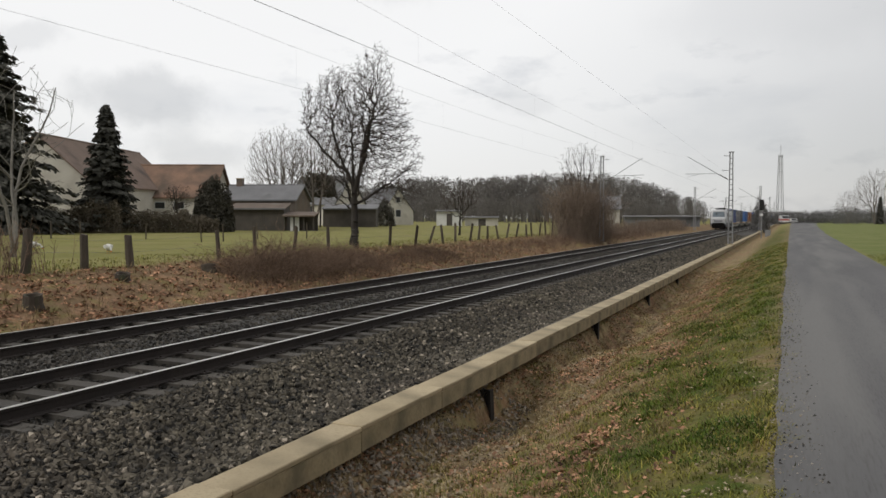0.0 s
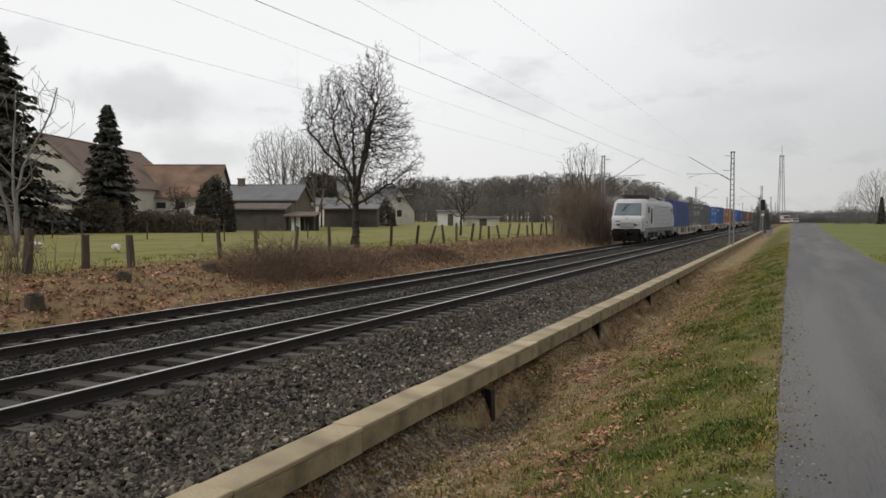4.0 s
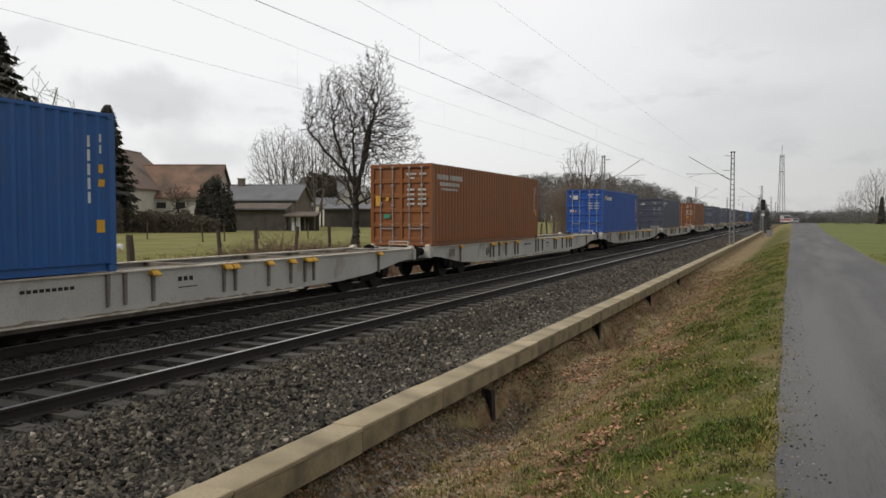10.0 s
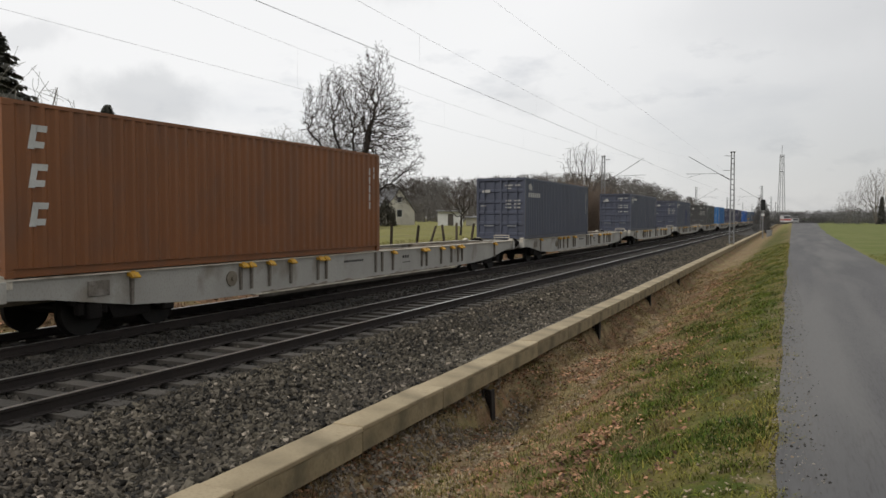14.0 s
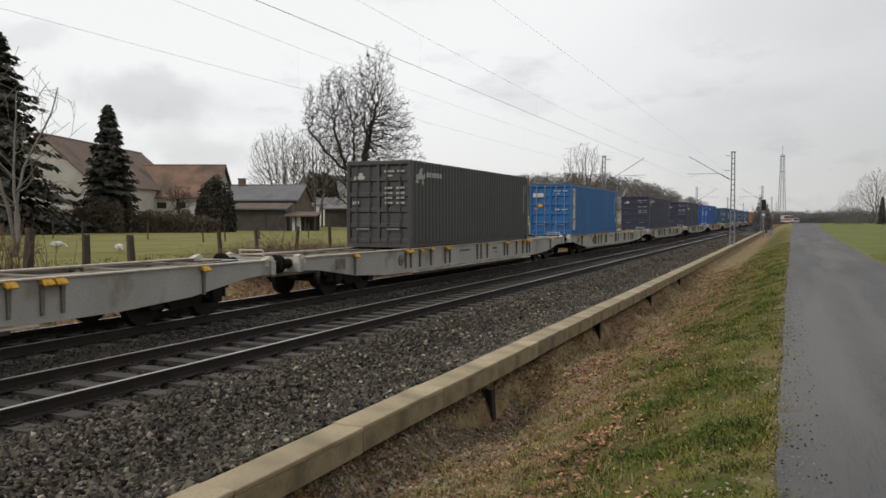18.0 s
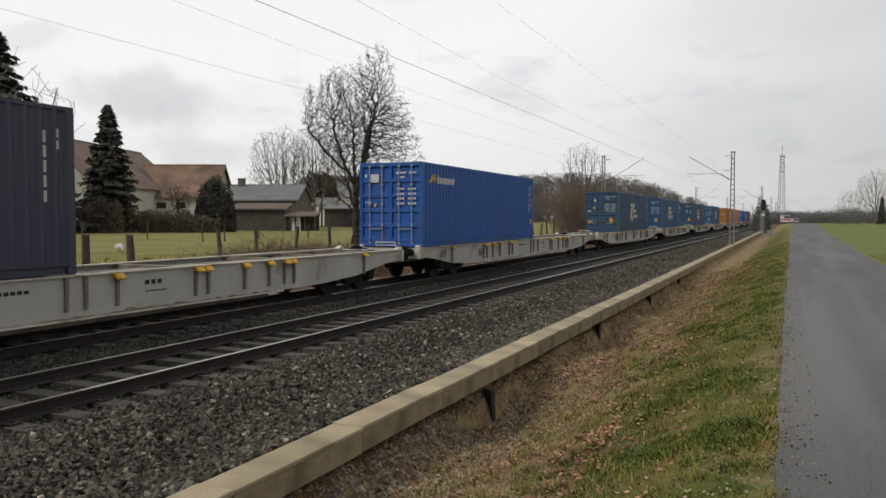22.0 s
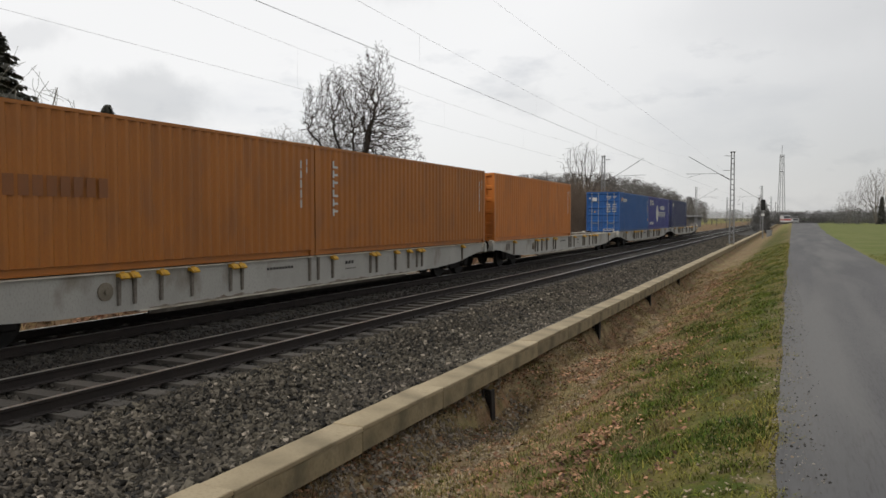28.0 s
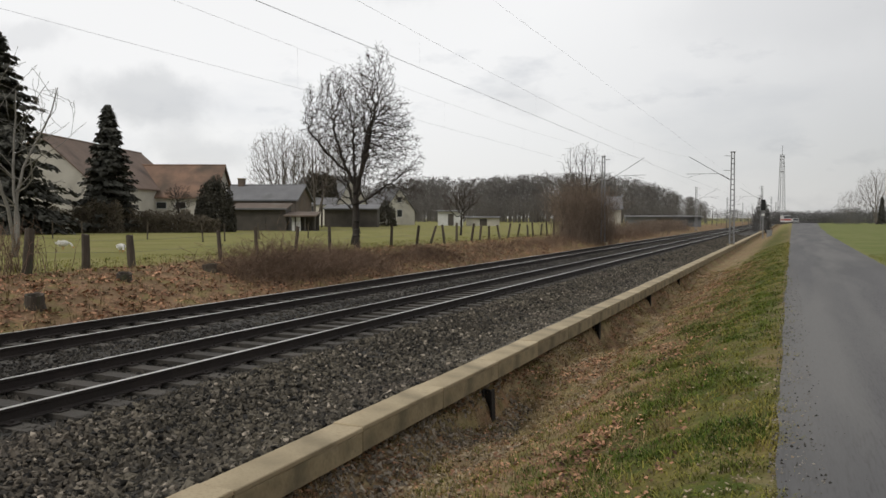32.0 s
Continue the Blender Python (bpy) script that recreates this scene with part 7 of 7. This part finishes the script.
MOVERS = []
first = wagon()
for k, load in enumerate(LOADS):
    w = first if k == 0 else copy_thing(first, pose(0, 0, 0))
    slack = load[0][2] - (6.06 if load[0][2] > 3 else 0.0)
    MOVERS.append((w, W_L * k - 0.755 + slack, 0.0))
    for j, (tint, style, back) in enumerate(load):
        MOVERS.append((container(tint, style, k * 2 + j + 1, NOTES[style]), W_L * k + back, 1.172))


# --- electric locomotive: y = 0 is the front buffer face ---
M_LOCO = mat("pale_grey_loco_paint", (0.53, 0.535, 0.545), (0.48, 0.485, 0.495), 0.6, 40, 0.45, bump=0.04, dist=0.004, stain=(0.40, 0.395, 0.385), stain_scale=0.9, stain_at=(0.5, 0.8), stretch=(1, 1, 0.5))
M_LOCO_ROOF = mat("grey_roof_edge_paint", (0.40, 0.405, 0.41), (0.34, 0.345, 0.35), 0.8, 40, 0.55, bump=0.05, stain=(0.25, 0.245, 0.235), stain_scale=1.2, stain_at=(0.5, 0.75))
M_LOCO_BOGIE = mat("dusty_grey_bogie_steel", (0.055, 0.051, 0.047), (0.032, 0.030, 0.028), 3, 30, 0.85, bump=0.2, spec=0.2)
M_SKIRT = mat("blue_grey_skirt_paint", (0.145, 0.152, 0.162), (0.11, 0.117, 0.125), 1.0, 30, 0.6, bump=0.1, stain=(0.055, 0.05, 0.045), stain_scale=1.5)
M_ROOFGEAR = mat("dark_roof_equipment", (0.05, 0.048, 0.046), (0.035, 0.034, 0.033), 3, 30, 0.7, bump=0.1)
# darker than the slats: the shade between louvres is put into this colour
M_LOUVRE_SHADE = mat("louvre_gap_shade", (0.15, 0.15, 0.155), (0.12, 0.12, 0.125), 2, 30, 0.7, bump=0)
M_GLASS = mat("tinted_cab_glass", (0.012, 0.014, 0.017), (0.010, 0.012, 0.014), 1, 20, 0.12, bump=0, spec=0.18)
# the pale blue base colour paints the sky reflected in the windscreen
M_SCREEN = mat("windscreen_sky_reflection", (0.32, 0.375, 0.415), (0.26, 0.315, 0.36), 1, 20, 0.10, bump=0, spec=0.7)
M_GRILLE = mat("grey_front_grille_paint", (0.26, 0.265, 0.275), (0.22, 0.225, 0.235), 2, 60, 0.6, bump=0.2, dist=0.004)
M_LENS = mat("lamp_glass", (0.75, 0.76, 0.74), (0.6, 0.6, 0.6), 3, 30, 0.15, bump=0)
M_PANTO = mat("grey_pantograph_tube", (0.22, 0.21, 0.20), (0.15, 0.14, 0.13), 4, 30, 0.6, metal=0.3, bump=0.05)

LOCO_L = 19.40
# height, where the nose stands at that height, half width across the nose, half width of the sides
LEVELS = ((1.06, 0.66, 1.27, 1.42), (1.32, 0.60, 1.30, 1.42), (1.92, 0.56, 1.30, 1.42), (2.12, 0.58, 1.30, 1.42), (2.26, 0.67, 1.28, 1.42), (2.36, 0.84, 1.27, 1.42), (3.34, 1.47, 1.21, 1.415), (3.46, 1.54, 1.18, 1.40), (3.64, 1.62, 1.08, 1.25), (3.80, 1.78, 0.96, 1.10))


def loco_ring(z, nose, wn, ws, grow=0.0):
    half = [(wn * 0.40, nose - grow), (wn * 0.74, nose + 0.035 - grow), (wn * 0.91, nose + 0.10 - grow), (wn + grow, nose + 0.24), (wn * 0.4 + ws * 0.6 + grow, nose + 0.42), (ws + grow, nose + 0.66), (ws + grow, nose + 0.9)]
    pts = [(x, y, z) for x, y in half] + [(x, LOCO_L - y, z) for x, y in half[::-1]]
    return pts + [(-x, y, z) for x, y, _ in pts[::-1]]


def loft(bm, levels, grow=0.0, cap=True):
    rings = [[bm.verts.new(p) for p in loco_ring(*lv, grow)] for lv in levels]
    n = len(rings[0])
    for a, b in zip(rings, rings[1:]):
        for i in range(n):
            j = (i + 1) % n
            bm.faces.new((a[i], a[j], b[j], b[i]))
    if cap:
        bm.faces.new(rings[-1])
        bm.faces.new(rings[0][::-1])
    return bm


def nose_at(z):
    for a, b in zip(LEVELS, LEVELS[1:]):
        if a[0] <= z <= b[0]:
            f = (z - a[0]) / (b[0] - a[0])
            return a[1] + (b[1] - a[1]) * f, a[2] + (b[2] - a[2]) * f, a[3] + (b[3] - a[3]) * f
    return LEVELS[-1][1:]


def locomotive():
    ob = thing("electric_locomotive", "pale grey electric freight locomotive with louvred sides", "locomotive")
    part("body", loft(bmesh.new(), LEVELS), M_LOCO, ob, "pale grey steel body")
    part("roof_panel", loft(bmesh.new(), ((3.475, 2.4, 1.17, 1.388), (3.64, 2.45, 1.08, 1.25), (3.80, 2.5, 0.96, 1.10)), 0.008), M_LOCO_ROOF, ob, "grey bolted roof edge panels")
    part("skirt", loft(bmesh.new(), ((0.92, 0.70, 1.14, 1.40), (1.04, 0.64, 1.17, 1.42), (1.34, 0.62, 1.20, 1.42)), 0.014), M_SKIRT, ob, "blue-grey lower band")
    for end in (0, 180):
        hub = part("cab_front", solid(bmesh.new(), -1.10, 1.10, 0.50, 0.95, 0.86, 1.28, 0.05), M_BOGIE, ob, "black buffer beam")
        hub.matrix_basis = pose(0, 0 if end == 0 else LOCO_L, 0, 0, 0, end)
        # windscreen on the slope of the nose
        bm = bmesh.new()
        quad = []
        for z in (2.44, 3.37):
            y, wn, _ = nose_at(z)
            k = 0.84 if z < 3 else 0.80
            quad += [(-wn * k, y + 0.03, z), (-wn * 0.4, y - 0.02, z), (wn * 0.4, y - 0.02, z), (wn * k, y + 0.03, z)]
        vs = [bm.verts.new(p) for p in quad]
        for i in range(3):
            bm.faces.new((vs[i], vs[i + 1], vs[i + 5], vs[i + 4]))
        bmesh.ops.solidify(bm, geom=bm.faces[:], thickness=0.02)
        part("windscreen", bm, M_SCREEN, hub, "large cab windscreen with reflected sky in its colour")
        bm = bmesh.new()
        quad = []
        for z in (2.39, 3.42):
            y, wn, _ = nose_at(z)
            k = 0.89 if z < 3 else 0.85
            quad += [(-wn * k, y + 0.045, z), (-wn * 0.4, y - 0.008, z), (wn * 0.4, y - 0.008, z), (wn * k, y + 0.045, z)]
        vs = [bm.verts.new(p) for p in quad]
        for i in range(3):
            bm.faces.new((vs[i], vs[i + 1], vs[i + 5], vs[i + 4]))
        bmesh.ops.solidify(bm, geom=bm.faces[:], thickness=0.012)
        part("windscreen_seal", bm, M_SKIRT, hub, "grey rubber windscreen seal")
        bm = bar(bmesh.new(), (0.10, 1.46, 3.42), (-0.36, 1.18, 2.98), 0.045, 0.03)
        bar(bm, (-0.14, 1.32, 3.20), (-0.48, 1.07, 2.80), 0.07, 0.03)
        part("wiper", bm, M_ROOFGEAR, hub, "black windscreen wiper")
        part("grille", solid(bmesh.new(), -0.60, 0.60, 0.535, 0.62, 1.38, 1.80, 0.01), M_GRILLE, hub, "grey front grille")
        for s in (-1, 1):
            for x, r, m, z in ((0.92, 0.115, M_LENS, 1.70), (0.70, 0.11, M_ROOFGEAR, 1.60)):
                lamp = part("headlight" if m is M_LENS else "tail_light", tube(bmesh.new(), (s * x, 0.74, z), (s * x, 0.548, z), r, sides=16), M_ROOFGEAR, hub, "round recessed lamp")
                part("lens", tube(bmesh.new(), (s * x, 0.56, z), (s * x, 0.540, z), r * 0.75, sides=16), m, hub)
            bf = part("buffer", tube(tube(bmesh.new(), (s * 0.875, 0.0, 1.04), (s * 0.875, 0.06, 1.04), 0.26, sides=18), (s * 0.875, 0.06, 1.04), (s * 0.875, 0.55, 1.04), 0.11, 0.15, sides=12), M_BOGIE, hub, "black buffer")
            part("step_plate", solid(solid(bmesh.new(), s * 1.22 - 0.14, s * 1.22 + 0.14, 0.72, 0.92, 0.52, 0.55), s * 1.22 - 0.14, s * 1.22 + 0.14, 0.72, 0.92, 0.86, 0.90), M_SKIRT, hub, "steel step")
            part("handrail", tube(bmesh.new(), (s * 1.30, 0.80, 1.40), (s * 1.30, 0.80, 1.95), 0.018, sides=6), M_SKIRT, hub)
        bm = prism(bmesh.new(), [(0.62, 0.22), (0.95, 0.22), (0.95, 0.80), (0.55, 0.80)], "x", -1.15, 1.15)
        part("snow_plough", bm, M_BOGIE, hub, "black snow plough")
        part("coupling", solid(bmesh.new(), -0.07, 0.07, 0.1, 0.55, 0.72, 1.08), M_BOGIE, hub, "black screw coupling")
        part("fleet_mark", solid(bmesh.new(), -0.95, -0.50, 0.552, 0.62, 1.86, 1.95), M_SKIRT, hub, "grey bars in place of the number")
        bm = bmesh.new()
        prism(bm, [(-0.11, 2.06), (0.0, 2.24), (0.11, 2.06)], "y", 0.555, 0.64)
        part("emblem", bm, M_GALV, hub, "small chrome emblem")
        # sides of this cab
        for s in (-1, 1):
            def slab(name, y0, y1, z0, z1, m, label="", out=0.012, b=0.0):
                x = 1.42
                return part(name, solid(bmesh.new(), min(s * (x - 0.03), s * (x + out)), max(s * (x - 0.03), s * (x + out)), y0, y1, z0, z1, b), m, hub, label)
            part("cab_skirt", prism(bmesh.new(), [(0.78, 0.98), (0.78, 0.66), (1.0, 0.52), (1.9, 0.52), (2.5, 0.78), (2.6, 0.98)], "x", min(s * 1.36, s * 1.415), max(s * 1.36, s * 1.415)), M_SKIRT, hub, "dark skirt below the cab")
            slab("cab_window", 2.42, 2.72, 2.64, 3.16, M_GLASS, "dark cab side window", 0.010, 0.01)
            door = slab("cab_door", 2.98, 3.58, 1.36, 3.28, M_LOCO, "pale grey cab door", 0.010)
            slab("door_window", 3.10, 3.46, 2.62, 3.18, M_GLASS, "dark door window", 0.016, 0.01)
            for y in (2.90, 3.66):
                part("grab_rail", tube(bmesh.new(), (s * 1.46, y, 1.45), (s * 1.46, y, 2.75), 0.016, sides=6), M_LOCO, hub)
            slab("latch", 3.05, 3.16, 1.80, 1.84, M_ROOFGEAR, "dark door latch", 0.03)
            part("mirror", solid(bmesh.new(), s * 1.52 - 0.03, s * 1.52 + 0.03, 2.40, 2.50, 2.58, 3.12, 0.01), M_ROOFGEAR, hub, "black rear mirror")
    for s in (-1, 1):
        def side(name, y0, y1, z0, z1, m, label="", out=0.012, b=0.0):
            x = 1.42
            return part(name, solid(bmesh.new(), min(s * (x - 0.03), s * (x + out)), max(s * (x - 0.03), s * (x + out)), y0, y1, z0, z1, b), m, ob, label)
        for y0, y1 in ((3.92, 4.68),):
            side("window_surround", y0 - 0.06, y1 + 0.06, 1.62, 3.12, M_LENS, "white window surround", 0.014, 0.01)
            side("side_window", y0, y1, 1.70, 3.05, M_GLASS, "tall dark side window", 0.02, 0.01)
        side("louvre_back", 5.72, 15.60, 1.52, 3.22, M_LOUVRE_SHADE, "backing of the louvres, coloured dark as shade", 0.004)
        slat = shared(("louvre_slat", s), lambda: prism(bmesh.new(), [(s * 1.425, 0.0), (s * 1.470, 0.008), (s * 1.470, 0.044), (s * 1.425, 0.100)], "y", 5.76, 15.56), M_LOCO)
        for i in range(13):
            part("louvre_slat", slat, None, ob).matrix_basis = pose(0, 0, 1.545 + i * 0.126)
        for y in (5.70, 15.58):
            side("panel_seam", y, y + 0.03, 1.34, 3.30, M_LOCO, "", 0.05)
        marksl = bmesh.new()
        for i in range(5):
            solid(marksl, min(s * 1.42, s * 1.4235), max(s * 1.42, s * 1.4235), 1.62 + i * 0.15, 1.73 + i * 0.15, 1.72, 1.90)
        part("fleet_mark", marksl, M_STEEL_DARK, ob, "dark bars in place of the number")
        marksl = bmesh.new()
        for i in range(6):
            solid(marksl, min(s * 1.42, s * 1.4235), max(s * 1.42, s * 1.4235), 1.68 + i * 0.11, 1.75 + i * 0.11, 1.44, 1.56)
        part("owner_mark", marksl, M_SKIRT, ob, "small grey and red owner mark bars")
        marksl = bmesh.new()
        for y in (1.4, 2.0, 5.2, 5.9, 8.5, 11.2, 13.6, 16.2):
            solid(marksl, min(s * 1.43, s * 1.4345), max(s * 1.43, s * 1.4345), y, y + 0.22, 1.10, 1.16)
        part("stencil", marksl, M_LENS, ob, "small white stencil marks")
        for y0, y1, z0 in ((8.0, 9.1, 0.55), (9.4, 10.3, 0.75), (10.5, 11.6, 0.62), (11.7, 12.3, 0.55)):
            part("equipment_box", solid(bmesh.new(), s * 1.22 - 0.18, s * 1.22 + 0.18, y0, y1, z0, 1.0, 0.02), M_SKIRT, ob, "grey underframe equipment box")
        for i in range(12):
            part("roof_hatch_bolt", shared("roof_hatch_bolt", lambda: tube(bmesh.new(), (0, 0, 0), (0, 0, 0.03), 0.024, sides=8), M_ROOFGEAR), None, ob).matrix_basis = pose(s * 1.26, 3.4 + i * 1.16, 3.655, 0, s * 40, 0)
    part("underframe", solid(bmesh.new(), -1.15, 1.15, 7.2, 12.6, 0.42, 0.98), M_BOGIE, ob, "black transformer tank")
    for y in (4.5, LOCO_L - 4.5):
        frame_ob = bogie(ob, y, 2.6, 0.56, M_LOCO_BOGIE)
        for s in (-1, 1):
            for dy in (-0.62, 0.62):
                part("coil_spring", tube(bmesh.new(), (s * 1.16, dy, 0.62), (s * 1.16, dy, 0.96), 0.11, sides=12), M_LOCO_BOGIE, frame_ob, "dusty coil spring")
            part("damper", tube(bmesh.new(), (s * 1.20, -1.0, 0.52), (s * 1.20, 0.1, 0.70), 0.05, sides=8), M_SKIRT, frame_ob, "grey yaw damper")
            part("sand_box", solid(bmesh.new(), s * 1.20 - 0.12, s * 1.20 + 0.12, 1.86, 2.18, 0.36, 0.86, 0.02), M_SKIRT, frame_ob, "grey sand box")
    # roof: raised hoods, resistor frames, busbars and insulators
    part("roof_hood", prism(bmesh.new(), [(6.1, 3.72), (7.0, 4.0), (10.4, 4.0), (11.2, 3.72)], "x", -0.85, 0.85), M_LOCO, ob, "pale grey raised roof hood")
    part("roof_hood", prism(bmesh.new(), [(11.4, 3.72), (11.6, 3.86), (13.0, 3.86), (13.2, 3.72)], "x", -0.9, 0.9), M_LOCO, ob, "low roof hood")
    for i in range(6):
        part("resistor_grid", solid(bmesh.new(), -0.8, 0.8, 7.6 + i * 0.42, 7.86 + i * 0.42, 4.0, 4.06), M_ROOFGEAR, ob, "dark roof grid")
    part("folded_pantograph", folded(), M_ROOFGEAR, ob, "dark folded pantograph over the front cab")
    for x, y in ((-0.5, 3.1), (0.5, 3.1), (-0.5, 5.6), (0.5, 5.6), (0.4, 12.2), (-0.4, 12.2), (0.5, 15.4), (-0.5, 15.4), (0.5, 13.6), (-0.5, 13.6)):
        bm = tube(bmesh.new(), (0, 0, 0), (0, 0, 0.30), 0.05, sides=8)
        for z in (0.05, 0.13, 0.21):
            tube(bm, (0, 0, z), (0, 0, z + 0.03), 0.09, sides=10)
        part("insulator", bm, M_ROOFGEAR, ob, "brown ribbed insulator").matrix_basis = pose(x, y, 3.70)
    bm = tube(bmesh.new(), (0.45, 5.8, 4.10), (0.45, 12.4, 4.10), 0.02, sides=6)
    for y in (6.0, 8.0, 10.0, 12.2):
        tube(bm, (0.45, y, 3.80), (0.45, y, 4.10), 0.015, sides=6)
    part("busbar", bm, M_ROOFGEAR, ob, "thin high-voltage roof bar")
    part("breaker", solid(tube(bmesh.new(), (0, 16.3, 3.72), (0, 16.3, 4.05), 0.16, sides=10), 0.45, 0.80, 15.75, 16.10, 3.80, 4.16, 0.03), M_GALV, ob, "grey roof breaker")
    # raised pantograph
    base = part("pantograph", frame_bm(), M_ROOFGEAR, ob, "raised single-arm pantograph")
    part("lower_arm", tube(tube(bmesh.new(), (0, 14.5, 4.05), (0, 16.25, 4.86), 0.05, sides=8), (0.12, 14.8, 4.02), (0.10, 16.05, 4.72), 0.02, sides=6), M_PANTO, base, "grey lower arm")
    bm = bmesh.new()
    for s in (-1, 1):
        tube(bm, (s * 0.08, 16.25, 4.86), (s * 0.48, 14.45, 5.66), 0.026, sides=6)
    tube(bm, (-0.42, 14.72, 5.54), (0.42, 14.72, 5.54), 0.018, sides=6)
    part("upper_arm", bm, M_PANTO, base, "forked upper arm")
    bm = bmesh.new()
    for y in (14.25, 14.65):
        pts = [(-0.95, y, 5.50), (-0.82, y, 5.64), (-0.62, y, 5.735), (0.62, y, 5.735), (0.82, y, 5.64), (0.95, y, 5.50)]
        for a, b in zip(pts, pts[1:]):
            tube(bm, a, b, 0.024, sides=6)
    for s in (-0.5, 0.5):
        tube(bm, (s, 14.25, 5.70), (s, 14.65, 5.70), 0.02, sides=6)
    part("collector_head", bm, M_PANTO, base, "collector head with two strips")
    return ob


def frame_bm():
    bm = bmesh.new()
    for s in (-0.5, 0.5):
        bar(bm, (s, 13.5, 4.02), (s, 15.6, 4.02), 0.08, 0.08)
    for y in (13.6, 14.5, 15.5):
        bar(bm, (-0.55, y, 4.03), (0.55, y, 4.03), 0.08, 0.08)
    solid(bm, -0.25, 0.25, 14.3, 14.8, 4.0, 4.16)
    return bm


def folded():
    bm = bmesh.new()
    for s in (-0.5, 0.5):
        bar(bm, (s, 2.2, 3.98), (s, 6.6, 3.98), 0.08, 0.08)
        bar(bm, (s * 0.5, 2.0, 4.12), (s, 5.9, 4.16), 0.06, 0.06)
        bar(bm, (s * 1.7, 2.3, 4.06), (s * 1.7, 4.4, 4.10), 0.05, 0.05)
    for y in (2.1, 2.5, 3.4, 4.2, 5.6, 6.5):
        bar(bm, (-0.9, y, 4.08), (0.9, y, 4.08), 0.06, 0.06)
    solid(bm, -0.45, 0.45, 3.9, 5.3, 3.88, 4.18, 0.03)
    solid(bm, 0.45, 0.85, 6.2, 6.5, 3.82, 4.22, 0.02)
    for y in (2.6, 3.0, 3.7, 5.9):
        tube(bm, (0.78, y, 3.78), (0.78, y, 4.05), 0.07, sides=8)
    return bm


MOVERS.append((locomotive(), -20.475, 0.0))


def motions():
    for ob, s, z in MOVERS:
        walk(ob, [(t, LINE @ pose(FAR_TRACK, train_y(t) + s, z)) for t in range(33)])
    for bird, way, turn in GEESE:
        rows = []
        for t, px, depth in way:
            x, y = polar(px, depth)
            rows.append((t, pose(x, y, ground_z(x, y), 0, 0, turn)))
        walk(bird, rows)


motions()
